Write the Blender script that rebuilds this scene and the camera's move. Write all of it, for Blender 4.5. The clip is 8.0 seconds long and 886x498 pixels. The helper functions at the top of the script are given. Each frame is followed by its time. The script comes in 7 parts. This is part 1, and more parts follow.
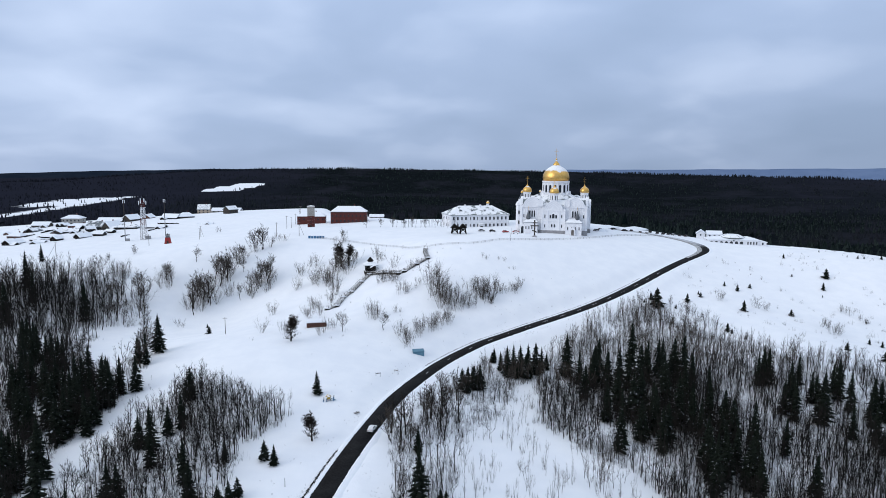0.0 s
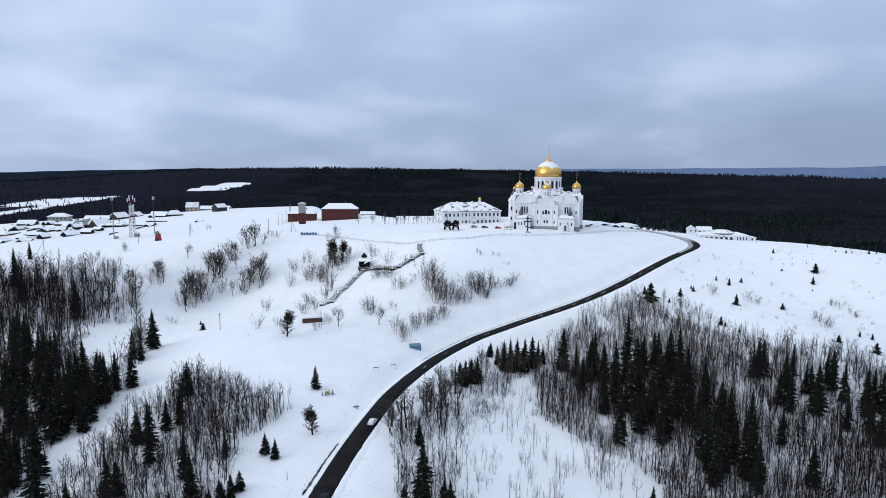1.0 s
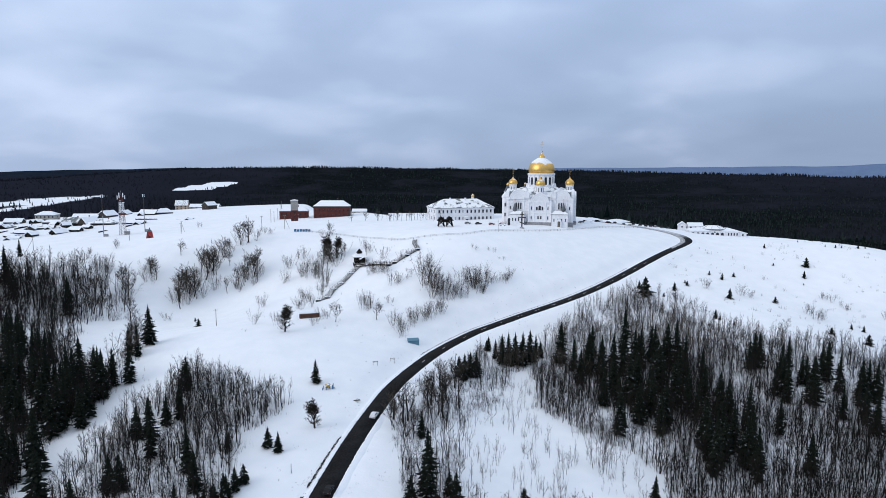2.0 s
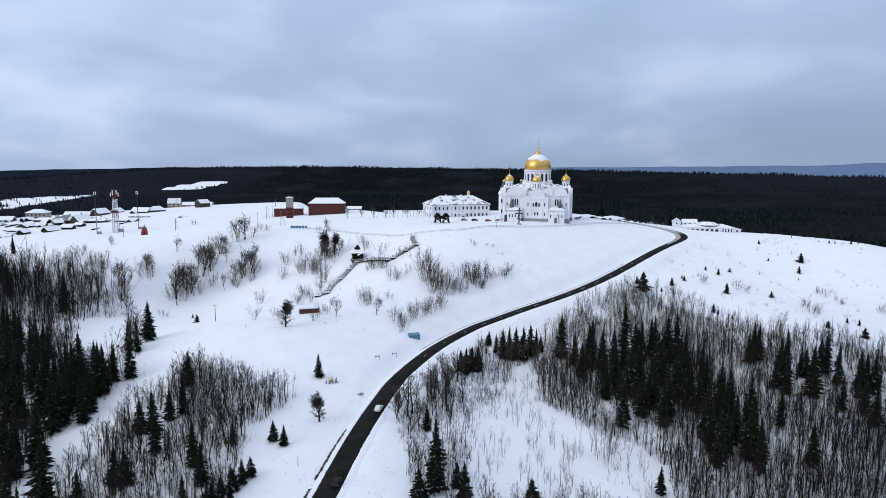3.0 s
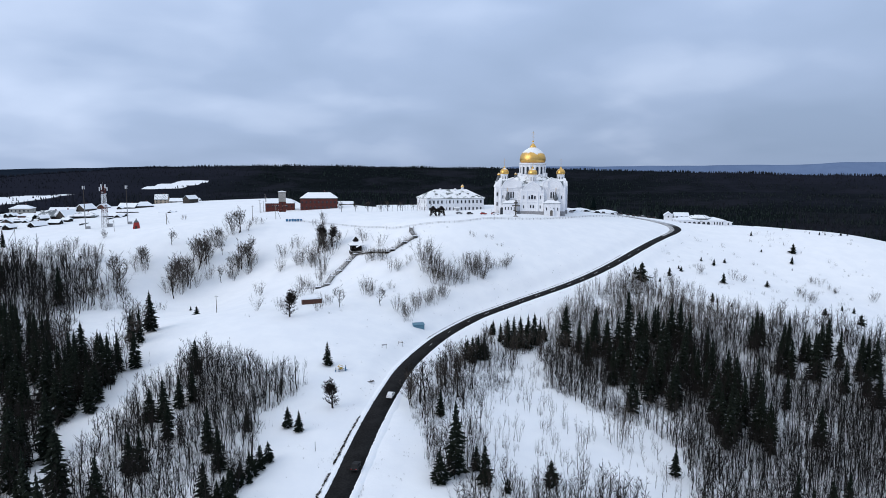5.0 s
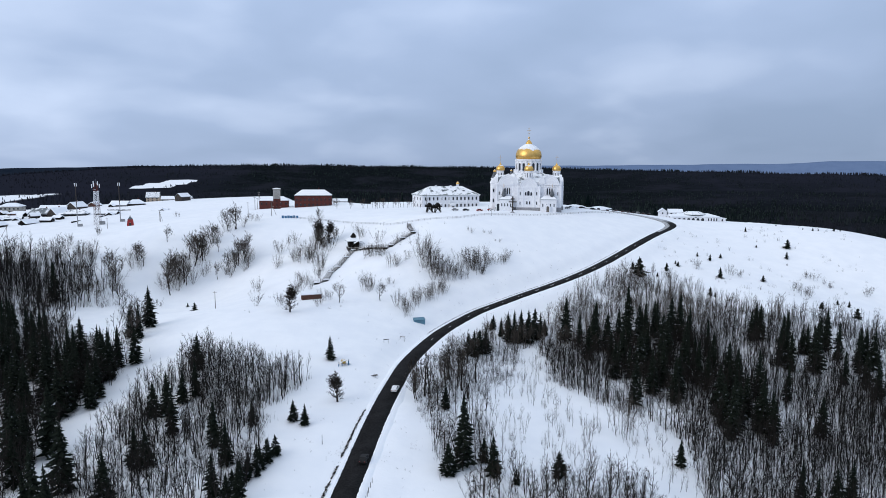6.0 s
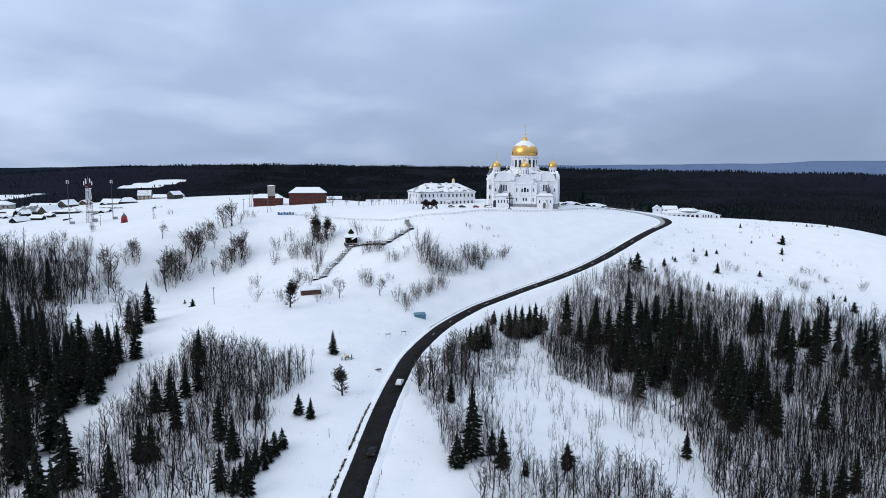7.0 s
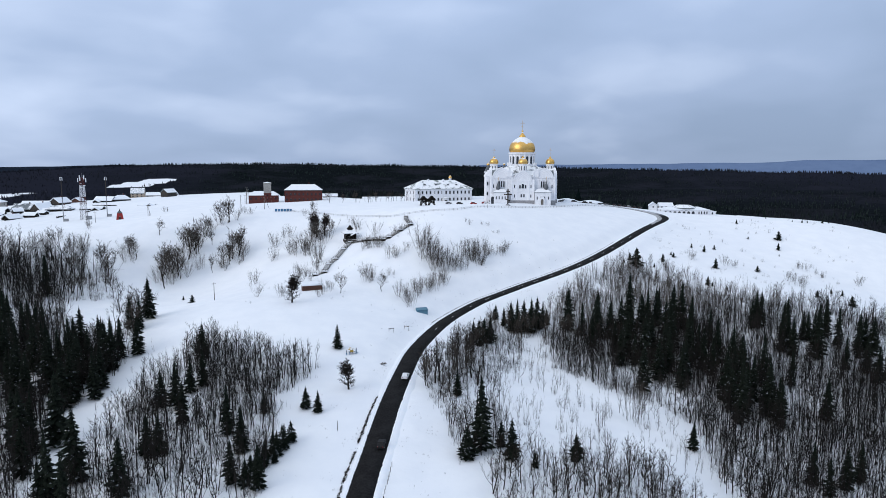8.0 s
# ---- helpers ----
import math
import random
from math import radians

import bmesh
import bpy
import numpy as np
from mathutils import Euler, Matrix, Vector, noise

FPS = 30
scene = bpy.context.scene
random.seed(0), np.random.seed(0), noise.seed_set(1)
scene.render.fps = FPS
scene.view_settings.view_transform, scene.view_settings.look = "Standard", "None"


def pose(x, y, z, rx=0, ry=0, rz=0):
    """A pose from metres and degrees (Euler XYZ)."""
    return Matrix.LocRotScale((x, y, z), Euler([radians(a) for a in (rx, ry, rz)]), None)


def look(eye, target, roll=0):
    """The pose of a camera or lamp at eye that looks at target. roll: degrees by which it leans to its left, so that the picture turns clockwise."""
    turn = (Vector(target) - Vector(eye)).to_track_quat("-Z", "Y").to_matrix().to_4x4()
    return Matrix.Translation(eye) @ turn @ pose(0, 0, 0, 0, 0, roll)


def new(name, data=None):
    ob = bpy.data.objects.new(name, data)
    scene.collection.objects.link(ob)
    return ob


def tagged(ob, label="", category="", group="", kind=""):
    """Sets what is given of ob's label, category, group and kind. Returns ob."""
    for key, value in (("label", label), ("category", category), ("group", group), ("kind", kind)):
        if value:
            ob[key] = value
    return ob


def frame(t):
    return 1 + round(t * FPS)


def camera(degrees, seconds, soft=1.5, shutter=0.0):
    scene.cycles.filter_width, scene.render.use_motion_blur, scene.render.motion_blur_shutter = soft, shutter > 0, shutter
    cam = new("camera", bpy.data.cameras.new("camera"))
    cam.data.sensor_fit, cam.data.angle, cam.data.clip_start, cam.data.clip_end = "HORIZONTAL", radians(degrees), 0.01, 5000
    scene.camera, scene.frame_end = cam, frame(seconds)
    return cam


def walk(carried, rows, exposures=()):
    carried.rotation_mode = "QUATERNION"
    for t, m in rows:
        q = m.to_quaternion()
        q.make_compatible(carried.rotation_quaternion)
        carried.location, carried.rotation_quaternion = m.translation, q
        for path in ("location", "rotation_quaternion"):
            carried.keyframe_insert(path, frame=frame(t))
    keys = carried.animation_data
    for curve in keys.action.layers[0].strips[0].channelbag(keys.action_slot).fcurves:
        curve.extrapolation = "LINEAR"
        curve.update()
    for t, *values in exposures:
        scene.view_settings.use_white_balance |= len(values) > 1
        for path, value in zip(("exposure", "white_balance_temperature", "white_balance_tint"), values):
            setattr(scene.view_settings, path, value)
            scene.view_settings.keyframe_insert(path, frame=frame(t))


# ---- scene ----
cam = camera(68.0, 8.0, soft=0.75)
PATH = [
    (0, (1.516, 2.713, 41.858), (2.698, 101.923, 29.364), 0.36),
    (0.5, (-0.659, 2.768, 40.847), (1.606, 101.950, 28.283), 0.31),
    (1, (-2.660, 2.633, 39.686), (0.590, 101.789, 27.137), 0.31),
    (1.5, (-4.846, 2.467, 38.632), (-0.599, 101.582, 26.052), 0.28),
    (3, (-11.438, 2.451, 35.453), (-4.726, 101.423, 22.818), 0.24),
    (3.5, (-13.791, 2.463, 34.421), (-6.515, 101.390, 21.757), 0.25),
    (4, (-16.120, 2.616, 33.317), (-8.186, 101.492, 20.639), 0.23),
    (4.5, (-18.475, 2.822, 32.118), (-9.754, 101.634, 19.471), 0.23),
    (6, (-25.365, 3.651, 28.957), (-14.216, 102.213, 16.258), 0.20),
    (6.5, (-27.572, 4.053, 27.883), (-15.632, 102.520, 15.172), 0.18),
    (7, (-29.845, 4.581, 26.653), (-17.117, 102.954, 13.978), 0.18),
    (7.5, (-32.147, 5.055, 25.628), (-18.675, 103.328, 12.940), 0.18),
    (8, (-34.325, 5.384, 24.684), (-20.206, 103.560, 11.950), 0.18),
]
walk(cam, [(t, look(eye, target, roll)) for t, eye, target, roll in PATH])

# ---- daylight: an overcast winter sky ----
world = bpy.data.worlds.new("winter_sky")
scene.world = world
world.use_nodes = True
WN, WL = world.node_tree.nodes, world.node_tree.links
WN.clear()
SUN_EL, SUN_ROT = radians(24), radians(-62)


def wnode(kind, **inputs):
    n = WN.new(kind)
    for k, v in inputs.items():
        n.inputs[k.replace("_", " ")].default_value = v
    return n


def wmath(op, a, b=None, c=None):
    n = WN.new("ShaderNodeMath")
    n.operation = op
    for i, v in enumerate((a, b, c)):
        if v is None:
            continue
        if isinstance(v, (int, float)):
            n.inputs[i].default_value = v
        else:
            WL.new(v, n.inputs[i])
    return n.outputs[0]


sky = WN.new("ShaderNodeTexSky")
sky.sky_type, sky.sun_disc, sky.sun_elevation, sky.sun_rotation = "NISHITA", False, SUN_EL, SUN_ROT
coord = WN.new("ShaderNodeTexCoord")
sep = WN.new("ShaderNodeSeparateXYZ")
WL.new(coord.outputs["Generated"], sep.inputs[0])
rise = wmath("MAXIMUM", sep.outputs[2], 0.0)
flat = wmath("ADD", rise, 0.30)
cloud_pos = WN.new("ShaderNodeCombineXYZ")
WL.new(wmath("DIVIDE", sep.outputs[0], flat), cloud_pos.inputs[0])
WL.new(wmath("DIVIDE", sep.outputs[1], flat), cloud_pos.inputs[1])
clouds = wnode("ShaderNodeTexNoise", Scale=1.5, Detail=3.0, Roughness=0.4, Distortion=0.3)
WL.new(cloud_pos.outputs[0], clouds.inputs["Vector"])
wisps = wnode("ShaderNodeTexNoise", Scale=4.5, Detail=5.0, Roughness=0.5, Distortion=0.5)
WL.new(cloud_pos.outputs[0], wisps.inputs["Vector"])
# thick cloud is grey blue, thin cloud nearly white
thin = wmath("ADD", wmath("MULTIPLY", clouds.outputs["Fac"], 0.88), wmath("MULTIPLY", wisps.outputs["Fac"], 0.12))
# the veil is thinner to the west
thin = wmath("SUBTRACT", thin, wmath("MULTIPLY", sep.outputs[0], 0.10))
ramp = WN.new("ShaderNodeValToRGB")
ramp.color_ramp.elements[0].position, ramp.color_ramp.elements[0].color = 0.30, (0.272, 0.360, 0.522, 1)
ramp.color_ramp.elements[1].position, ramp.color_ramp.elements[1].color = 0.70, (0.460, 0.556, 0.742, 1)
mid = ramp.color_ramp.elements.new(0.5)
mid.color = (0.322, 0.415, 0.595, 1)
WL.new(thin, ramp.inputs["Fac"])
# overcast: brighter towards the zenith
gain = wmath("ADD", 0.96, wmath("MULTIPLY", wmath("POWER", rise, 0.8), 1.15))
# a pale band low in the west, where the cover thins out
low = WN.new("ShaderNodeMapRange")
low.interpolation_type = "SMOOTHSTEP"
low.inputs["From Min"].default_value, low.inputs["From Max"].default_value = 0.22, 0.0
WL.new(rise, low.inputs["Value"])
west = wmath("MAXIMUM", wmath("SUBTRACT", 0.42, sep.outputs[0]), 0.0)
gain = wmath("ADD", gain, wmath("MULTIPLY", wmath("MULTIPLY", low.outputs["Result"], west), 0.22))
# overhead the cloud is whiter than low down
pale = WN.new("ShaderNodeMix")
pale.data_type = "RGBA"
over = WN.new("ShaderNodeMapRange")
over.interpolation_type = "SMOOTHSTEP"
over.inputs["From Min"].default_value, over.inputs["From Max"].default_value = 0.22, 0.75
WL.new(rise, over.inputs["Value"])
WL.new(over.outputs["Result"], pale.inputs["Factor"])
WL.new(ramp.outputs[0], pale.inputs[6])
pale.inputs[7].default_value = (0.392, 0.445, 0.535, 1)
lit = WN.new("ShaderNodeVectorMath")
lit.operation = "SCALE"
WL.new(pale.outputs[2], lit.inputs[0])
WL.new(gain, lit.inputs["Scale"])
cover, clear, both = WN.new("ShaderNodeBackground"), WN.new("ShaderNodeBackground"), WN.new("ShaderNodeAddShader")
WL.new(lit.outputs[0], cover.inputs["Color"])
cover.inputs["Strength"].default_value = 1.02
WL.new(sky.outputs[0], clear.inputs["Color"])
clear.inputs["Strength"].default_value = 0.002
out = WN.new("ShaderNodeOutputWorld")
WL.new(cover.outputs[0], both.inputs[0])
WL.new(clear.outputs[0], both.inputs[1])
WL.new(both.outputs[0], out.inputs[0])

sun = new("sun", bpy.data.lights.new("sun", "SUN"))
sun.data.energy, sun.data.angle, sun.data.color = 1.22, radians(38), (1.0, 0.93, 0.85)
sun.matrix_world = look((-300, 100, 300), (-300 + math.cos(SUN_EL) * 0.9, 100 + math.cos(SUN_EL) * 0.45, 300 - math.sin(SUN_EL)))
scene.view_settings.exposure = 0.0


# ---- materials ----
class Mat:
    """A node material, put together step by step."""

    def __init__(self, name, rough=0.6, metal=0.0, spec=0.4):
        self.m = bpy.data.materials.new(name)
        self.m.use_nodes = True
        self.n, self.l = self.m.node_tree.nodes, self.m.node_tree.links
        self.b = self.n["Principled BSDF"]
        self.b.inputs["Roughness"].default_value = rough
        self.b.inputs["Metallic"].default_value = metal
        self.b.inputs["Specular IOR Level"].default_value = spec
        self.pos = self.n.new("ShaderNodeNewGeometry")
        self.tex = self.n.new("ShaderNodeTexCoord")

    def noise(self, scale, detail=4.0, rough=0.55, stretch=None, local=False):
        t = self.n.new("ShaderNodeTexNoise")
        t.inputs["Scale"].default_value, t.inputs["Detail"].default_value, t.inputs["Roughness"].default_value = scale, detail, rough
        src = self.tex.outputs["Object"] if local else self.pos.outputs["Position"]
        if stretch:
            m = self.n.new("ShaderNodeMapping")
            m.inputs["Scale"].default_value = stretch
            self.l.new(src, m.inputs["Vector"])
            src = m.outputs[0]
        self.l.new(src, t.inputs["Vector"])
        return t.outputs["Fac"]

    def math(self, op, a, b=0.0, clamp=False):
        t = self.n.new("ShaderNodeMath")
        t.operation, t.use_clamp = op, clamp
        for i, v in enumerate((a, b)):
            if isinstance(v, (int, float)):
                t.inputs[i].default_value = v
            else:
                self.l.new(v, t.inputs[i])
        return t.outputs[0]

    def span(self, v, lo, hi):
        t = self.n.new("ShaderNodeMapRange")
        t.interpolation_type = "SMOOTHSTEP"
        t.inputs["From Min"].default_value, t.inputs["From Max"].default_value = lo, hi
        self.l.new(v, t.inputs["Value"])
        return t.outputs["Result"]

    def mix(self, fac, a, b):
        t = self.n.new("ShaderNodeMix")
        t.data_type = "RGBA"
        if isinstance(fac, (int, float)):
            t.inputs["Factor"].default_value = fac
        else:
            self.l.new(fac, t.inputs["Factor"])
        for i, v in ((6, a), (7, b)):
            if isinstance(v, tuple):
                t.inputs[i].default_value = (*v, 1)
            else:
                self.l.new(v, t.inputs[i])
        return t.outputs[2]

    def up(self):
        s = self.n.new("ShaderNodeSeparateXYZ")
        self.l.new(self.pos.outputs["Normal"], s.inputs[0])
        return s.outputs[2]

    def attr(self, name):
        a = self.n.new("ShaderNodeAttribute")
        a.attribute_name = name
        return a.outputs["Fac"]

    def chance(self):
        return self.pos.outputs["Random Per Island"]

    def per_object(self):
        return self.n.new("ShaderNodeObjectInfo").outputs["Random"]

    def bump(self, height, strength=0.3, distance=0.1):
        t = self.n.new("ShaderNodeBump")
        t.inputs["Strength"].default_value, t.inputs["Distance"].default_value = strength, distance
        self.l.new(height, t.inputs["Height"])
        self.l.new(t.outputs[0], self.b.inputs["Normal"])
        return self

    def colour(self, c):
        if isinstance(c, tuple):
            self.b.inputs["Base Color"].default_value = (*c, 1)
        else:
            self.l.new(c, self.b.inputs["Base Color"])
        return self

    def rough(self, v):
        self.l.new(v, self.b.inputs["Roughness"])
        return self


SNOW = (0.84, 0.855, 0.87)


def plain(name, a, b, scale=1.0, rough=0.7, metal=0.0, spec=0.35, bump=0.15, snowy=0.0, stretch=None, local=True, patch=1.3):
    """Two tones of a colour in grain and stains; snowy: how far lying snow covers what faces up."""
    m = Mat(name, rough, metal, spec)
    grain, stain = m.noise(scale * 4, 5, 0.6, stretch, local), m.noise(scale * 0.5, 3, 0.5, None, local)
    c = m.mix(m.span(m.math("ADD", m.math("MULTIPLY", grain, 0.6), m.math("MULTIPLY", stain, 0.4)), 0.35, 0.65), a, b)
    if snowy:
        lie = m.math("ADD", m.up(), m.math("MULTIPLY", m.math("SUBTRACT", m.noise(patch, 4, 0.6), 0.5), 0.7))
        cover_ = m.span(lie, 1.0 - snowy, 1.12 - snowy)
        c = m.mix(cover_, c, SNOW)
        if metal:
            inv = m.math("MULTIPLY", m.math("SUBTRACT", 1.0, cover_), metal)
            m.l.new(inv, m.b.inputs["Metallic"])
            m.rough(m.math("ADD", m.math("MULTIPLY", cover_, 0.5), rough))
    m.colour(c)
    return m.bump(grain, bump, 0.05).m


def birch_haze_share(m):
    """How far leafless birch tone, with distance haze painted in, replaces spruce in the far woods: most in the west,
    some in the far east.
    """
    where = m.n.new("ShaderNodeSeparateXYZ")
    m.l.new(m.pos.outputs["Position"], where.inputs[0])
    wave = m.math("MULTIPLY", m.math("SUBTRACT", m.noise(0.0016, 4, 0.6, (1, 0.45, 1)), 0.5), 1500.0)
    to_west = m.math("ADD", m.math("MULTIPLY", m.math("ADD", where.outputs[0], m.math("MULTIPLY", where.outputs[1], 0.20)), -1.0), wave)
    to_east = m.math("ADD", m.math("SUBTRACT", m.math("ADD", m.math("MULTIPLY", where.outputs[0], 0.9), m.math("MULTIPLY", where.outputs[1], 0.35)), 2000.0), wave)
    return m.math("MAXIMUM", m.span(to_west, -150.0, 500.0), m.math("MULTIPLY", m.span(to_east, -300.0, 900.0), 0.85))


def snow_ground():
    m = Mat("snow_ground", 0.85, 0, 0.0)
    fine, drift, broad = m.noise(1.6, 6, 0.6), m.noise(0.14, 5, 0.55), m.noise(0.02, 4, 0.5)
    tone = m.mix(m.span(drift, 0.3, 0.7), (0.79, 0.812, 0.84), (0.835, 0.852, 0.87))
    tone = m.mix(m.math("MULTIPLY", m.span(broad, 0.45, 0.75), 0.5), tone, (0.775, 0.80, 0.84))
    # dry grass stalks through the snow
    stalk = m.math("MULTIPLY", m.span(m.noise(2.4, 3, 0.7), 0.70, 0.78), m.span(m.noise(0.06, 3, 0.6), 0.52, 0.66))
    tone = m.mix(m.math("MULTIPLY", stalk, 0.55), tone, (0.22, 0.19, 0.15))
    # far woods: trunks and twigs over snow
    w = m.span(m.math("ADD", m.attr("woods"), m.math("MULTIPLY", m.math("SUBTRACT", m.noise(0.012, 6, 0.65), 0.5), 0.9)), 0.42, 0.58)
    floor_ = m.mix(m.span(m.noise(0.05, 8, 0.75), 0.3, 0.75), (0.0035, 0.005, 0.0062), (0.011, 0.0145, 0.0165))
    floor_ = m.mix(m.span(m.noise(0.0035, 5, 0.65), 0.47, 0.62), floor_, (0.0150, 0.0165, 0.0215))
    # birch grey made bluer, so the floor colour carries distance haze
    floor_ = m.mix(birch_haze_share(m), floor_, (0.0165, 0.0180, 0.0265))
    m.colour(m.mix(w, tone, floor_))
    h = m.math("ADD", m.math("MULTIPLY", fine, 0.25), m.math("MULTIPLY", drift, 2.0))
    return m.bump(h, 0.35, 0.4).m


M_SNOW = snow_ground()
M_SNOWCAP = plain("lying_snow", (0.77, 0.81, 0.86), SNOW, 1.2, 0.65, bump=0.3)


def road_surface():
    m = Mat("wet_asphalt", 0.85, 0, 0.04)
    grain, stain = m.noise(2.0, 5, 0.6), m.noise(0.25, 3, 0.5)
    c = m.mix(m.span(m.math("ADD", m.math("MULTIPLY", grain, 0.6), m.math("MULTIPLY", stain, 0.4)), 0.35, 0.65), (0.010, 0.010, 0.0105), (0.021, 0.021, 0.0215))
    # packed snow left on the road beyond the bend
    place_ = m.n.new("ShaderNodeSeparateXYZ")
    m.l.new(m.pos.outputs["Position"], place_.inputs[0])
    far_ = m.math("ADD", m.math("MULTIPLY", m.math("SUBTRACT", place_.outputs[1], 420.0), 0.035), m.math("MULTIPLY", m.math("SUBTRACT", m.noise(0.7, 4, 0.6), 0.5), 1.2))
    c = m.mix(m.math("MULTIPLY", m.span(far_, 0.0, 0.7), 0.8), c, (0.62, 0.64, 0.67))
    return m.colour(c).bump(grain, 0.2, 0.05).m


M_ROAD = road_surface()
M_WHITE = plain("limewashed_wall", (0.70, 0.71, 0.74), (0.80, 0.81, 0.83), 0.25, 0.8, bump=0.1, snowy=0.25)
M_TRIM = plain("white_moulding", (0.76, 0.77, 0.80), (0.83, 0.84, 0.86), 0.5, 0.75, snowy=0.3)
M_GOLD = plain("gilded_sheet", (0.68, 0.39, 0.10), (0.80, 0.51, 0.17), 0.5, 0.40, metal=1.0, bump=0.08, snowy=0.40, patch=0.12)
M_GILT = plain("bright_gilding", (0.68, 0.39, 0.10), (0.80, 0.51, 0.17), 0.5, 0.36, metal=1.0, bump=0.08, snowy=0.24, patch=0.3)
M_GLASS = plain("dark_window_glass", (0.012, 0.015, 0.02), (0.03, 0.035, 0.045), 0.5, 0.12, spec=0.5, bump=0.0)
M_PLINTH = plain("grey_stone_plinth", (0.20, 0.20, 0.21), (0.33, 0.33, 0.34), 0.6, 0.85, snowy=0.2)
M_SNOWROOF = plain("snowy_sheet_roof", (0.13, 0.16, 0.17), (0.22, 0.25, 0.26), 0.4, 0.5, snowy=0.40)
M_PATCHROOF = plain("half_bare_sheet_roof", (0.09, 0.11, 0.12), (0.18, 0.20, 0.21), 0.4, 0.5, snowy=0.24, patch=0.32)
M_HALLROOF = plain("green_sheet_roof", (0.05, 0.075, 0.065), (0.10, 0.13, 0.115), 0.4, 0.5, snowy=0.235, patch=0.25)
M_GREYROOF = plain("dark_grey_sheet_roof", (0.07, 0.08, 0.09), (0.14, 0.15, 0.16), 0.6, 0.45, snowy=0.30)
M_BRICK = plain("red_brick", (0.062, 0.014, 0.012), (0.108, 0.027, 0.021), 0.7, 0.85, snowy=0.2)
M_REDPAINT = plain("red_painted_boards", (0.25, 0.018, 0.015), (0.34, 0.035, 0.03), 0.7, 0.6, snowy=0.12)
M_CONCRETE = plain("weathered_concrete", (0.22, 0.21, 0.19), (0.34, 0.33, 0.31), 0.5, 0.85, snowy=0.2)
M_LOG = plain("dark_weathered_wood", (0.020, 0.017, 0.0145), (0.054, 0.044, 0.037), 1.2, 0.8, snowy=0.22)
M_BLACKWOOD = plain("tarred_timber", (0.006, 0.0055, 0.005), (0.018, 0.015, 0.013), 1.2, 0.85, spec=0.05, snowy=0.03)
M_WOOD = plain("grey_timber", (0.085, 0.075, 0.066), (0.18, 0.16, 0.14), 1.2, 0.8, snowy=0.30)
M_BROWN = plain("brown_boards", (0.060, 0.026, 0.018), (0.115, 0.052, 0.036), 1.0, 0.75, snowy=0.22)
M_TAN = plain("ochre_plaster", (0.30, 0.24, 0.18), (0.40, 0.33, 0.26), 0.5, 0.8)
M_STEEL = plain("dull_steel", (0.20, 0.205, 0.21), (0.34, 0.345, 0.35), 1.0, 0.45, metal=0.7)
M_DARK = plain("dark_rubber", (0.012, 0.012, 0.013), (0.025, 0.025, 0.025), 1.0, 0.6, spec=0.12)
M_BLUE = plain("faded_blue_paint", (0.07, 0.17, 0.24), (0.115, 0.24, 0.31), 0.8, 0.5)
M_DEEPBLUE = plain("blue_tarpaulin", (0.02, 0.10, 0.22), (0.04, 0.17, 0.32), 0.8, 0.5, snowy=0.25)
# distance haze is put into the base colour of both far ridges
M_HAZE = plain("haze_blue_ridge", (0.115, 0.165, 0.27), (0.135, 0.19, 0.30), 0.004, 0.95, spec=0.0, bump=0.0, local=False)
M_FARHILL = plain("haze_tinted_woods", (0.010, 0.0155, 0.025), (0.016, 0.0215, 0.032), 0.006, 0.95, spec=0.0, bump=0.0, local=False)
M_PALEBARK = plain("white_birch_bark", (0.16, 0.16, 0.165), (0.30, 0.30, 0.31), 0.8, 0.9, spec=0.05, bump=0.2)
M_YELLOW = plain("yellow_paint", (0.36, 0.24, 0.04), (0.46, 0.32, 0.07), 0.8, 0.5, snowy=0.2)
M_WHITEPAINT = plain("white_paint", (0.66, 0.67, 0.69), (0.78, 0.79, 0.80), 0.8, 0.4)
M_BARK = plain("bare_bark", (0.013, 0.011, 0.0095), (0.042, 0.035, 0.030), 0.8, 0.95, spec=0.05, bump=0.4)
M_POLE = plain("dark_wet_bark", (0.0115, 0.0106, 0.0100), (0.036, 0.0325, 0.0300), 0.8, 0.95, spec=0.03, bump=0.2)
M_FENCE = plain("bleached_timber", (0.26, 0.25, 0.25), (0.40, 0.39, 0.39), 1.2, 0.85, snowy=0.4)
M_TWIG = plain("thin_grey_twigs", (0.038, 0.033, 0.029), (0.10, 0.086, 0.074), 0.8, 0.95, spec=0.03, bump=0.2)
M_SLUSH = plain("dirty_snow", (0.16, 0.155, 0.15), (0.46, 0.47, 0.48), 0.8, 0.8, bump=0.3, local=False)
M_TREAD = plain("snowy_timber", (0.085, 0.075, 0.066), (0.18, 0.16, 0.14), 1.2, 0.8, snowy=0.5)
M_BIRCH = plain("pale_bark", (0.035, 0.030, 0.027), (0.085, 0.075, 0.066), 0.8, 0.95, spec=0.05, bump=0.4)


def needles():
    m = Mat("spruce_needles", 0.85, 0, 0.05)
    n = m.noise(2.5, 4, 0.6)
    c = m.mix(m.span(n, 0.35, 0.7), (0.004, 0.0065, 0.0052), (0.014, 0.0195, 0.013))
    c = m.mix(m.math("MULTIPLY", m.chance(), 0.5), c, (0.015, 0.0185, 0.0135))
    lie = m.math("ADD", m.up(), m.math("MULTIPLY", m.math("SUBTRACT", m.noise(0.9, 3, 0.6), 0.5), 1.6))
    c = m.mix(m.span(lie, 1.12, 1.32), c, (0.5, 0.53, 0.58))
    return m.colour(c).m


M_NEEDLE = needles()


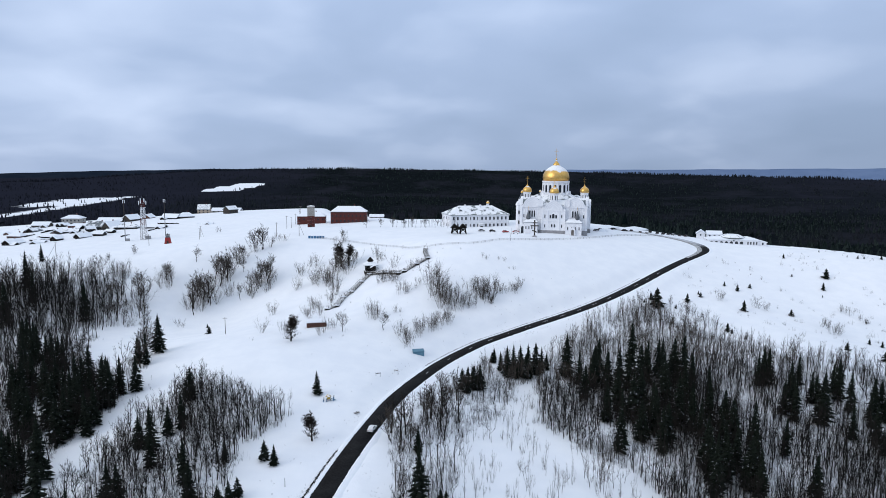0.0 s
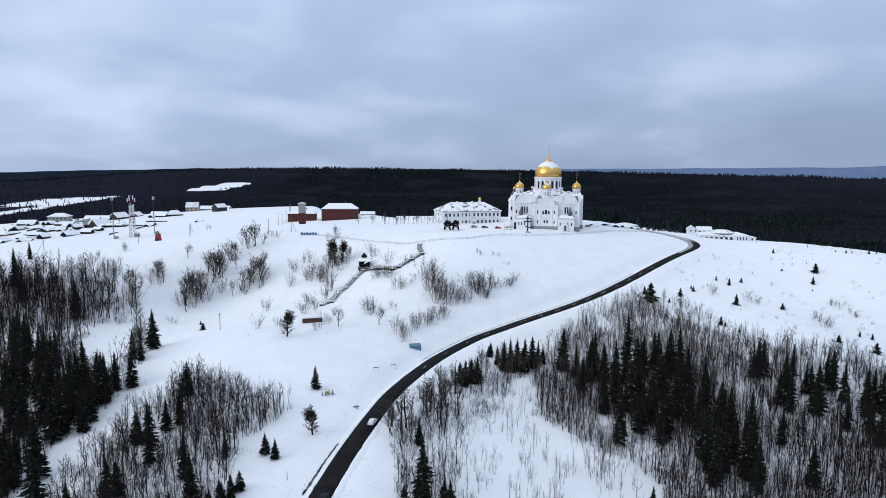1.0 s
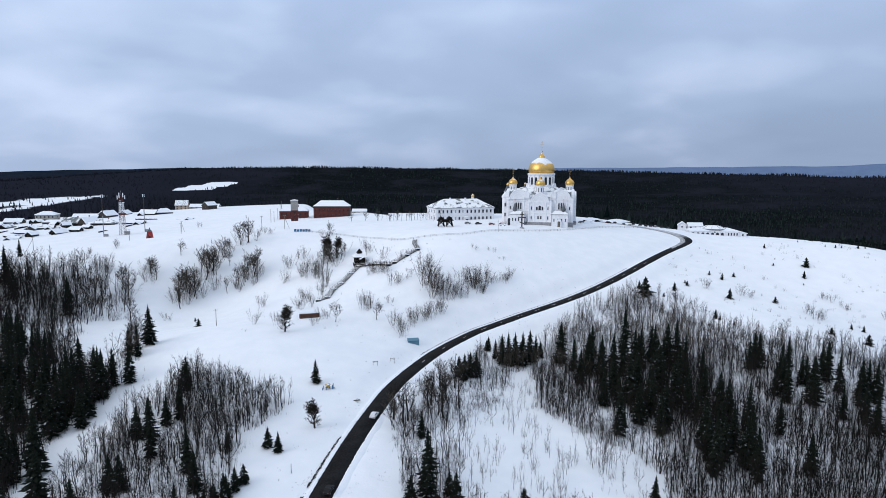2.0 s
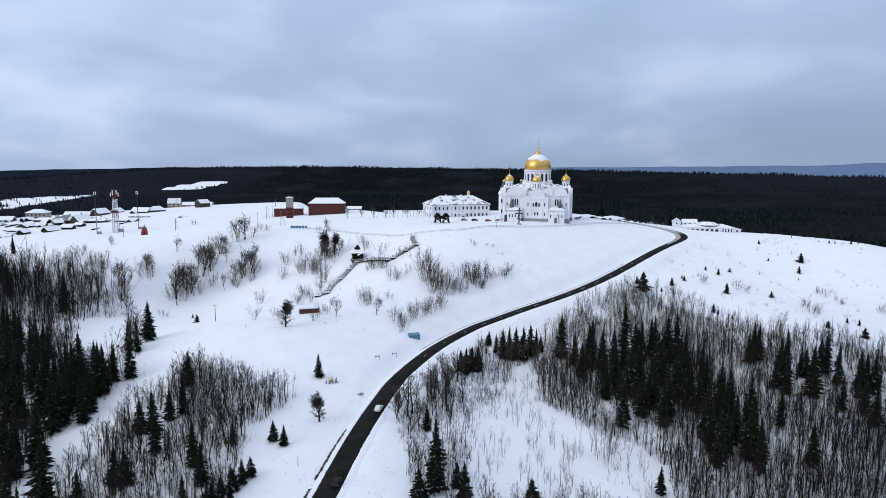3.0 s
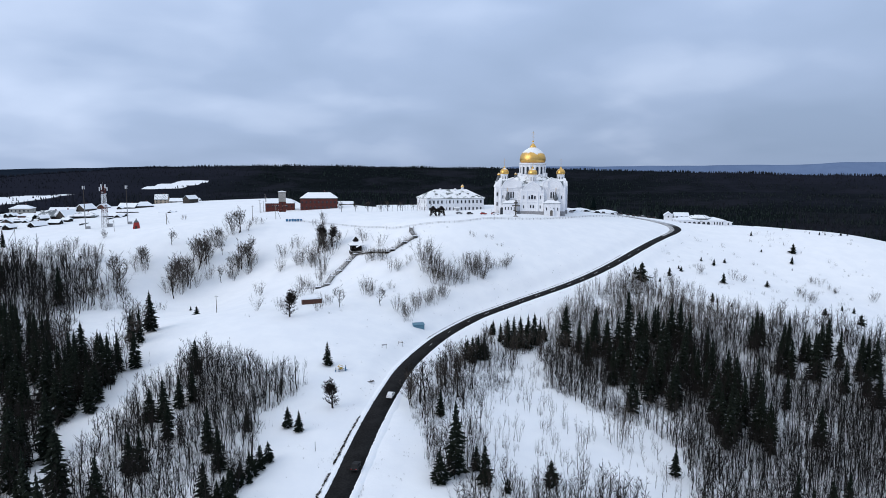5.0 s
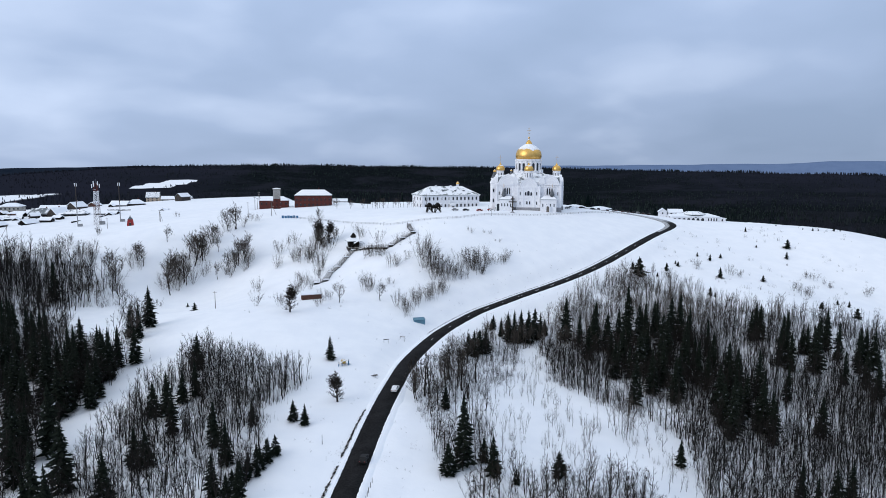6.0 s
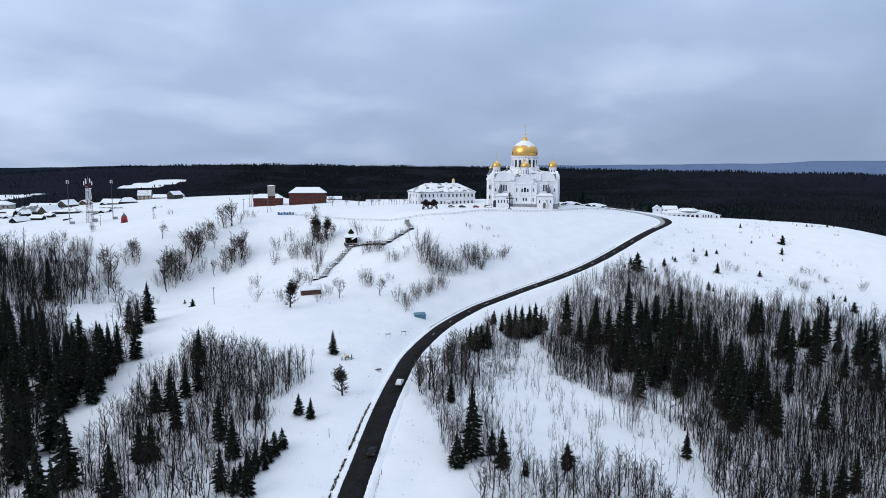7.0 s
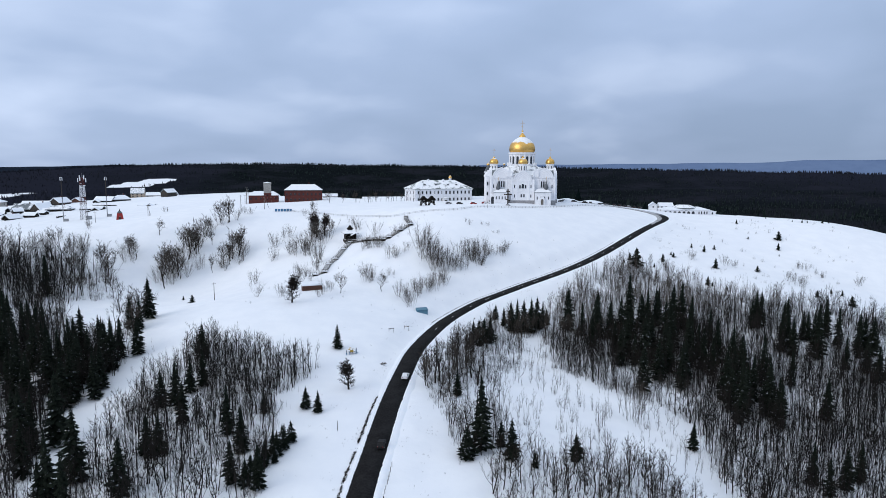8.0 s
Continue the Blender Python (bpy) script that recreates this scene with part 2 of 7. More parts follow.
def far_needles():
    m = Mat("far_conifers", 0.9, 0, 0.0)
    c = m.mix(m.chance(), (0.003, 0.006, 0.0065), (0.021, 0.029, 0.027))
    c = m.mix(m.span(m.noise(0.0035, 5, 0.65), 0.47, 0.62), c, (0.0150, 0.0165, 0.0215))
    # crowns take the same birch tone with bluish haze in it
    c = m.mix(m.math("MULTIPLY", birch_haze_share(m), 0.85), c, m.mix(m.chance(), (0.0125, 0.0140, 0.0210), (0.0225, 0.0235, 0.0320)))
    return m.colour(c).m


M_FAR = far_needles()


# ---- the lie of the land: broad swells and finer bumps, in metres ----
BASE = -28.0
SWELL_X, SWELL_Y, SWELL_R = np.arange(-480, 321, 160.0), np.arange(60, 761, 140.0), 130.0
SWELLS = np.array([(-0.3, -6.9, -19.6, -6.3, -8.5, -7.9), (-0.4, -4.6, -7.4, -2.4, -11.1, -11), (1.3, 3.6, -1.9, 5.4, 6.6, 2.2), (-10.3, 7.9, -5.1, 7.5, 19.1, -5.5), (-1.5, 6.3, 7.7, 6, 4.7, -15.8), (9.8, -1.6, 9.8, 6.7, -1.8, -5.3)])
BUMP_X, BUMP_Y, BUMP_R = np.arange(-235, 278, 64.0), np.arange(150, 431, 56.0), 50.0
BUMPS = np.array([(3.7, 1.5, 9.7, 3.7, 0.6, -8.2, -11.4, -5.9, -0.9), (3, -2.9, -10.4, 2.8, 3.8, 2.5, 3.2, -1.8, -2.6), (1.9, 5.9, 17, 8.5, -16, -4.9, 9.2, -0, -8.1), (-2.6, -10.4, -15.5, -1.1, 6.9, -8.1, -5, -4.6, -7.5), (6, 17.2, -5.2, -1, 15.2, 2.4, 1, -3.3, 13.9), (0.2, -2.3, 14.2, 4.8, -7.8, 1.9, -2.6, 0.5, 3.5)])
KNOLLS = [(0, 348, 3), (-32, 352, -2.7), (-118, 352, -4.3), (-135, 385, 4.2), (-103, 402, 0.8), (-100, 292, 0.7), (22, 426, -3.7), (8, 452, 4), (180, 325, -0.2), (105, 428, 1.1), (-78, 330, 1.7), (200, 442, 0.3)]
BACK_X = (-560, -420, -350, -300, -235, -205, -180, -150, -120, -95, -50, -25, 20, 60, 110, 160, 210, 280, 350, 450)
BACK_Y = (640, 640, 655, 665, 690, 745, 780, 790, 720, 610, 578, 535, 520, 512, 505, 500, 480, 440, 425, 380)
ROAD_LINE = [(-65, 0), (-52, 50), (-42, 90), (-37, 115), (-32.9, 140), (-29.4, 156), (-26.7, 168.5), (-23.3, 183.5), (-18.2, 203.5), (-10.5, 230), (3, 260.5), (19, 280.5), (34.8, 292), (48.8, 300.6), (63.6, 309.2), (79.5, 319.5), (97.2, 333.3), (118, 353), (143.2, 380), (164, 402.5), (172.6, 414.7), (175.1, 427.2), (172.4, 439.7), (165, 451), (150, 461), (125, 468)]
ROAD_W = 5.8


def step(v):
    v = np.clip(v, 0.0, 1.0)
    return v * v * (3 - 2 * v)


def hill(x, y):
    x, y = np.asarray(x, float), np.asarray(y, float)
    z = np.full(np.broadcast(x, y).shape, BASE)
    for xs, ys, r, amount in ((SWELL_X, SWELL_Y, SWELL_R, SWELLS), (BUMP_X, BUMP_Y, BUMP_R, BUMPS)):
        gx = np.exp(-((x[..., None] - xs) ** 2) / (2 * r * r))
        gy = np.exp(-((y[..., None] - ys) ** 2) / (2 * r * r))
        z = z + np.einsum("...j,ji,...i->...", gy, amount, gx)
    for kx, ky, kh in KNOLLS:
        z = z + kh * np.exp(-((x - kx) ** 2 + (y - ky) ** 2) / (2 * 24.0**2))
    return z


def plain_land(x, y):
    r = np.hypot(x, y)
    side = x / np.maximum(r, 1.0)
    past = 70 * step((r - 4520) / 300)
    z = -105 + 123 * np.clip((r - 1400) / 3300, 0, 1.1) ** 1.4
    z = z + 9 * np.sin(x / 610 + 1.0) * np.cos(y / 730) + 5 * np.sin(x / 230 + y / 310)
    return z - past + np.clip((r - 1500) / 3200, 0, 1) * (-46 * np.clip(-side - 0.22, 0, 1) / 0.4 - 22 * np.clip(side - 0.15, 0, 1) / 0.4)


def smooth_line(points, n):
    """A Catmull-Rom line through points, n steps to a span."""
    p = np.array([points[0], *points, points[-1]], float)
    line = []
    for i in range(1, len(p) - 2):
        for t in np.arange(n) / n:
            a, b, c, d = p[i - 1 : i + 3]
            line.append(0.5 * (2 * b + (c - a) * t + (2 * a - 5 * b + 4 * c - d) * t**2 + (3 * b - a - 3 * c + d) * t**3))
    return np.array([*line, p[-1]])


ROAD = smooth_line(ROAD_LINE, 8)
road_z = hill(ROAD[:, 0], ROAD[:, 1])
for _ in range(12):
    road_z[1:-1] = (road_z[:-2] + 2 * road_z[1:-1] + road_z[2:]) / 4


def land(x, y):
    """The height of the snow."""
    x, y = np.broadcast_arrays(np.asarray(x, float), np.asarray(y, float))
    away = np.maximum.reduce([step((y - np.interp(x, BACK_X, BACK_Y)) / 260), step((x - 330) / 260), step((-480 - x) / 380), step((-y - 150) / 300)])
    z = hill(x, y) * (1 - away) + plain_land(x, y) * away
    near = (np.abs(x - 50) < 160) & (y < 500) & (y > -30)
    if near.any():
        d = np.hypot(x[near][:, None] - ROAD[:, 0], y[near][:, None] - ROAD[:, 1])
        k = d.argmin(1)
        w = 1 - step((d.min(1) - 4.5) / 7.0)
        zn = z[near]
        z = z.copy()
        z[near] = zn * (1 - w) + (road_z[k] - 0.4 * (1 - step((d.min(1) - 3.4) / 2.2))) * w
    return z


def at(x, y):
    return float(land(np.array([x]), np.array([y]))[0])


def mesh_from(name, verts, faces, material, smooth=False):
    me = bpy.data.meshes.new(name)
    verts = np.asarray(verts, float)
    if isinstance(faces, np.ndarray):
        n, k = faces.shape
        me.vertices.add(len(verts))
        me.vertices.foreach_set("co", verts.ravel())
        me.loops.add(n * k)
        me.loops.foreach_set("vertex_index", faces.ravel().astype(np.int32))
        me.polygons.add(n)
        me.polygons.foreach_set("loop_start", np.arange(0, n * k, k, dtype=np.int32))
        me.update(calc_edges=True)
    else:
        me.from_pydata([tuple(v) for v in verts], [], faces)
    me.materials.append(material)
    if smooth:
        me.polygons.foreach_set("use_smooth", np.ones(len(me.polygons), bool))
    if len(verts) < 20000:
        me.validate()
    return me


def part(name, me, parent, label=""):
    ob = new(name, me)
    ob.parent = parent
    if label:
        ob["label"] = label
    return ob


def spread(lo, hi, step_, far_lo, far_hi):
    """Grid lines, even from lo to hi and wider and wider outside."""
    mid_ = list(np.arange(lo, hi + 0.1, step_))
    for end, sign in ((far_lo, -1), (far_hi, 1)):
        s, v = step_, (mid_[0] if sign < 0 else mid_[-1])
        while sign * (end - v) > 0:
            s *= 1.13
            v += sign * s
            mid_.insert(0, v) if sign < 0 else mid_.append(v)
    return np.array(mid_)


GX, GY = spread(-330, 320, 3.4, -4700, 4700), spread(90, 560, 3.4, -1500, 4750)
gx, gy = np.meshgrid(GX, GY)
gz = land(gx, gy)
nx, ny = len(GX), len(GY)
idx = np.arange(nx * ny).reshape(ny, nx)
quads = np.stack([idx[:-1, :-1], idx[:-1, 1:], idx[1:, 1:], idx[1:, :-1]], -1).reshape(-1, 4)
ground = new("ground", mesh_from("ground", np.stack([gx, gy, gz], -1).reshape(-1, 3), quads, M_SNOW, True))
tagged(ground, "snow-covered hill falling to wide dark woods", "ground", kind="structure")


def clearing(x, y, cx, cy, rx, ry):
    return 1 - step((np.hypot((x - cx) / rx, (y - cy) / ry) - 0.75) / 0.4)


def wooded(x, y):
    """1 where the far woods stand, 0 on open snow."""
    back = np.interp(x, BACK_X, BACK_Y)
    w = np.maximum.reduce([step((y - back - 20) / 50), step((x - 390) / 60), step((-560 - x) / 80), step((-y - 60) / 100)])
    for c in CLEARINGS:
        w = w * (1 - (1.0 if c[0] > -1000 else 0.72) * clearing(x, y, *c))
    return w


CLEARINGS = [(-1138, 2120, 95, 360), (-1080, 1700, 45, 160), (-1080, 2560, 40, 120)]
woods_attr = ground.data.attributes.new("woods", "FLOAT", "POINT")
woods_attr.data.foreach_set("value", wooded(gx, gy).ravel().astype(np.float32))


# ---- the road ----
def along(line):
    d = np.gradient(line, axis=0)
    d /= np.linalg.norm(d, axis=1)[:, None]
    return d, np.stack([d[:, 1], -d[:, 0]], -1)


def strip(name, line, z, offsets, heights, material, wobble=0.0, seed=0):
    """A band along a line: a row of points across at every step."""
    rng = np.random.default_rng(seed)
    _, side = along(line)
    rows = []
    for o, h in zip(offsets, heights):
        j = rng.normal(0, wobble, len(line)) if wobble else 0
        k = rng.normal(0, wobble * 0.5, len(line)) if wobble else 0
        rows.append(np.c_[line + side * (np.zeros(len(line)) + o + j)[:, None], z + h + k * (h > 0.15)])
    v = np.stack(rows, 1)
    n, k = v.shape[:2]
    i = np.arange(n * k).reshape(n, k)
    f = np.stack([i[:-1, :-1], i[:-1, 1:], i[1:, 1:], i[1:, :-1]], -1).reshape(-1, 4)
    return mesh_from(name, v.reshape(-1, 3), f, material, True)


fine_road = smooth_line(ROAD_LINE, 24)
fine_z = np.interp(np.arange(len(fine_road)) / 3, np.arange(len(ROAD)), road_z)
road = new("road", strip("road", fine_road, fine_z, (-ROAD_W / 2 - 0.3, -ROAD_W / 2, 0, ROAD_W / 2, ROAD_W / 2 + 0.3), (-0.3, 0.14, 0.22, 0.14, -0.3), M_ROAD, 0.06, 3))
tagged(road, "black wet asphalt road winding up the snowy hill", "road", kind="structure")
for nm, o in (("snow_bank", -1), ("snow_bank", 1)):
    bank = new(nm, strip(nm, fine_road, fine_z, tuple(o * (ROAD_W / 2 + v) for v in (0.0, 0.18, 0.45, 0.85, 1.5, 2.3)), (0.1, 0.19, 0.21, 0.14, 0.02, -0.35), M_SNOWCAP, 0.09, 5 + o))
    tagged(bank, "low ploughed snow bank along the road edge", "snow bank", kind="structure")

# a dirty line left by the plough above the upper road
rut = (fine_road[:, 1] > 258) & (fine_road[:, 1] < 352)
tagged(new("plough_line", strip("plough_line", fine_road[rut], fine_z[rut], (-ROAD_W / 2 - 1.9, -ROAD_W / 2 - 1.7, -ROAD_W / 2 - 1.45), (-0.05, 0.17, 0.12), M_SLUSH, 0.10, 9)), "thin dirty line of ploughed snow beside the road", "snow bank", kind="structure")
# rough snow thrown up along the edge of the plateau
edge = smooth_line([(224, 452), (246, 447), (270, 440), (300, 431), (326, 423)], 14)
tagged(new("snow_bank", strip("snow_bank", edge, land(edge[:, 0], edge[:, 1]), (-2.8, -1.2, 0, 1.1, 2.8), (-0.4, 0.55, 0.95, 0.5, -0.4), M_SNOWCAP, 0.32, 17)), "rough snow bank along the edge of the plateau", "snow bank", kind="structure")
bend = (fine_road[:, 1] > 392) & (np.arange(len(fine_road)) < len(fine_road) - 6)
taper = np.minimum(1.0, np.arange(bend.sum()) / 40.0)
inner = fine_road[bend] - along(fine_road)[1][bend] * (0.2 * (1 - taper) + 0.9 * taper)[:, None]
tagged(new("road_shoulder", strip("road_shoulder", inner, fine_z[bend], (-3.6, -3.0, -1.6, -0.6), (0.05, 0.25, 0.27, 0.21), M_SLUSH, 0.08, 13)), "grey packed snow on the inner lane of the bend", "road shoulder", kind="structure")
marks = tagged(new("lane_marking"), "worn white dashes down the middle of the road", "road marking", kind="structure")
d0, side0 = along(fine_road)
for k in range(16):
    j = int(np.argmin(np.abs(fine_road[:, 0] - (-2 + k * 9.0)) + 500 * (fine_road[:, 1] < 240)))
    p, q = fine_road[j], fine_road[j] + d0[j] * 3.0
    n2 = side0[j] * 0.09
    zz = fine_z[j] + 0.235
    ze = np.interp(j + 3.0 / max(0.1, np.linalg.norm(fine_road[min(j + 1, len(fine_road) - 1)] - p)), np.arange(len(fine_z)), fine_z) + 0.235
    part("dash", mesh_from("dash", [(*(p - n2), zz), (*(p + n2), zz), (*(q + n2), ze), (*(q - n2), ze)], [(0, 1, 2, 3)], M_WHITEPAINT), marks)

# ---- far ridges round the horizon ----
# the two farthest get their blue haze from their base colour
RIDGES = [
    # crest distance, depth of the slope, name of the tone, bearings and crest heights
    (4640, 300, M_HAZE, "distant wooded ridge on the horizon, blue haze in its colour", (-48, 9, 11, 16, 20.5, 25, 29, 33.5, 36.5, 44, 60), (-40, -20, 25, 26, 30, 35, 40, 44, 58, 64, 64)),
    (4300, 300, M_FARHILL, "distant dark wooded hills, tinted blue for haze", (-48, -33, -29.5, -25.8, -22, -18, -14, -8, 60), (-36, -12, -1, 4, 11, 17, 20, 0, -60)),
    (3500, 800, M_SNOW, "wooded ridge dark with spruces", (-48, -30, -22, -18, -14, -10, -5, -1, 4, 8, 12, 16, 20.5, 25, 29, 33, 45, 60), (-70, -36, 2, 12, 20, 25, 24, 21, 17, 16, 14, 11, 6, 1, -2, -6, -14, -20)),
]


def ridge_field(x, y):
    """1 on the long snowy field on the near slope of the ridge, 0 in its woods."""
    d, r = np.degrees(np.arctan2(x, y)), np.hypot(x, y)
    lie = np.interp(d, (-19.7, -14.4), (2905, 3062))
    half_ = 62 * np.sqrt(np.clip(1 - ((d + 17.05) / 2.65) ** 2, 0, 1))
    return 1 - step((np.abs(r - lie) - half_) / 26 + 0.5)


ba = np.radians(np.linspace(-48, 60, 433))
deg = np.degrees(ba)
ridge_top = {}
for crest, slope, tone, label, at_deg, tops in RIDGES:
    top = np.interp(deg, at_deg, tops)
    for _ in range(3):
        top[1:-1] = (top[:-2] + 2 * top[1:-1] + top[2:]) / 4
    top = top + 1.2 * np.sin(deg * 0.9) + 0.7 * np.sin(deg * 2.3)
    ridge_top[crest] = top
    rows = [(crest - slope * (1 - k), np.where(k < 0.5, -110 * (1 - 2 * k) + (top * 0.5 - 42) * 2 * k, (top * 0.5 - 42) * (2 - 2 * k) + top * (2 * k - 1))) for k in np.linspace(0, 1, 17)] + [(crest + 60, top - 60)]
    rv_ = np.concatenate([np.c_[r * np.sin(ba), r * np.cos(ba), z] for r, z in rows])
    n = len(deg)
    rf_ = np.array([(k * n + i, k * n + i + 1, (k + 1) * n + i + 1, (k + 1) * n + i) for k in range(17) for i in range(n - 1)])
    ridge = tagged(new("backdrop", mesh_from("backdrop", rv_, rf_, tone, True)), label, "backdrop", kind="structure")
    if crest == 3500:
        ridge.data.attributes.new("woods", "FLOAT", "POINT").data.foreach_set("value", 1 - ridge_field(rv_[:, 0], rv_[:, 1]).astype(np.float32))


# ---- building blocks ----
class Form:
    """Points and faces of one mesh, gathered block by block."""

    def __init__(self):
        self.v, self.f = [], []

    def add(self, v, f):
        n = len(self.v)
        self.v += [tuple(p) for p in v]
        self.f += [tuple(i + n for i in q) for q in f]
        return self

    def box(self, x0, y0, z0, x1, y1, z1):
        v = [(x, y, z) for z in (z0, z1) for x, y in ((x0, y0), (x1, y0), (x1, y1), (x0, y1))]
        return self.add(v, [(3, 2, 1, 0), (4, 5, 6, 7), (0, 1, 5, 4), (1, 2, 6, 5), (2, 3, 7, 6), (3, 0, 4, 7)])

    def block(self, cx, cy, z0, w, d, h):
        return self.box(cx - w / 2, cy - d / 2, z0, cx + w / 2, cy + d / 2, z0 + h)

    def lathe(self, rings, sides=16, cx=0.0, cy=0.0, turn=0.0, cap=True):
        v = []
        for r, z in rings:
            for j in range(sides):
                a = (j + turn) / sides * 2 * math.pi
                v.append((cx + r * math.cos(a), cy + r * math.sin(a), z))
        f = [(i * sides + j, i * sides + (j + 1) % sides, (i + 1) * sides + (j + 1) % sides, (i + 1) * sides + j) for i in range(len(rings) - 1) for j in range(sides)]
        if cap:
            f += [tuple(range(sides - 1, -1, -1)), tuple((len(rings) - 1) * sides + j for j in range(sides))]
        return self.add(v, f)

    def slab(self, outline, y0, y1, move=lambda x, y, z: (x, y, z)):
        """An outline in x and z, thick from y0 to y1."""
        n = len(outline)
        v = [move(x, y, z) for y in (y0, y1) for x, z in outline]
        return self.add(v, [tuple(range(n)), tuple(range(2 * n - 1, n - 1, -1)), *[(j, j + n, (j + 1) % n + n, (j + 1) % n) for j in range(n)]])

    def beam(self, a, b, w, h=None):
        """A square bar from a to b."""
        a, b = Vector(a), Vector(b)
        d = (b - a).normalized()
        s = d.cross(Vector((0, 0, 1)))
        s = s.normalized() if s.length > 0.01 else Vector((1, 0, 0))
        t = s.cross(d).normalized()
        h = h or w
        q = [(-w / 2, -h / 2), (w / 2, -h / 2), (w / 2, h / 2), (-w / 2, h / 2)]
        v = [p + s * i + t * j for p in (a, b) for i, j in q]
        return self.add(v, [(0, 1, 2, 3), (7, 6, 5, 4), (0, 4, 5, 1), (1, 5, 6, 2), (2, 6, 7, 3), (3, 7, 4, 0)])

    def hip(self, x0, y0, x1, y1, z, rise, inset, eave=0.5, thick=0.25):
        """A hipped roof: inset is how far the ridge ends stand in from the short sides."""
        x0, y0, x1, y1 = x0 - eave, y0 - eave, x1 + eave, y1 + eave
        ym = (y0 + y1) / 2
        v = [(x0, y0, z), (x1, y0, z), (x1, y1, z), (x0, y1, z), (x0, y0, z + thick), (x1, y0, z + thick), (x1, y1, z + thick), (x0, y1, z + thick), (x0 + inset, ym, z + rise), (x1 - inset, ym, z + rise)]
        return self.add(v, [(3, 2, 1, 0), (0, 1, 5, 4), (1, 2, 6, 5), (2, 3, 7, 6), (3, 0, 4, 7), (4, 5, 9, 8), (5, 6, 9), (6, 7, 8, 9), (7, 4, 8)])

    def mesh(self, name, material, smooth=False):
        return mesh_from(name, self.v, self.f, material, smooth)


def arc(cx, z0, w, h, n=10, keel=0.0):
    """The outline of a wall piece with a round top, or a keel-shaped one."""
    pts = [(cx - w / 2, z0), (cx + w / 2, z0)]
    r = w / 2
    for i in range(n + 1):
        a = math.pi * i / n
        x, z = r * math.cos(a), r * math.sin(a)
        pts.append((cx + x, z0 + h - r + z + keel * max(0.0, 1 - abs(x) / (0.45 * r)) ** 1.5))
    return pts


def hoop(cx, z0, w, h, band, n=10, keel=0.0):
    """A band that follows the edge of a round-topped wall piece."""
    outer, inner = arc(cx, z0, w, h, n, keel)[1:], arc(cx, z0, w - 2 * band, h - band, n, keel)[1:]
    return [*outer, (cx - w / 2, z0), (cx - w / 2 + band, z0), *inner[::-1]]


def turned(q):
    """Moves a piece made for the front side to side q of a square building."""
    c, s = (1, 0, -1, 0)[q], (0, 1, 0, -1)[q]
    return lambda x, y, z: (c * x - s * y, s * x + c * y, z)


def place(ob, x, y, z, rz=0.0):
    ob.matrix_world = Matrix.Translation((x, y, z)) @ Matrix.Rotation(radians(rz), 4, "Z")
    return ob


def window_at(parent, x, y, z, w, h, q=None, rz=0.0, arch=True, frame_=0.18, trim=None):
    """One window: a frame proud of the wall and a dark pane in it."""
    move = q or (lambda a, b, c: (a, b, c))
    rim = arc(x, z, w + 2 * frame_, h + frame_, 8) if arch else [(x - w / 2 - frame_, z - frame_), (x + w / 2 + frame_, z - frame_), (x + w / 2 + frame_, z + h + frame_), (x - w / 2 - frame_, z + h + frame_)]
    hole = arc(x, z + 0.06, w, h, 8) if arch else [(x - w / 2, z), (x + w / 2, z), (x + w / 2, z + h), (x - w / 2, z + h)]
    fr = part("window", Form().slab(rim, y - 0.14, y + 0.1, move).mesh("window", trim or M_TRIM), parent)
    part("pane", Form().slab(hole, y - 0.20, y + 0.02, move).mesh("pane", M_GLASS), fr)


def orthodox_cross(form, x, y, z, h, t):
    form.beam((x, y, z), (x, y, z + h), t)
    form.beam((x - h * 0.24, y, z + h * 0.66), (x + h * 0.24, y, z + h * 0.66), t * 0.9)
    form.beam((x - h * 0.12, y, z + h * 0.84), (x + h * 0.12, y, z + h * 0.84), t * 0.8)
    form.beam((x - h * 0.14, y, z + h * 0.38), (x + h * 0.14, y, z + h * 0.28), t * 0.8)


ONION = [(0.91, 0.0), (0.975, 0.06), (1.0, 0.15), (0.985, 0.26), (0.925, 0.38), (0.80, 0.50), (0.62, 0.61), (0.42, 0.69), (0.28, 0.745), (0.25, 0.77), (0.245, 0.80), (0.17, 0.87), (0.10, 0.92), (0.04, 1.0)]


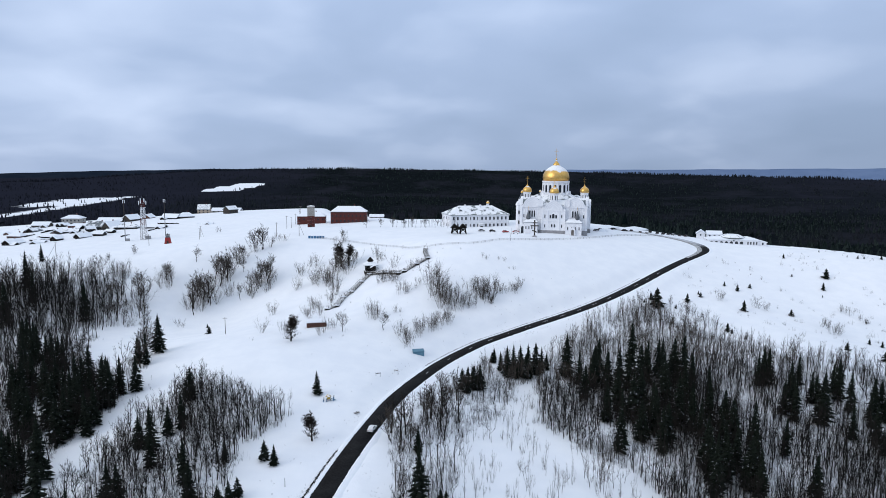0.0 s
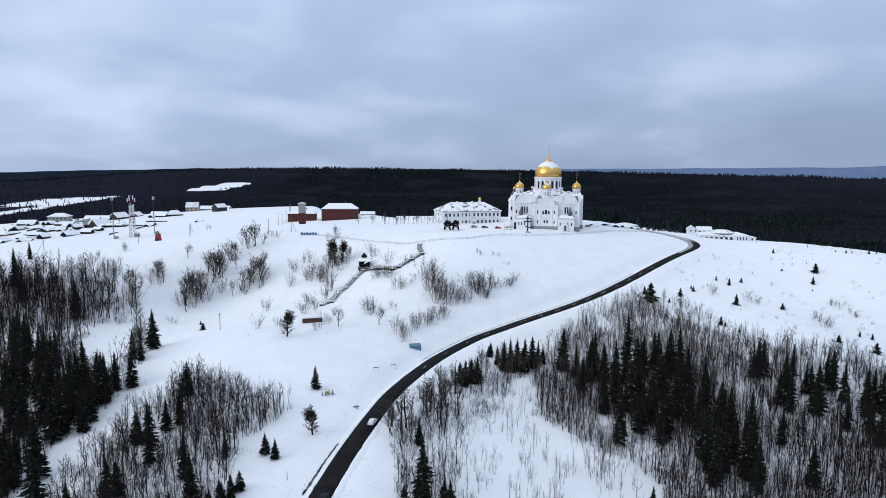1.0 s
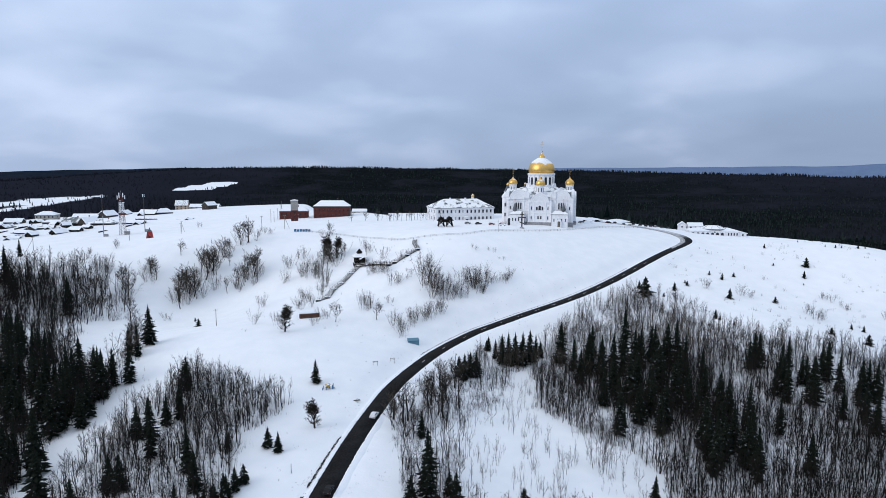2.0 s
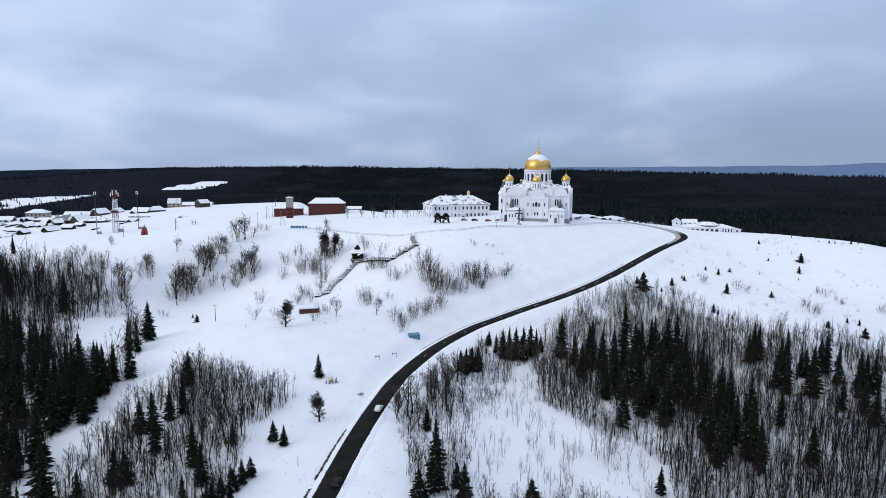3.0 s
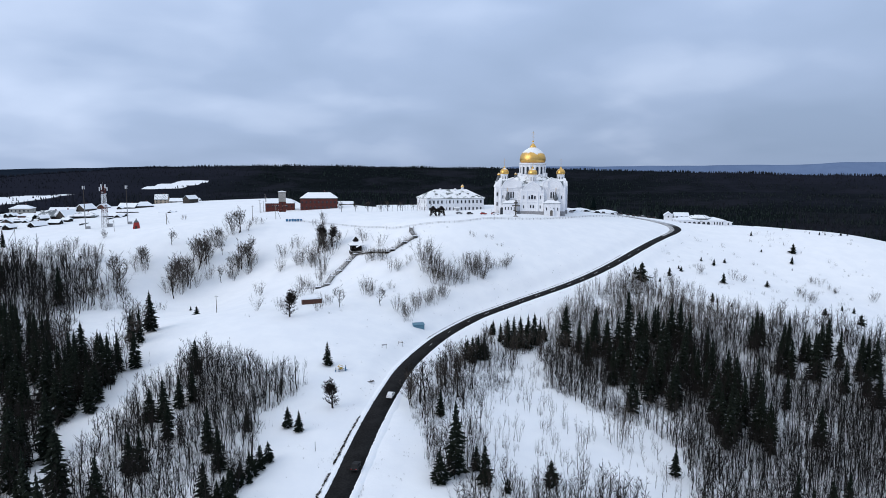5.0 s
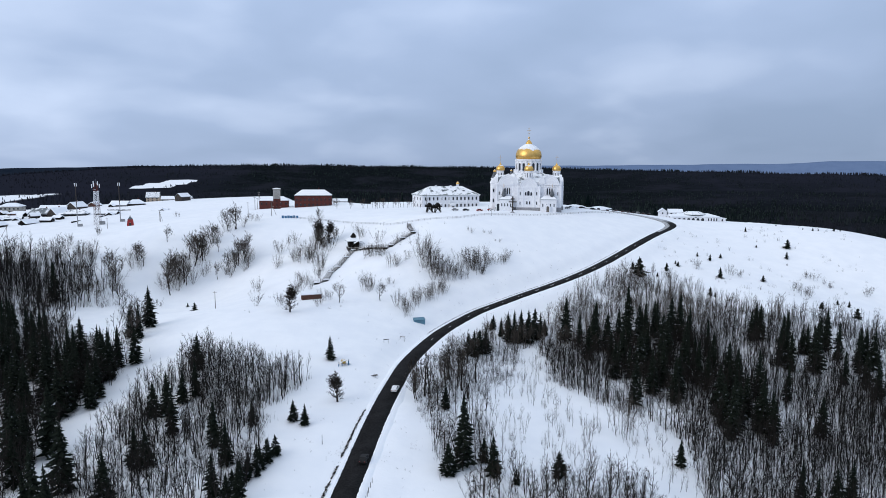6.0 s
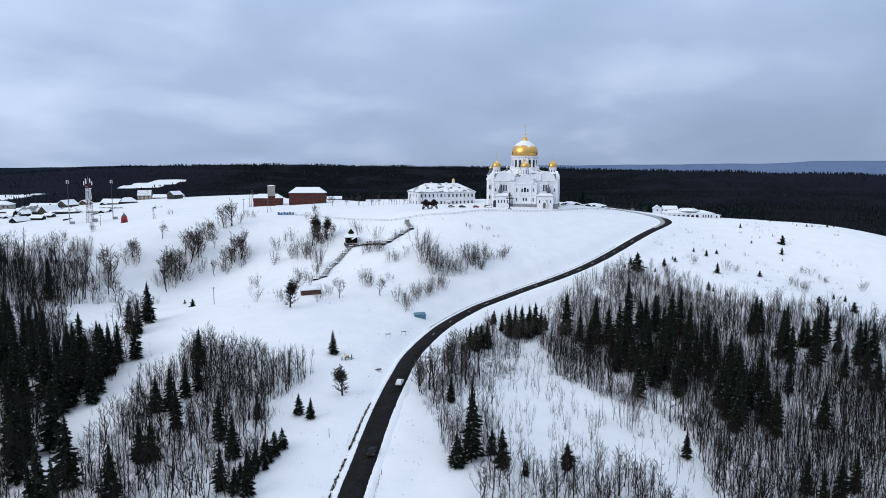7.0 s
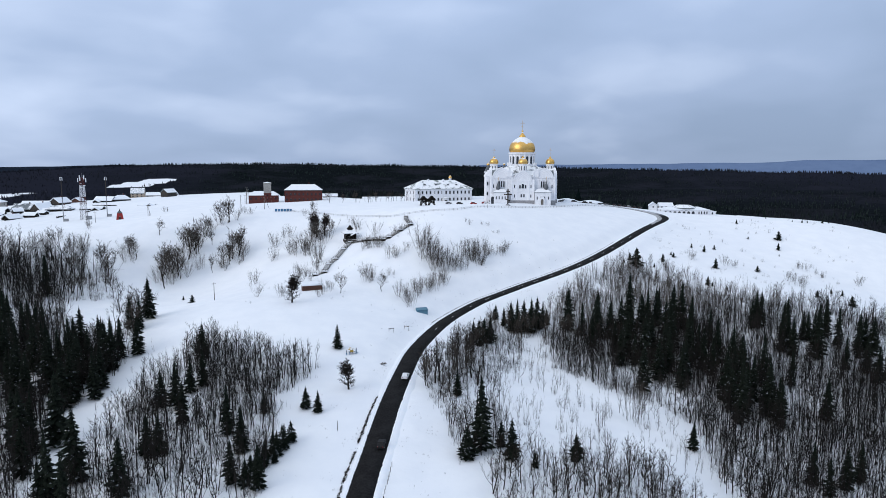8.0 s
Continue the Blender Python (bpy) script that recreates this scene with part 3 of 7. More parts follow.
def turret(parent, x, y, z, r, drum, dome, cross_h, windows=8, name="turret", swell=1.28):
    """A drum with slit windows, cornices, a gilded onion dome and a cross."""
    body = Form().lathe([(r * 1.12, z), (r * 1.12, z + drum * 0.1), (r, z + drum * 0.12), (r, z + drum * 0.86), (r * 1.10, z + drum * 0.9), (r * 1.10, z + drum), (r * 0.9, z + drum + 0.05)], 24, x, y)
    tw = part(name, body.mesh(name, M_WHITE), parent)
    dr = r * swell
    part("dome", Form().lathe([(k * dr, z + drum + 0.05 + q * dome) for k, q in ONION], 28, x, y).mesh("dome", M_GOLD if r > 5 else M_GILT, True), tw, "gilded onion dome dusted with snow")
    top = z + drum + dome
    cr = Form().lathe([(0.02 * r, top), (0.075 * r, top + 0.06 * r), (0.075 * r, top + 0.13 * r), (0.02 * r, top + 0.19 * r)], 8, x, y)
    orthodox_cross(cr, x, y, top + 0.2 * r, cross_h, max(0.10, 0.022 * r))
    part("cross", cr.mesh("cross", M_GOLD), tw)
    for k in range(windows):
        a = 2 * math.pi * (k + 0.5 * (windows < 12)) / windows - math.pi / 2
        c, s = math.cos(a), math.sin(a)
        move = lambda px, py, pz, c=c, s=s: (x - s * px + c * py, y + c * px + s * py, pz)
        ww, wh = r * 0.19, drum * 0.5
        part("pane", Form().slab(arc(0, z + drum * 0.24, ww, wh, 6), r - 0.2, r + 0.04, move).mesh("pane", M_GLASS), tw)
    for k in range(windows):
        a = 2 * math.pi * (k + 0.5 + 0.5 * (windows < 12)) / windows - math.pi / 2
        c, s = math.cos(a), math.sin(a)
        part("pilaster", Form().lathe([(r * 0.075, z + drum * 0.12), (r * 0.075, z + drum * 0.86)], 6, x + c * r, y + s * r).mesh("pilaster", M_TRIM), tw)
    return tw


# ---- the cathedral ----
def build_cathedral():
    c = tagged(new("cathedral"), "tall white cathedral with five gilded snow-dusted onion domes", "cathedral")
    H = 17.0
    part("main_block", Form().box(-20.5, -20.5, -3, 20.5, 20.5, H).mesh("main_block", M_WHITE), c)
    for q in range(4):
        part("middle_bay", Form().slab([(-7.2, -3), (7.2, -3), (7.2, 15), (-7.2, 15)], -22.6, -20.4, turned(q)).mesh("middle_bay", M_WHITE), c)
    part("plinth", Form().box(-21.1, -21.1, -3, 21.1, 21.1, 1.5).box(-7.7, -23.1, -3, 7.7, 23.1, 1.5).box(-23.1, -7.7, -3, 23.1, 7.7, 1.5).mesh("plinth", M_PLINTH), c, "grey dressed stone plinth")
    for q in range(4):
        t = turned(q)
        # round gables of the corner bays, with vaulted roofs running back
        for cx in (-13.4, 13.4):
            g = part("gable", Form().slab(arc(cx, H - 1, 11.8, 5.9, 16, 0.4), -20.9, -19.6, t).mesh("gable", M_WHITE), c)
            for aw, ah, pr in ((11.5, 5.75, 21.2), (9.4, 4.7, 21.05), (7.2, 3.6, 20.98)):
                part("archivolt", Form().slab(hoop(cx, H - 0.9, aw, ah, 0.4, 14, 0.35), -pr, -20.8, t).mesh("archivolt", M_TRIM), g)
            part("vault_roof", Form().slab(arc(cx, H - 1, 11.2, 5.6, 16), -19.55, -11.5, t).mesh("vault_roof", M_PATCHROOF, False), c, "snow-covered sheet metal vault roof")
            for k in (-1.45, 0, 1.45):
                window_at(c, cx + k, -20.5, 9.6, 0.85, 4.0, t)
            window_at(c, cx + (5.2 if cx > 0 else -5.2), -20.5, 9.2, 0.6, 2.2, t)
            # pilasters and string courses
            for k in (-6.7, 6.7):
                part("pilaster", Form().slab([(cx + k - 0.4, 1.5), (cx + k + 0.4, 1.5), (cx + k + 0.4, H - 1), (cx + k - 0.4, H - 1)], -20.95, -20.4, t).mesh("pilaster", M_TRIM), c)
            frieze = Form()
            for k in range(14):
                frieze.slab(arc(cx - 6.2 + k * 0.954, H - 2.5, 0.62, 0.95, 6), -20.72, -20.4, t)
            part("frieze", frieze.mesh("frieze", M_TRIM), c)
            for k in (-3.4, 3.4):
                part("half_column", Form().lathe([(0.32, 8.6), (0.26, 8.9), (0.26, H - 3.0), (0.36, H - 2.6)], 8, *t(cx + k, -20.5, 0)[:2]).mesh("half_column", M_TRIM), c)
            part("sill_band", Form().slab([(cx - 3.2, 8.9), (cx + 3.2, 8.9), (cx + 3.2, 9.3), (cx - 3.2, 9.3)], -20.85, -20.4, t).mesh("sill_band", M_TRIM), c)
            part("hood", Form().slab(hoop(cx, 9.4, 4.9, 5.4, 0.32, 12), -20.8, -20.4, t).mesh("hood", M_TRIM), c)
            part("cornice", Form().slab([(cx - 7.0, H - 1.2), (cx + 7.0, H - 1.2), (cx + 7.0, H - 0.7), (cx - 7.0, H - 0.7)], -21.1, -20.4, t).mesh("cornice", M_TRIM), c)
            part("string_course", Form().slab([(cx - 7.0, 8.2), (cx + 7.0, 8.2), (cx + 7.0, 8.6), (cx - 7.0, 8.6)], -20.8, -20.4, t).mesh("string_course", M_TRIM), c)
        # the projecting middle bay
        g = part("gable", Form().slab(arc(0, 13.5, 11.8, 6.3, 16, 0.7), -22.7, -21.4, t).mesh("gable", M_WHITE), c)
        for aw, ah, pr in ((11.4, 6.0, 23.0), (9.2, 4.9, 22.9), (7.0, 3.8, 22.82)):
            part("archivolt", Form().slab(hoop(0, 13.7, aw, ah, 0.4, 14, 0.6), -pr, -22.6, t).mesh("archivolt", M_TRIM), g)
        for cx in (-8.4, 8.4):
            kg = part("small_gable", Form().slab(arc(cx, H - 0.6, 3.6, 4.2, 10, 1.2), -21.5, -20.3, t).mesh("small_gable", M_WHITE), c)
            part("archivolt", Form().slab(hoop(cx, H - 0.4, 3.3, 3.9, 0.4, 10, 1.1), -21.7, -21.4, t).mesh("archivolt", M_TRIM), kg)
        part("vault_roof", Form().slab(arc(0, 13.5, 11.2, 5.9, 16, 0.6), -21.35, -8, t).mesh("vault_roof", M_PATCHROOF), c, "snow-covered sheet metal vault roof")
        part("cornice", Form().slab([(-7.5, 14.0), (7.5, 14.0), (7.5, 14.6), (-7.5, 14.6)], -23.0, -22.4, t).mesh("cornice", M_TRIM), c)
        part("string_course", Form().slab([(-7.4, 7.2), (7.4, 7.2), (7.4, 7.6), (-7.4, 7.6)], -22.9, -22.5, t).mesh("string_course", M_TRIM), c)
        for k, w, h in ((-1.75, 1.0, 2.2), (0, 1.5, 2.9), (1.75, 1.0, 2.2)):
            window_at(c, k, -22.6, 9.0, w, h, t)
        for k in (-5.2, 5.2):
            window_at(c, k, -22.6, 9.2, 0.6, 2.2, t)
            window_at(c, k, -22.6, 3.2, 0.6, 2.0, t)
        for k in (-0.85, 0.85):
            window_at(c, k, -22.6, 3.4, 0.85, 2.0, t)
        for k in (-7.0, -3.6, 3.6, 7.0):
            part("pilaster", Form().slab([(k - 0.35, 1.5), (k + 0.35, 1.5), (k + 0.35, 14.0), (k - 0.35, 14.0)], -22.95, -22.5, t).mesh("pilaster", M_TRIM), c)
        x, y, _ = t(0, -18.6, 0)
        turret(c, x, y, 19.2, 2.35, 5.4, 5.1, 4.8)
    # roof between the gables, stepping up to the drum
    roof = Form()
    roof.add([(-20.4, -20.4, H + 0.1), (20.4, -20.4, H + 0.1), (20.4, 20.4, H + 0.1), (-20.4, 20.4, H + 0.1), (-9.5, -9.5, 23.2), (9.5, -9.5, 23.2), (9.5, 9.5, 23.2), (-9.5, 9.5, 23.2)], [(0, 1, 5, 4), (1, 2, 6, 5), (2, 3, 7, 6), (3, 0, 4, 7), (4, 5, 6, 7), (3, 2, 1, 0)])
    part("roof", roof.mesh("roof", M_PATCHROOF), c, "snow-covered sheet metal roof")
    # a crown of small ogee gables round the foot of the drum
    for k in range(12):
        a = 2 * math.pi * k / 12
        cc, ss = math.cos(a), math.sin(a)
        move = lambda px, py, pz, cc=cc, ss=ss: (-ss * px + cc * py, cc * px + ss * py, pz)
        kg = part("small_gable", Form().slab(arc(0, 20.6, 4.2, 4.0, 8, 0.9), 8.6, 9.6, move).mesh("small_gable", M_WHITE), c)
        part("archivolt", Form().slab(hoop(0, 20.8, 3.9, 3.7, 0.4, 8, 0.8), 9.5, 9.8, move).mesh("archivolt", M_TRIM), kg)
    # the great drum and dome
    turret(c, 0, 0, 22.3, 8.2, 9.8, 13.3, 6.0, 16, "great_drum", 1.05)
    # porches with grey tent spires in front
    for x0, x1, zr, sx in ((-18.2, -9.6, 6.4, -15.6), (7.6, 17.6, 6.6, 14.8)):
        p = part("porch", Form().box(x0, -25.5, -3, x1, -20.4, zr).mesh("porch", M_WHITE), c)
        part("porch_roof", Form().hip(x0, -25.5, x1, -20.6, zr, 2.2, 2.4, 0.4).mesh("porch_roof", M_SNOWROOF), p, "snow-laden porch roof")
        part("spire", Form().lathe([(1.25, zr + 0.6), (1.25, zr + 2.6), (1.55, zr + 2.8), (1.3, zr + 3.8), (0.75, zr + 5.2), (0.35, zr + 6.4), (0.08, zr + 7.6)], 10, sx, -22.6).mesh("spire", M_GREYROOF), p, "dark grey sheet metal tent spire")
        crs = Form()
        orthodox_cross(crs, sx, -22.6, zr + 7.5, 2.4, 0.12)
        part("cross", crs.mesh("cross", M_GOLD), p)
        for k in np.linspace(x0 + 1.5, x1 - 1.5, 4):
            window_at(p, float(k), -25.5, 2.2, 0.6, 1.9)
    ent = part("entrance", Form().slab(arc(12.2, -2, 3.2, 6.0, 10, 0.6), -26.6, -25.4).mesh("entrance", M_WHITE), c)
    part("door", Form().slab(arc(12.2, -1, 1.6, 3.6, 8), -26.7, -26.4).mesh("door", M_WOOD), ent, "grey weathered timber door")
    ent = part("entrance", Form().slab(arc(-19.0, -2, 3.4, 7.0, 10, 0.6), -23.4, -20.3).mesh("entrance", M_WHITE), c)
    part("door", Form().slab(arc(-19.0, -1, 2.0, 4.8, 8), -23.5, -23.2).mesh("door", M_GLASS), ent, "dark arched doorway")
    # stair tower and belfry cupolas at the side and rear
    for x, y, r, z, sp in ((-22.6, 8.5, 2.3, 18.6, 5.0), (-11.5, 20.5, 1.7, 20.0, 4.0)):
        tw = part("stair_tower", Form().lathe([(r, -3), (r, z), (r * 1.15, z + 0.2), (r * 1.15, z + 0.8)], 10, x, y).mesh("stair_tower", M_WHITE), c)
        part("spire", Form().lathe([(r * 1.1, z + 0.8), (r * 0.75, z + sp * 0.5), (r * 0.3, z + sp)], 10, x, y).mesh("spire", M_GREYROOF), tw, "dark grey sheet metal tent spire")
        part("dome", Form().lathe([(k * r * 0.5, z + sp + q * r * 0.9) for k, q in ONION], 14, x, y).mesh("dome", M_GOLD, True), tw, "small gilded onion dome")
        for k in range(5):
            a = 2 * math.pi * k / 5 - 1.9
            cc, ss = math.cos(a), math.sin(a)
            move = lambda px, py, pz, cc=cc, ss=ss, x=x, y=y: (x - ss * px + cc * py, y + cc * px + ss * py, pz)
            part("pane", Form().slab(arc(0, z - 5.5, 0.9, 2.8, 6), r - 0.3, r + 0.05, move).mesh("pane", M_GLASS), tw)
    corner = part("corner_tower", Form().lathe([(2.6, -3), (2.6, 16.0), (3.0, 16.3), (3.0, 17.0), (2.2, 18.4), (0.3, 20.0)], 8, -22.3, -9.5, 0.5).mesh("corner_tower", M_WHITE), c)
    for z in (4.0, 10.5):
        window_at(corner, -22.6, -12.05, z, 0.9, 2.4)
    return place(c, 80.6, 435.7, at(80, 436) + 0.2, -12.9)


cathedral = build_cathedral()


# ---- the long white hall beside it ----
def build_hall():
    h = tagged(new("monastery_hall"), "long two-storey white monastery building under a snowy hipped roof", "building")
    L, D, E_ = 44.0, 22.0, 10.0
    part("wall_shell", Form().box(0, 0, -4, L, D, E_).mesh("wall_shell", M_WHITE), h)
    part("plinth", Form().box(-0.15, -0.15, -4, L + 0.15, D + 0.15, 0.8).mesh("plinth", M_PLINTH), h)
    part("string_course", Form().box(-0.2, -0.2, 5.2, L + 0.2, D + 0.2, 5.5).mesh("string_course", M_TRIM), h)
    part("cornice", Form().box(-0.45, -0.45, E_ - 0.5, L + 0.45, D + 0.45, E_ + 0.02).mesh("cornice", M_TRIM), h)
    roof = part("roof", Form().hip(0, 0, L, D, E_ + 0.05, 6.2, 10.0, 0.8).mesh("roof", M_HALLROOF), h, "green-grey sheet roof mostly under snow")
    for k in range(14):
        x = 2.4 + k * (L - 4.8) / 13
        if k != 7:
            window_at(h, x, 0, 1.8, 1.15, 2.0, arch=False, frame_=0.12)
        window_at(h, x, 0, 6.6, 1.15, 2.2, arch=False, frame_=0.12)
    t = turned(3)
    for k in range(3):
        for z in (1.8, 6.6):
            window_at(h, -(3.4 + k * 6.6) , 0, z, 1.15, 2.1, t, arch=False, frame_=0.12)
    for k in (1.0, 7.6, 14.2, 20.8, 27.4, 34.0, L - 0.7):
        part("pilaster", Form().box(k - 0.3, -0.28, 0.8, k + 0.3, 0.02, E_ - 0.5).mesh("pilaster", M_TRIM), h)
    porch = part("porch", Form().box(20.7, -2.6, -3, 24.3, 0.0, 3.2).mesh("porch", M_WHITE), h)
    part("door", Form().box(21.6, -2.68, -1, 23.4, -2.4, 2.4).mesh("door", M_LOG), porch, "dark timber door")
    part("porch_roof", Form().hip(20.7, -2.6, 24.3, 0.2, 3.2, 1.1, 1.4, 0.4).mesh("porch_roof", M_SNOWROOF), porch)
    for x in (9.0, 17.5, 27.0, 33.5):
        d = part("dormer", Form().box(x - 0.7, 4.2, E_ + 2.2, x + 0.7, 7.0, E_ + 3.6).mesh("dormer", M_GREYROOF), roof)
    for x, y in ((14.0, 10.5), (25.0, 9.0), (31.0, 11.0)):
        part("chimney", Form().box(x - 0.5, y - 0.5, E_ + 4, x + 0.5, y + 0.5, E_ + 7.0).mesh("chimney", M_WHITE), roof)
    cup = part("cupola", Form().lathe([(1.0, E_ + 5.4), (1.0, E_ + 7.4), (1.2, E_ + 7.6)], 10, 32.5, 13.5).mesh("cupola", M_WHITE), roof)
    part("dome", Form().lathe([(k * 1.25, E_ + 7.5 + q * 2.4) for k, q in ONION], 14, 32.5, 13.5).mesh("dome", M_GOLD, True), cup, "small gilded onion dome")
    return place(h, 12.2, 467.0, -2.7, 14.5)


hall = build_hall()


# ---- brick buildings and the water tower ----
def house(name, label, x, y, w, d, eave, rise, rz, wall, roof_mat=None, rows_=1, cols=4, hipped=False, z=None, chimney=True, category="house"):
    """A house: walls, snowy roof, windows with panes, door, chimney."""
    o = tagged(new(name), label, category)
    part("wall_shell", Form().box(-w / 2, -d / 2, -3, w / 2, d / 2, eave).mesh("wall_shell", wall), o)
    rm = roof_mat or M_SNOWCAP
    if hipped:
        rf = part("roof", Form().hip(-w / 2, -d / 2, w / 2, d / 2, eave, rise, d * 0.5, 0.5, 0.4).mesh("roof", rm), o, "roof under thick snow")
    else:
        ov, th = 0.5, 0.45
        prof = [(-d / 2 - ov, eave - 0.15), (0, eave + rise), (d / 2 + ov, eave - 0.15), (d / 2 + ov, eave - 0.15 + th), (0, eave + rise + th), (-d / 2 - ov, eave - 0.15 + th)]
        t = turned(1)
        rf = part("roof", Form().slab(prof, -w / 2 - ov, w / 2 + ov, lambda a, b, c_: (b, a, c_)).mesh("roof", rm), o, "roof under thick snow")
        part("gable", Form().slab([(-d / 2, eave - 0.02), (d / 2, eave - 0.02), (0, eave + rise - 0.1)], -w / 2 + 0.02, w / 2 - 0.02, lambda a, b, c_: (b, a, c_)).mesh("gable", wall), o)
    for r_ in range(rows_):
        zz = 1.0 + r_ * (eave - 0.6) / rows_
        for k in range(cols):
            window_at(o, -w / 2 + w * (k + 0.5) / cols, -d / 2, zz, min(1.2, w / cols * 0.5), min(1.5, eave / rows_ * 0.5), arch=False, frame_=0.05, trim=wall)
        for k in range(max(1, cols // 3)):
            n = max(1, cols // 3)
            window_at(o, d * (k + 0.5) / n - d / 2, -w / 2, zz, 0.9, min(1.4, eave / rows_ * 0.5), turned(1), arch=False, frame_=0.05, trim=wall)
            window_at(o, d * (k + 0.5) / n - d / 2, -w / 2, zz, 0.9, min(1.4, eave / rows_ * 0.5), turned(3), arch=False, frame_=0.05, trim=wall)
    if chimney:
        part("chimney", Form().block(w * 0.15, d * 0.12, eave + rise * 0.4, 0.7, 0.7, rise * 0.8 + 0.5).mesh("chimney", M_BRICK), rf)
    return place(o, x, y, at(x, y) - 0.7 if z is None else z, rz)


house("brick_school", "long red brick two-storey building under a snowy hipped roof", -70.4, 551, 29.4, 12, 9.0, 4.8, 2, M_BRICK, M_SNOWROOF, 2, 9, True, -5.2, category="building")
house("brick_annex", "small red brick house with a snow-covered roof", -102.5, 556, 23, 9, 4.2, 3.4, 2, M_BRICK, M_SNOWCAP, 1, 6, True, -4.6)
house("white_shed", "low pale outbuilding with thick snow on its roof", -50, 580, 12, 7, 3.0, 1.8, 0, M_CONCRETE, M_SNOWCAP, 1, 3, False, -5.4, False, "shed")
house("long_store", "long low store with a snow-covered flat roof", 4, 538, 54, 8, 2.8, 1.2, 4, M_CONCRETE, M_SNOWCAP, 1, 10, False, -5.4, False, "shed")


def water_tower():
    o = tagged(new("water_tower"), "square red brick water tower with a grey clad tank", "water tower")
    sh = part("shaft", Form().box(-2.6, -2.6, -3, 2.6, 2.6, 9.0).mesh("shaft", M_BRICK), o)
    for z in (2.6, 5.4, 8.4):
        part("band", Form().box(-2.8, -2.8, z, 2.8, 2.8, z + 0.4).mesh("band", M_BRICK), sh)
    part("tank", Form().lathe([(3.7, 8.9), (3.75, 9.2), (3.75, 15.6), (4.1, 15.8), (4.1, 16.3), (0.6, 16.9)], 4, turn=0.5).mesh("tank", M_CONCRETE), o, "grey weathered tank cladding")
    for z in (3.8, 6.6):
        window_at(o, 0.0, -2.6, z, 0.7, 1.1, arch=False, frame_=0.1, trim=M_BRICK)
    part("door", Form().box(-0.6, -2.66, 0, 0.6, -2.5, 2.1).mesh("door", M_LOG), o)
    return place(o, -93.5, 505, at(-93.5, 505), 8)


water_tower()


# ---- trees: shapes built once, in arrays ----
def tube(points, radii, sides):
    """A tapered tube through points; its last ring is a tip where the radius is 0."""
    p = np.array(points, float)
    d = np.gradient(p, axis=0)
    d /= np.linalg.norm(d, axis=1)[:, None] + 1e-9
    ref = np.where(np.abs(d[:, 2:3]) > 0.9, np.array([[1.0, 0, 0]]), np.array([[0, 0, 1.0]]))
    u = np.cross(d, ref)
    u /= np.linalg.norm(u, axis=1)[:, None] + 1e-9
    w = np.cross(d, u)
    a = np.arange(sides) / sides * 2 * np.pi
    ring = u[:, None] * np.cos(a)[None, :, None] + w[:, None] * np.sin(a)[None, :, None]
    v = (p[:, None] + ring * np.array(radii)[:, None, None]).reshape(-1, 3)
    f = []
    for i in range(len(p) - 1):
        for j in range(sides):
            k = (j + 1) % sides
            a0, a1, b0, b1 = i * sides + j, i * sides + k, (i + 1) * sides + j, (i + 1) * sides + k
            f += [(a0, a1, b1), (a0, b1, b0)]
    return v, np.array(f)


def merged(pieces):
    vs, fs, n = [], [], 0
    for v, f in pieces:
        vs.append(v)
        fs.append(f + n)
        n += len(v)
    return np.concatenate(vs), np.concatenate(fs)


def ribbon(points, half, rng):
    """A limb too thin to show its roundness: a strip that tapers to a tip."""
    p = np.array(points, float)
    side = np.cross(p[-1] - p[0], rng.normal(0, 1, 3))
    side *= half / (np.linalg.norm(side) + 1e-9)
    n = len(p) - 1
    v = []
    for i in range(n):
        k = 1 - 0.75 * i / n
        v += [p[i] - side * k, p[i] + side * k]
    f = []
    for i in range(n - 1):
        f += [(2 * i, 2 * i + 1, 2 * i + 3), (2 * i, 2 * i + 3, 2 * i + 2)]
    return np.array([*v, p[-1]]), np.array([*f, (2 * n - 2, 2 * n - 1, 2 * n)])


def on_line(line, q):
    zs = np.linspace(0, 1, len(line))
    return np.array([np.interp(q, zs, line[:, i]) for i in range(3)])


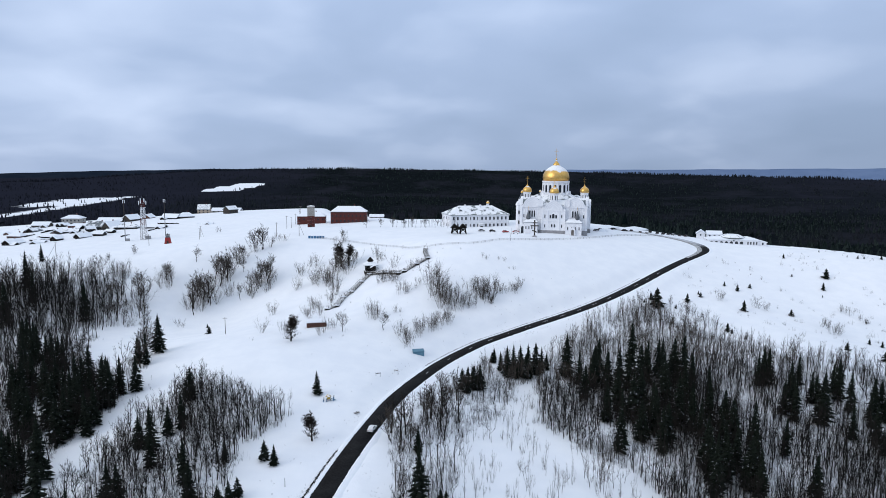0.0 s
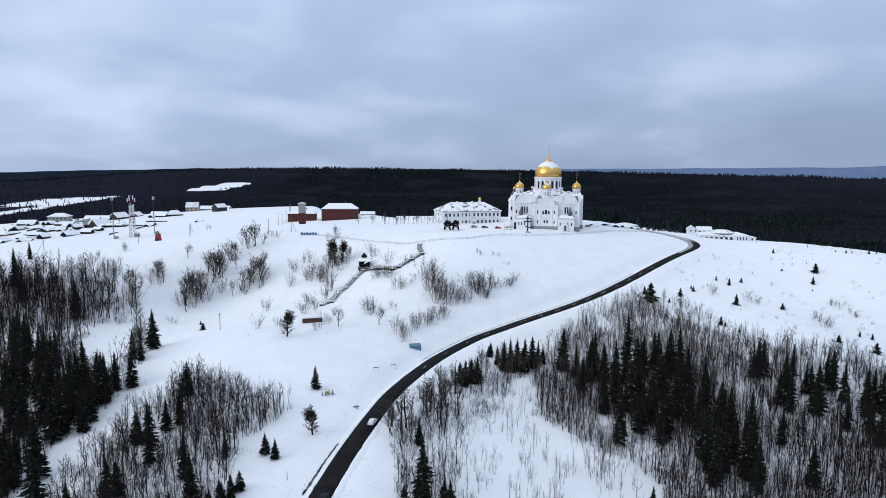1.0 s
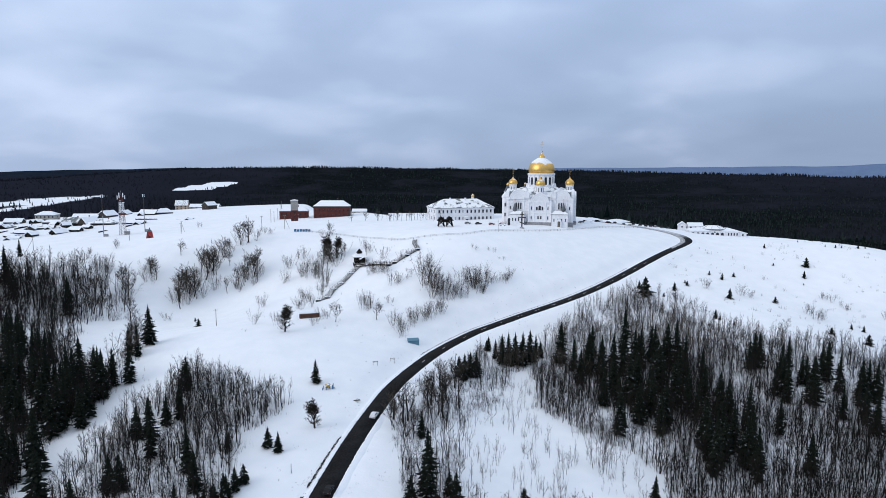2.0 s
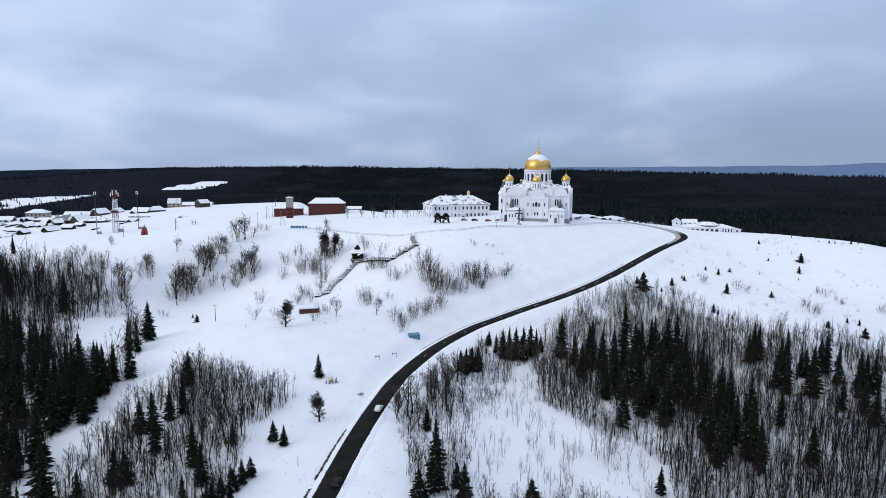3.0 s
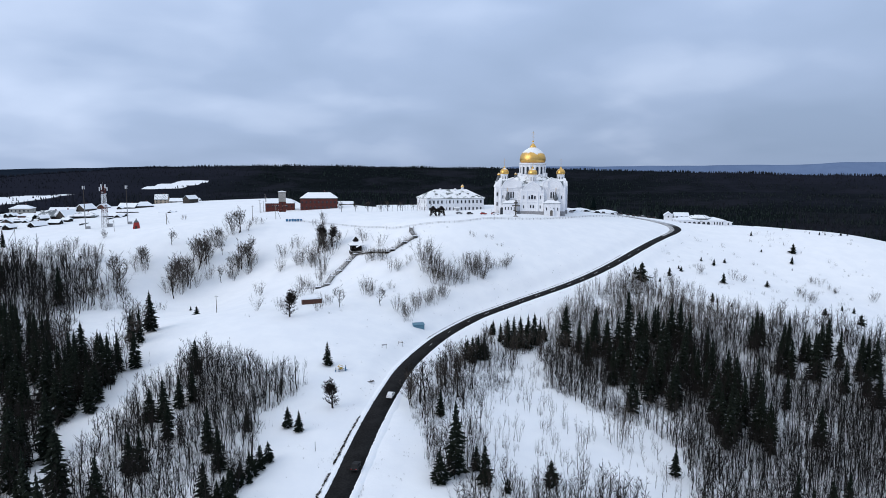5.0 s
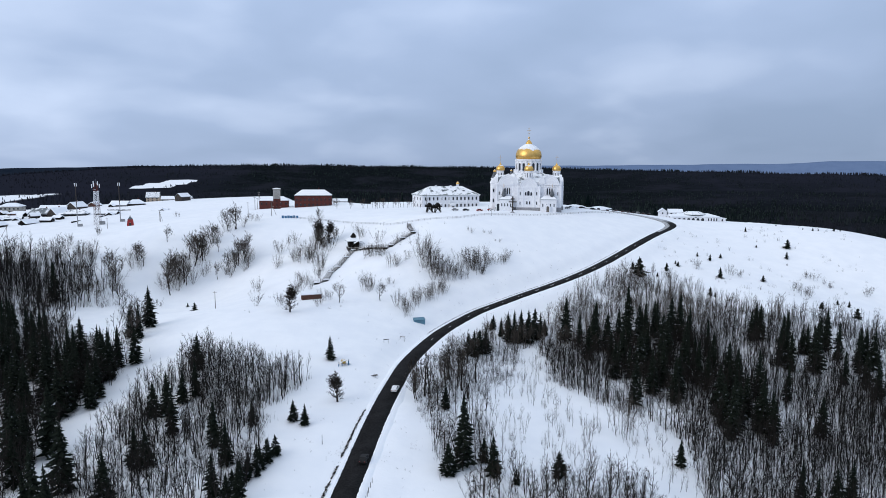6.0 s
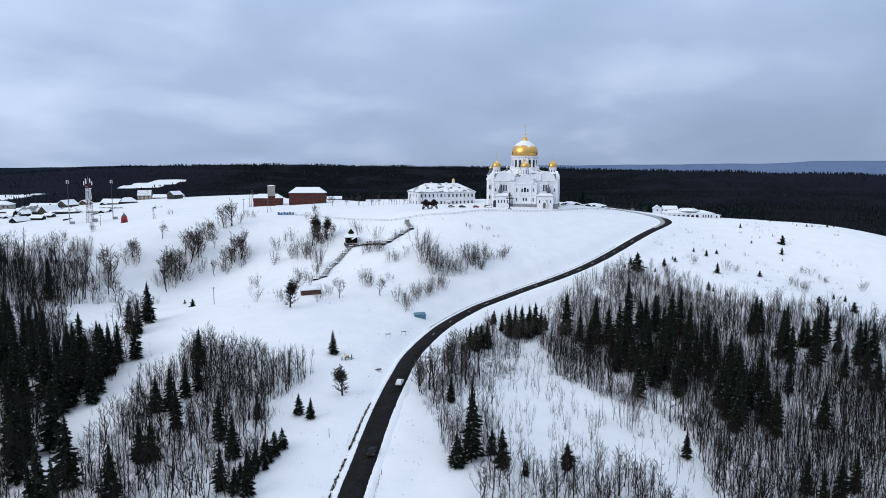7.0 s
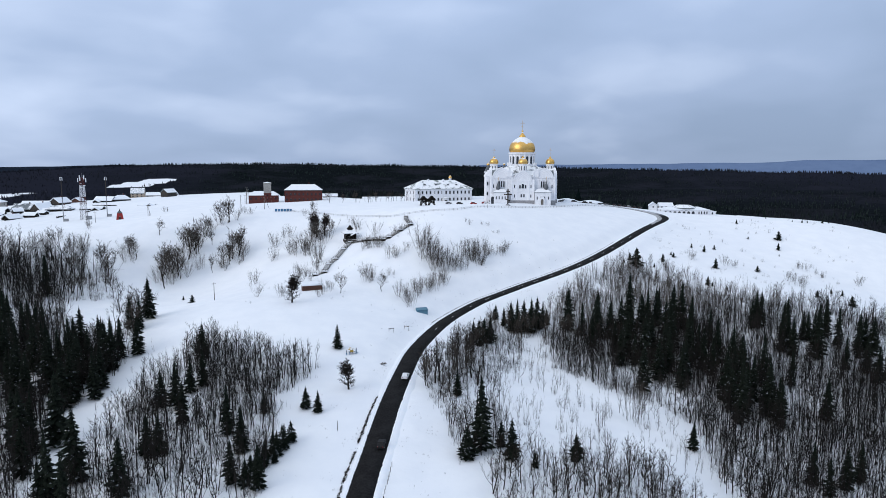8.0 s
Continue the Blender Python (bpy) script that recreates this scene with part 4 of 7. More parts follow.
def winter_tree(seed, height, spread_, limbs=14, twigs=6, sub=0, low=0.3, steep=1.1, forks=1, bend=0.02, girth=0.009, fine=0.022, lean=0.04, sides=3):
    """A leafless tree, (trunk, crown): a crooked tapering trunk that forks, rising limbs and fine twigs."""
    rng = np.random.default_rng(seed)
    trunk, crown, leaders = [], [], []
    walk_ = np.cumsum(rng.normal(0, bend, (6, 2)), 0) * height + rng.normal(0, lean, 2) * height * np.linspace(0, 1, 6)[:, None]
    main = np.c_[walk_ - walk_[0], np.linspace(-0.02, 1, 6) * height]
    r0 = girth * height
    trunk.append(tube(main, r0 * np.array([1.35, 1.0, 0.82, 0.6, 0.36, 0.1]), sides))
    leaders.append(main)
    for _ in range(forks):
        q = rng.uniform(0.16, 0.5)
        a, az, up_ = on_line(main, q), rng.uniform(0, 6.28), height * (1 - q)
        out_ = np.array([math.cos(az), math.sin(az), 0]) * up_ * rng.uniform(0.18, 0.38)
        top_ = np.array([0, 0, up_ * rng.uniform(0.62, 0.95)])
        arm = np.array([a, a + out_ * 0.6 + top_ * 0.3, a + out_ * 0.9 + top_ * 0.65 + rng.normal(0, 0.02, 3) * up_, a + out_ + top_])
        trunk.append(tube(arm, r0 * np.array([0.7, 0.55, 0.36, 0.08]), 3))
        leaders.append(arm)
    for b in range(limbs):
        arm = leaders[b % len(leaders)]
        lo_ = low if b % len(leaders) == 0 else 0.25
        q = lo_ + (0.98 - lo_) * (b // len(leaders) + rng.uniform(0, 1)) / (limbs / len(leaders) + 0.5)
        a = on_line(arm, min(0.99, q))
        az = b * 2.4 + rng.uniform(-0.6, 0.6)
        L = spread_ * (1.2 - 0.8 * q) * rng.uniform(0.55, 1.2)
        out_ = np.array([math.cos(az), math.sin(az), 0])
        p1 = a + (out_ * 0.62 + np.array([0, 0, 0.34 * steep])) * L * 0.5 + rng.normal(0, 0.05, 3) * L
        p2 = p1 + (out_ * 0.42 + np.array([0, 0, 0.78 * steep])) * L * 0.6 + rng.normal(0, 0.07, 3) * L
        limb = np.array([a, p1, p2])
        way = (p2 - a) / (np.linalg.norm(p2 - a) + 1e-9)
        crown.append(ribbon(limb, 0.014 + 0.008 * L, rng))
        tips = [(limb, L, twigs)]
        for _ in range(sub):
            k = rng.uniform(0.25, 0.9)
            s0 = on_line(limb, k)
            s1 = s0 + (way * 0.6 + rng.normal(0, 0.38, 3) + np.array([0, 0, 0.25])) * L * rng.uniform(0.35, 0.6)
            crown.append(ribbon([s0, s1], fine * 1.3, rng))
            tips.append((np.array([s0, s1]), L * 0.6, twigs))
        for line, reach, count in tips:
            for _ in range(count):
                s0 = on_line(line, rng.uniform(0.2, 1.0))
                s1 = s0 + (way * 0.55 + rng.normal(0, 0.34, 3) + np.array([0, 0, 0.3])) * reach * rng.uniform(0.25, 0.55)
                crown.append(ribbon([s0, s1], fine, rng))
    return merged(trunk), merged(crown)


def bush_shape(seed, height, stems, fan, twigs, fine=0.016, foot=0.4):
    """A leafless bush, (stems, twigs): a fan of thin stems from one root, brushy above."""
    rng = np.random.default_rng(seed)
    trunk, crown = [], []
    for _ in range(stems):
        az, tilt = rng.uniform(0, 6.28), abs(rng.normal(0, fan)) + 0.03
        h = height * rng.uniform(0.55, 1.0)
        out_ = np.array([math.cos(az), math.sin(az), 0])
        base = out_ * rng.uniform(0, foot)
        line = np.array([base - np.array([0, 0, 0.2]), base + out_ * tilt * h * 0.45 + np.array([0, 0, h * 0.45]), base + out_ * tilt * h * 0.85 + np.array([0, 0, h]) + rng.normal(0, 0.03, 3) * h])
        trunk.append(tube(line, [0.02, 0.015, 0.006], 3))
        way = (line[2] - line[1]) / np.linalg.norm(line[2] - line[1])
        for _ in range(twigs):
            s0 = on_line(line, rng.uniform(0.2, 1.0) ** 0.7)
            crown.append(ribbon([s0, s0 + (way * 0.7 + rng.normal(0, 0.45, 3)) * h * rng.uniform(0.12, 0.32)], fine, rng))
    return merged(trunk), merged(crown)


def brush(seed, height, stems, foot):
    """A patch of thin wands, one strip each."""
    rng = np.random.default_rng(seed)
    bits = []
    for _ in range(stems):
        a = np.array([*rng.normal(0, foot, 2), -0.1])
        bits.append(ribbon([a, a + np.array([*rng.normal(0, 0.16, 2), 1.0]) * height * rng.uniform(0.4, 1.0)], 0.034, rng))
    return merged(bits)


def spruce_tree(seed, height, width, whorls=26, spokes=11):
    """A spruce, (trunk, crown): a dark heart hung all round with drooping ragged boughs."""
    rng = np.random.default_rng(seed)
    trunk = tube([(0, 0, -0.3), (0, 0, height * 0.5), (0, 0, height)], [height * 0.015, height * 0.009, 0.02], 5)
    gap = 0.92 * height / whorls
    reach_at = lambda q: width * 0.5 * (1 - q) ** 0.82 * (0.86 + 0.14 * min(1.0, q * 8)) + 0.10
    lopside = rng.uniform(0, 6.28)
    hearts = (0.08, 0.22, 0.40, 0.58, 0.76, 1.0)
    bits = [tube([(0, 0, height * (0.06 + 0.93 * q)) for q in hearts], [0.36 * reach_at(q) * rng.uniform(0.8, 1.15) for q in hearts], 7)]
    for i in range(whorls):
        q = i / (whorls - 1)
        n = max(4, int(spokes * (1 - 0.45 * q)))
        for j in range(n):
            az = (j + 0.5 * (i % 2)) / n * 2 * np.pi + rng.uniform(-0.3, 0.3)
            if rng.uniform() < 0.1:
                continue
            L = reach_at(q) * rng.choice((0.7, 0.9, 1.05, 1.3)) * rng.uniform(0.85, 1.1) * (1 + 0.10 * math.cos(az - lopside))
            c, s = math.cos(az), math.sin(az)
            z = height * 0.07 + height * 0.91 * q**0.93 + rng.uniform(-0.55, 0.55) * gap
            wd = L * rng.uniform(0.17, 0.28) + 0.04
            droop = gap * rng.uniform(0.5, 1.3) * (1 - 0.6 * q)
            mid_ = np.array([c * L * 0.58, s * L * 0.58, z - 0.15 * droop])
            side = np.array([-s, c, 0]) * wd
            v = np.array([(c * 0.05, s * 0.05, z + 0.35 * gap), mid_ - side - np.array([0, 0, 0.35 * gap]), mid_ + np.array([0, 0, 0.28 * gap]), mid_ + side - np.array([0, 0, 0.35 * gap]), (c * L, s * L, z - droop), mid_ * np.array([1.15, 1.15, 1]) - np.array([0, 0, gap * 1.05])])
            bits.append((v, np.array([(0, 1, 2), (0, 2, 3), (1, 4, 2), (2, 4, 3), (1, 3, 5)])))
    bits.append(tube([(0, 0, height * 0.93), (0, 0, height * 1.03)], [0.012 * height, 0.01], 4))
    return trunk, merged(bits)


def tri_mesh(name, vf, material):
    return mesh_from(name, vf[0], vf[1], material)


SPRUCES = []
for i, (h, w) in enumerate(((10, 4.6), (10, 4.0), (10, 5.0), (10, 3.4), (10, 4.3), (10, 3.7))):
    tr, cr = spruce_tree(100 + i, h, w)
    SPRUCES.append((tri_mesh("spruce_trunk", tr, M_BARK), tri_mesh("spruce_crown", cr, M_NEEDLE)))
YOUNG = []
for i in range(3):
    tr, cr = spruce_tree(140 + i, 3.0, (1.7, 2.1, 1.5)[i], 11, 9)
    YOUNG.append((tri_mesh("young_trunk", tr, M_BARK), tri_mesh("young_crown", cr, M_NEEDLE)))
ROUND = []
for i in range(6):
    tr, cr = winter_tree(200 + i, 10, (3.2, 2.6, 2.9, 2.4, 3.3, 2.7)[i], 42, 7, 4, (0.14, 0.2, 0.18, 0.22, 0.16, 0.18)[i], 0.95, (2, 3, 3, 2, 3, 2)[i], 0.02, 0.013, 0.024, sides=6)
    ROUND.append((tri_mesh("bare_trunk", tr, M_BARK), tri_mesh("bare_crown", cr, M_TWIG)))
OLD = [winter_tree(333, 10, 2.6, 130, 9, 5, 0.08, 0.55, 2, 0.012, 0.024, 0.038, 0.01, 6)]
OLD = [(tri_mesh("bare_trunk", a, M_BARK), tri_mesh("bare_crown", b, M_BARK)) for a, b in OLD]
ROADKIND = []
for i in range(4):
    tr, cr = winter_tree(214 + i, 10, (2.2, 1.9, 2.4, 2.0)[i], 28, 8, 3, 0.3, 0.9, (1, 2, 1, 2)[i], 0.022, 0.021, 0.026, sides=6)
    ROADKIND.append((tri_mesh("bare_trunk", tr, M_BARK), tri_mesh("bare_crown", cr, M_BARK)))
BUSH = []
for i in range(6):
    tr, cr = bush_shape(230 + i, 5, (9, 8, 10, 8, 12, 13)[i], (0.26, 0.22, 0.3, 0.24, 0.45, 0.5)[i], (46, 50, 42, 48, 34, 32)[i], 0.014, (1.1, 0.9, 1.4, 0.8, 0.5, 0.6)[i])
    BUSH.append((tri_mesh("bush_stems", tr, M_TWIG), tri_mesh("bush_twigs", cr, M_TWIG)))
SLIM = [merged(winter_tree(260 + i, 11, (1.9, 1.6, 2.2, 1.5, 1.8, 2.0)[i], 14, 9, 0, (0.3, 0.36, 0.24, 0.4, 0.3, 0.27)[i], 1.55, (0, 1, 1, 0, 1, 0)[i], 0.009, 0.0092, 0.034)) for i in range(6)]
BROAD = [merged(winter_tree(275 + i, 11, (2.9, 2.4, 3.1, 2.6, 2.8)[i], 18, 11, 0, 0.22, 1.1, (1, 2, 1, 2, 2)[i], 0.02, 0.0120, 0.038, 0.06)) for i in range(5)]
SHRUB = [brush(285 + i, 4, 16, (0.5, 0.8, 1.1)[i]) for i in range(3)]
SAPLING = [merged(winter_tree(290 + i, 5, (1.0, 0.8, 1.2, 0.9)[i], 15, 7, 0, 0.2, 1.4, (0, 1, 1, 2)[i], 0.014, 0.0085, 0.017)) for i in range(4)] + [merged(bush_shape(296, 4.5, 7, 0.12, 7))]


def patchy(q, wave, seed):
    """A slow swell over the plan between 0 and 1, to thin a wood out in places."""
    r = np.random.default_rng(seed)
    s = np.zeros(len(q))
    for _ in range(5):
        a, ph, k = r.uniform(0, 6.28), r.uniform(0, 6.28), r.uniform(0.6, 1.7)
        s += np.sin((q[:, 0] * math.cos(a) + q[:, 1] * math.sin(a)) * k * 2 * np.pi / wave + ph)
    return np.clip(0.5 + s / 5.0, 0, 1)


def grow(name, kinds, x, y, size, rng_seed, label, category, group, names=("trunk", "crown"), wide=1.0):
    """One tree as a thing of its own: an empty at its foot, with trunk and crown."""
    rng = np.random.default_rng(rng_seed)
    a, b = kinds[rng_seed % len(kinds)][:2]
    ob = tagged(new(name), label, category, group)
    ob.matrix_world = Matrix.Translation((x, y, at(x, y) - 0.1)) @ Matrix.Rotation(rng.uniform(0, 6.28), 4, "Z") @ Matrix.Diagonal((size * wide, size * wide, size, 1))
    part(names[0], a, ob)
    part(names[1], b, ob)
    return ob


def stand(name, shapes, xy, sizes, seed, material, label, category, sink=0.15, heights=None):
    """A wood or thicket that nobody could count, as one mesh."""
    rng = np.random.default_rng(seed)
    z = (land(xy[:, 0], xy[:, 1]) if heights is None else heights) - sink
    which = rng.integers(0, len(shapes), len(xy))
    vs, fs, n = [], [], 0
    for k, (v, f) in enumerate(shapes):
        sel = np.where(which == k)[0]
        if not len(sel):
            continue
        a = rng.uniform(0, 2 * np.pi, len(sel))
        s, wd = sizes[sel], sizes[sel] * rng.uniform(0.8, 1.25, len(sel))
        lean = rng.normal(0, 0.055, (len(sel), 2))
        c, sn = np.cos(a)[:, None], np.sin(a)[:, None]
        px = (v[:, 0] * c - v[:, 1] * sn) * wd[:, None] + xy[sel, 0:1] + lean[:, :1] * v[:, 2] * s[:, None]
        py = (v[:, 0] * sn + v[:, 1] * c) * wd[:, None] + xy[sel, 1:2] + lean[:, 1:] * v[:, 2] * s[:, None]
        pz = v[:, 2] * s[:, None] + z[sel, None]
        vs.append(np.stack([px, py, pz], -1).reshape(-1, 3))
        fs.append((f[None] + (np.arange(len(sel)) * len(v))[:, None, None] + n).reshape(-1, 3))
        n += len(sel) * len(v)
    ob = new(name, mesh_from(name, np.concatenate(vs), np.concatenate(fs), material))
    return tagged(ob, label, category, kind="stuff")


def inside(x, y, poly):
    ok = np.zeros(len(x), bool)
    p = np.array(poly, float)
    for (x0, y0), (x1, y1) in zip(p, np.roll(p, -1, 0)):
        ok ^= ((y0 > y) != (y1 > y)) & (x < (x1 - x0) * (y - y0) / (y1 - y0 + 1e-12) + x0)
    return ok


def scatter(poly, spacing, seed, holes=()):
    """Places in a plan outline, about spacing apart, never in step."""
    rng = np.random.default_rng(seed)
    p = np.array(poly, float)
    xs, ys = np.meshgrid(np.arange(p[:, 0].min(), p[:, 0].max(), spacing), np.arange(p[:, 1].min(), p[:, 1].max(), spacing))
    q = np.c_[xs.ravel(), ys.ravel()] + rng.uniform(-0.6, 0.6, (xs.size, 2)) * spacing
    keep = inside(q[:, 0], q[:, 1], poly)
    for h in holes:
        keep &= ~inside(q[:, 0], q[:, 1], h)
    d = np.hypot(q[:, 0, None] - ROAD[:, 0], q[:, 1, None] - ROAD[:, 1]).min(1)
    # a snowy ride runs between the two western woods
    keep &= ~((np.abs(q[:, 0] + 102) < 4.6) & (q[:, 1] > 148) & (q[:, 1] < 227))
    return q[keep & (d > 6.5)]


# ---- the woods below the hill ----
WOOD_WEST = [(-238, 350), (-207, 356), (-178, 356), (-152, 345), (-136, 310), (-116, 272), (-108, 250), (-104, 228), (-106, 209), (-113, 200), (-113, 186), (-110, 172), (-106, 158), (-103, 138), (-112, 138), (-165, 215), (-222, 305)]
WOOD_MID = [(-87, 212), (-83, 230), (-67, 219), (-55, 210), (-44, 207), (-48, 197), (-55, 188), (-54, 176), (-53, 151), (-56, 136), (-101, 136), (-101, 158), (-99, 175), (-97, 189), (-93, 213)]
WOOD_EAST = [(-12, 190), (-12, 205), (0, 229), (14, 256), (26, 266), (46, 274), (57, 283), (68, 297), (82, 309), (104, 322), (122, 312), (128, 282), (142, 262), (166, 254), (196, 246), (182, 232), (128, 150), (112, 126), (52, 126), (62, 162), (68, 182), (62, 193), (52, 200), (46, 209), (41, 218), (38, 224), (43, 258), (34, 254), (27, 228), (10, 203), (6, 160), (-8, 156)]
GLADE = [(6, 160), (10, 203), (27, 228), (34, 254), (43, 258), (38, 224), (52, 211), (70, 197), (78, 185), (66, 150), (20, 135)]
WEST_GLADE = [(-159, 315), (-145, 325), (-122, 275), (-110, 246), (-126, 240), (-146, 272)]
FRINGE = [(-180, 356), (-152, 345), (-136, 310), (-116, 272), (-108, 250), (-104, 228), (-128, 232), (-140, 268), (-158, 308)]
rng = np.random.default_rng(11)
for nm, poly, gap, seed, lo, hi, thin, label in (
    ("bare_wood", WOOD_WEST, 2.75, 21, 0.65, 1.25, 0.16, "dense leafless grey-brown birch and aspen wood in snow"),
    ("bare_wood", WOOD_MID, 2.05, 22, 0.55, 1.08, 0.08, "leafless birch wood beside the snowy clearing"),
    ("bare_wood", WOOD_EAST, 2.05, 23, 0.5, 1.15, 0.12, "dense tall leafless wood on the slope below the road"),
):
    q = scatter(poly, gap, seed)
    q = q[patchy(q, 40, seed) > thin]
    if seed == 21:
        q = q[~inside(q[:, 0], q[:, 1], FRINGE) | (rng.uniform(0, 1, len(q)) < 0.35)]
        q = q[rng.uniform(0, 1, len(q)) < np.where(q[:, 1] > 322, 0.95, np.where(q[:, 1] > 258, 0.42, 1.0))]
        q = q[~inside(q[:, 0], q[:, 1], WEST_GLADE)]
    if seed == 22:
        q = q[(q[:, 1] > 176) | (rng.uniform(0, 1, len(q)) < 0.5)]
    if seed == 23:
        q = q[rng.uniform(0, 1, len(q)) < np.where((q[:, 0] > 76) & (q[:, 1] < 168), 0.6, np.where((q[:, 0] < 30) & (q[:, 1] < 258), 0.16, np.where((q[:, 1] > 238) & (q[:, 0] < 122), 0.85, np.where((q[:, 0] > 122) & (q[:, 1] > 216), 0.66, 1.0))))]
    brow = (q[:, 1] > 250) if seed == 23 else np.zeros(len(q), bool)
    size = rng.uniform(lo, hi, len(q))
    if seed == 21:
        size *= np.interp(q[:, 1], (230, 300), (1.0, 1.3))
    stand(nm, SLIM + SLIM + BROAD if seed == 23 else SLIM[:3] + BROAD, q[~brow], size[~brow], seed, M_POLE, label, "wood")
    if brow.any():
        stand(nm, SLIM + BROAD, q[brow], rng.uniform(0.45, 1.0, brow.sum()), seed + 50, M_TWIG, "thin grey-brown young trees at the top of the wood", "wood")
    q = scatter(poly, gap * 0.8, seed + 100, (WEST_GLADE,))
    q = q[patchy(q, 26, seed + 7) > 0.3]
    stand("undergrowth", SHRUB, q, rng.uniform(0.35, 1.1, len(q)), seed + 100, M_POLE, "leafless shrubs under the trees in snow", "undergrowth")
for poly, gap, seed in (([(-113, 188), (-110, 172), (-106, 158), (-103, 138), (-112, 138), (-146, 188), (-126, 206)], 3.4, 27), ([(100, 168), (104, 203), (146, 206), (148, 190), (136, 168)], 2.7, 28), ([(92, 212), (96, 256), (122, 258), (124, 214)], 3.2, 29), ([(-136, 244), (-124, 238), (-107, 231), (-107, 214), (-114, 203), (-126, 216)], 2.3, 30), ([(72, 196), (60, 238), (104, 244), (116, 200)], 2.6, 25), ([(70, 128), (86, 178), (118, 196), (148, 200), (132, 164), (110, 126)], 4.0, 24), ([(-238, 350), (-207, 356), (-178, 356), (-160, 320), (-190, 290), (-222, 305)], 2.5, 26)):
    q = scatter(poly, gap, seed, (WEST_GLADE,))
    stand("bare_wood", SLIM, q, rng.uniform(0.6, 1.2, len(q)), seed, M_POLE, "close-set leafless trees in the thick of the wood", "wood")
for poly, gap, seed in (([(-6, 132), (-2, 149), (20, 155), (46, 158), (46, 134)], 1.9, 38), ([(-9, 152), (-9, 172), (8, 174), (9, 152)], 3.0, 39)):
    q = scatter(poly, gap, seed)
    stand("bare_wood", BROAD + SAPLING, q, rng.uniform(0.45, 1.0, len(q)), seed, M_BARK, "loose group of leafless trees in the clearing", "wood")
q = np.concatenate([scatter(GLADE, 3.0, 31), scatter(WOOD_EAST, 3.4, 35)])
q = q[(patchy(q, 16, 33) > 0.44)]
stand("saplings", SAPLING + SAPLING + SHRUB[:1], q, rng.uniform(0.4, 1.5, len(q)), 32, M_BIRCH, "thin leafless saplings standing in open snow", "saplings")

# thin growth along the snowy ride between the western woods
r = np.random.default_rng(36)
q = np.c_[r.uniform(-106.5, -97.5, 90), r.uniform(150, 236, 90)]
q = q[patchy(q, 14, 37) > 0.45]
stand("saplings", SAPLING, q, r.uniform(0.25, 0.8, len(q)), 37, M_BIRCH, "thin leafless saplings along the snowy ride", "saplings")

# ---- far woods behind the hill ----
def jag_cone(seed):
    r = np.random.default_rng(seed)
    v, f = [], []
    for z0, z1, rad in ((0.0, 0.65, 0.20), (0.42, 1.0, 0.13)):
        b = len(v)
        for j in range(6):
            a = j / 6 * 2 * np.pi
            q = rad * r.uniform(0.75, 1.25)
            v.append((q * math.cos(a), q * math.sin(a), z0 + r.uniform(-0.05, 0.05)))
        v.append((r.normal(0, 0.01), r.normal(0, 0.01), z1))
        f += [(b + j, b + (j + 1) % 6, b + 6) for j in range(6)]
    return np.array(v), np.array(f)


rng = np.random.default_rng(41)
n_far = 22000
rr = 430 + 2350 * rng.uniform(0, 1, n_far) ** 1.7
az = rng.uniform(-0.70, 0.72, n_far)
q = np.c_[rr * np.sin(az), rr * np.cos(az)]
q = q[rng.uniform(0, 1, n_far) < wooded(q[:, 0], q[:, 1])]
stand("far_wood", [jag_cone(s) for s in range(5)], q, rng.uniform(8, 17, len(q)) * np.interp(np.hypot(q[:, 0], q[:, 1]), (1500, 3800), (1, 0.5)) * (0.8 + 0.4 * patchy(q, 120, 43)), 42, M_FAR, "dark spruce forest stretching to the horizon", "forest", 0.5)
# the crowns on the slope and crest of the far ridge
n_far = 9000
az, k = rng.uniform(-0.62, 0.72, n_far), np.where(rng.uniform(0, 1, n_far) < 0.3, 1.0, rng.uniform(0, 1, n_far))
rr = 2700 + 800 * k
crest = np.interp(np.degrees(az), deg, ridge_top[3500])
tall = rng.uniform(7, 15, n_far) * (0.75 + 0.5 * patchy(np.c_[az * 3500, rr], 260, 47))
qx, qy = rr * np.sin(az), rr * np.cos(az)
foot = np.where(k > 0.5, (crest * 0.5 - 42) * (2 - 2 * k) + crest * (2 * k - 1), -110 * (1 - 2 * k) + (crest * 0.5 - 42) * 2 * k)
stays = ridge_field(qx, qy - 25) < 0.3
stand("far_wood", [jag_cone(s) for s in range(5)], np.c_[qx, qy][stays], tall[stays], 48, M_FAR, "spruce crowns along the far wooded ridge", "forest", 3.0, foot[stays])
# pale birch trunks catching the light among the spruces
rr, az = rng.uniform(560, 900, 300), np.radians(rng.uniform(24, 38, 300))
q = np.c_[rr * np.sin(az), rr * np.cos(az)]
q = q[(wooded(q[:, 0], q[:, 1]) > 0.5) & (patchy(q, 150, 45) > 0.56)]
stand("pale_birches", [merged(winter_tree(500 + k, 11, 1.3, 5, 2, 0, 0.5, 1.8, 0, 0.012, 0.011, 0.03)) for k in range(3)], q, rng.uniform(1.2, 1.7, len(q)), 46, M_PALEBARK, "pale birches standing among the dark spruces", "birches", 0.3)


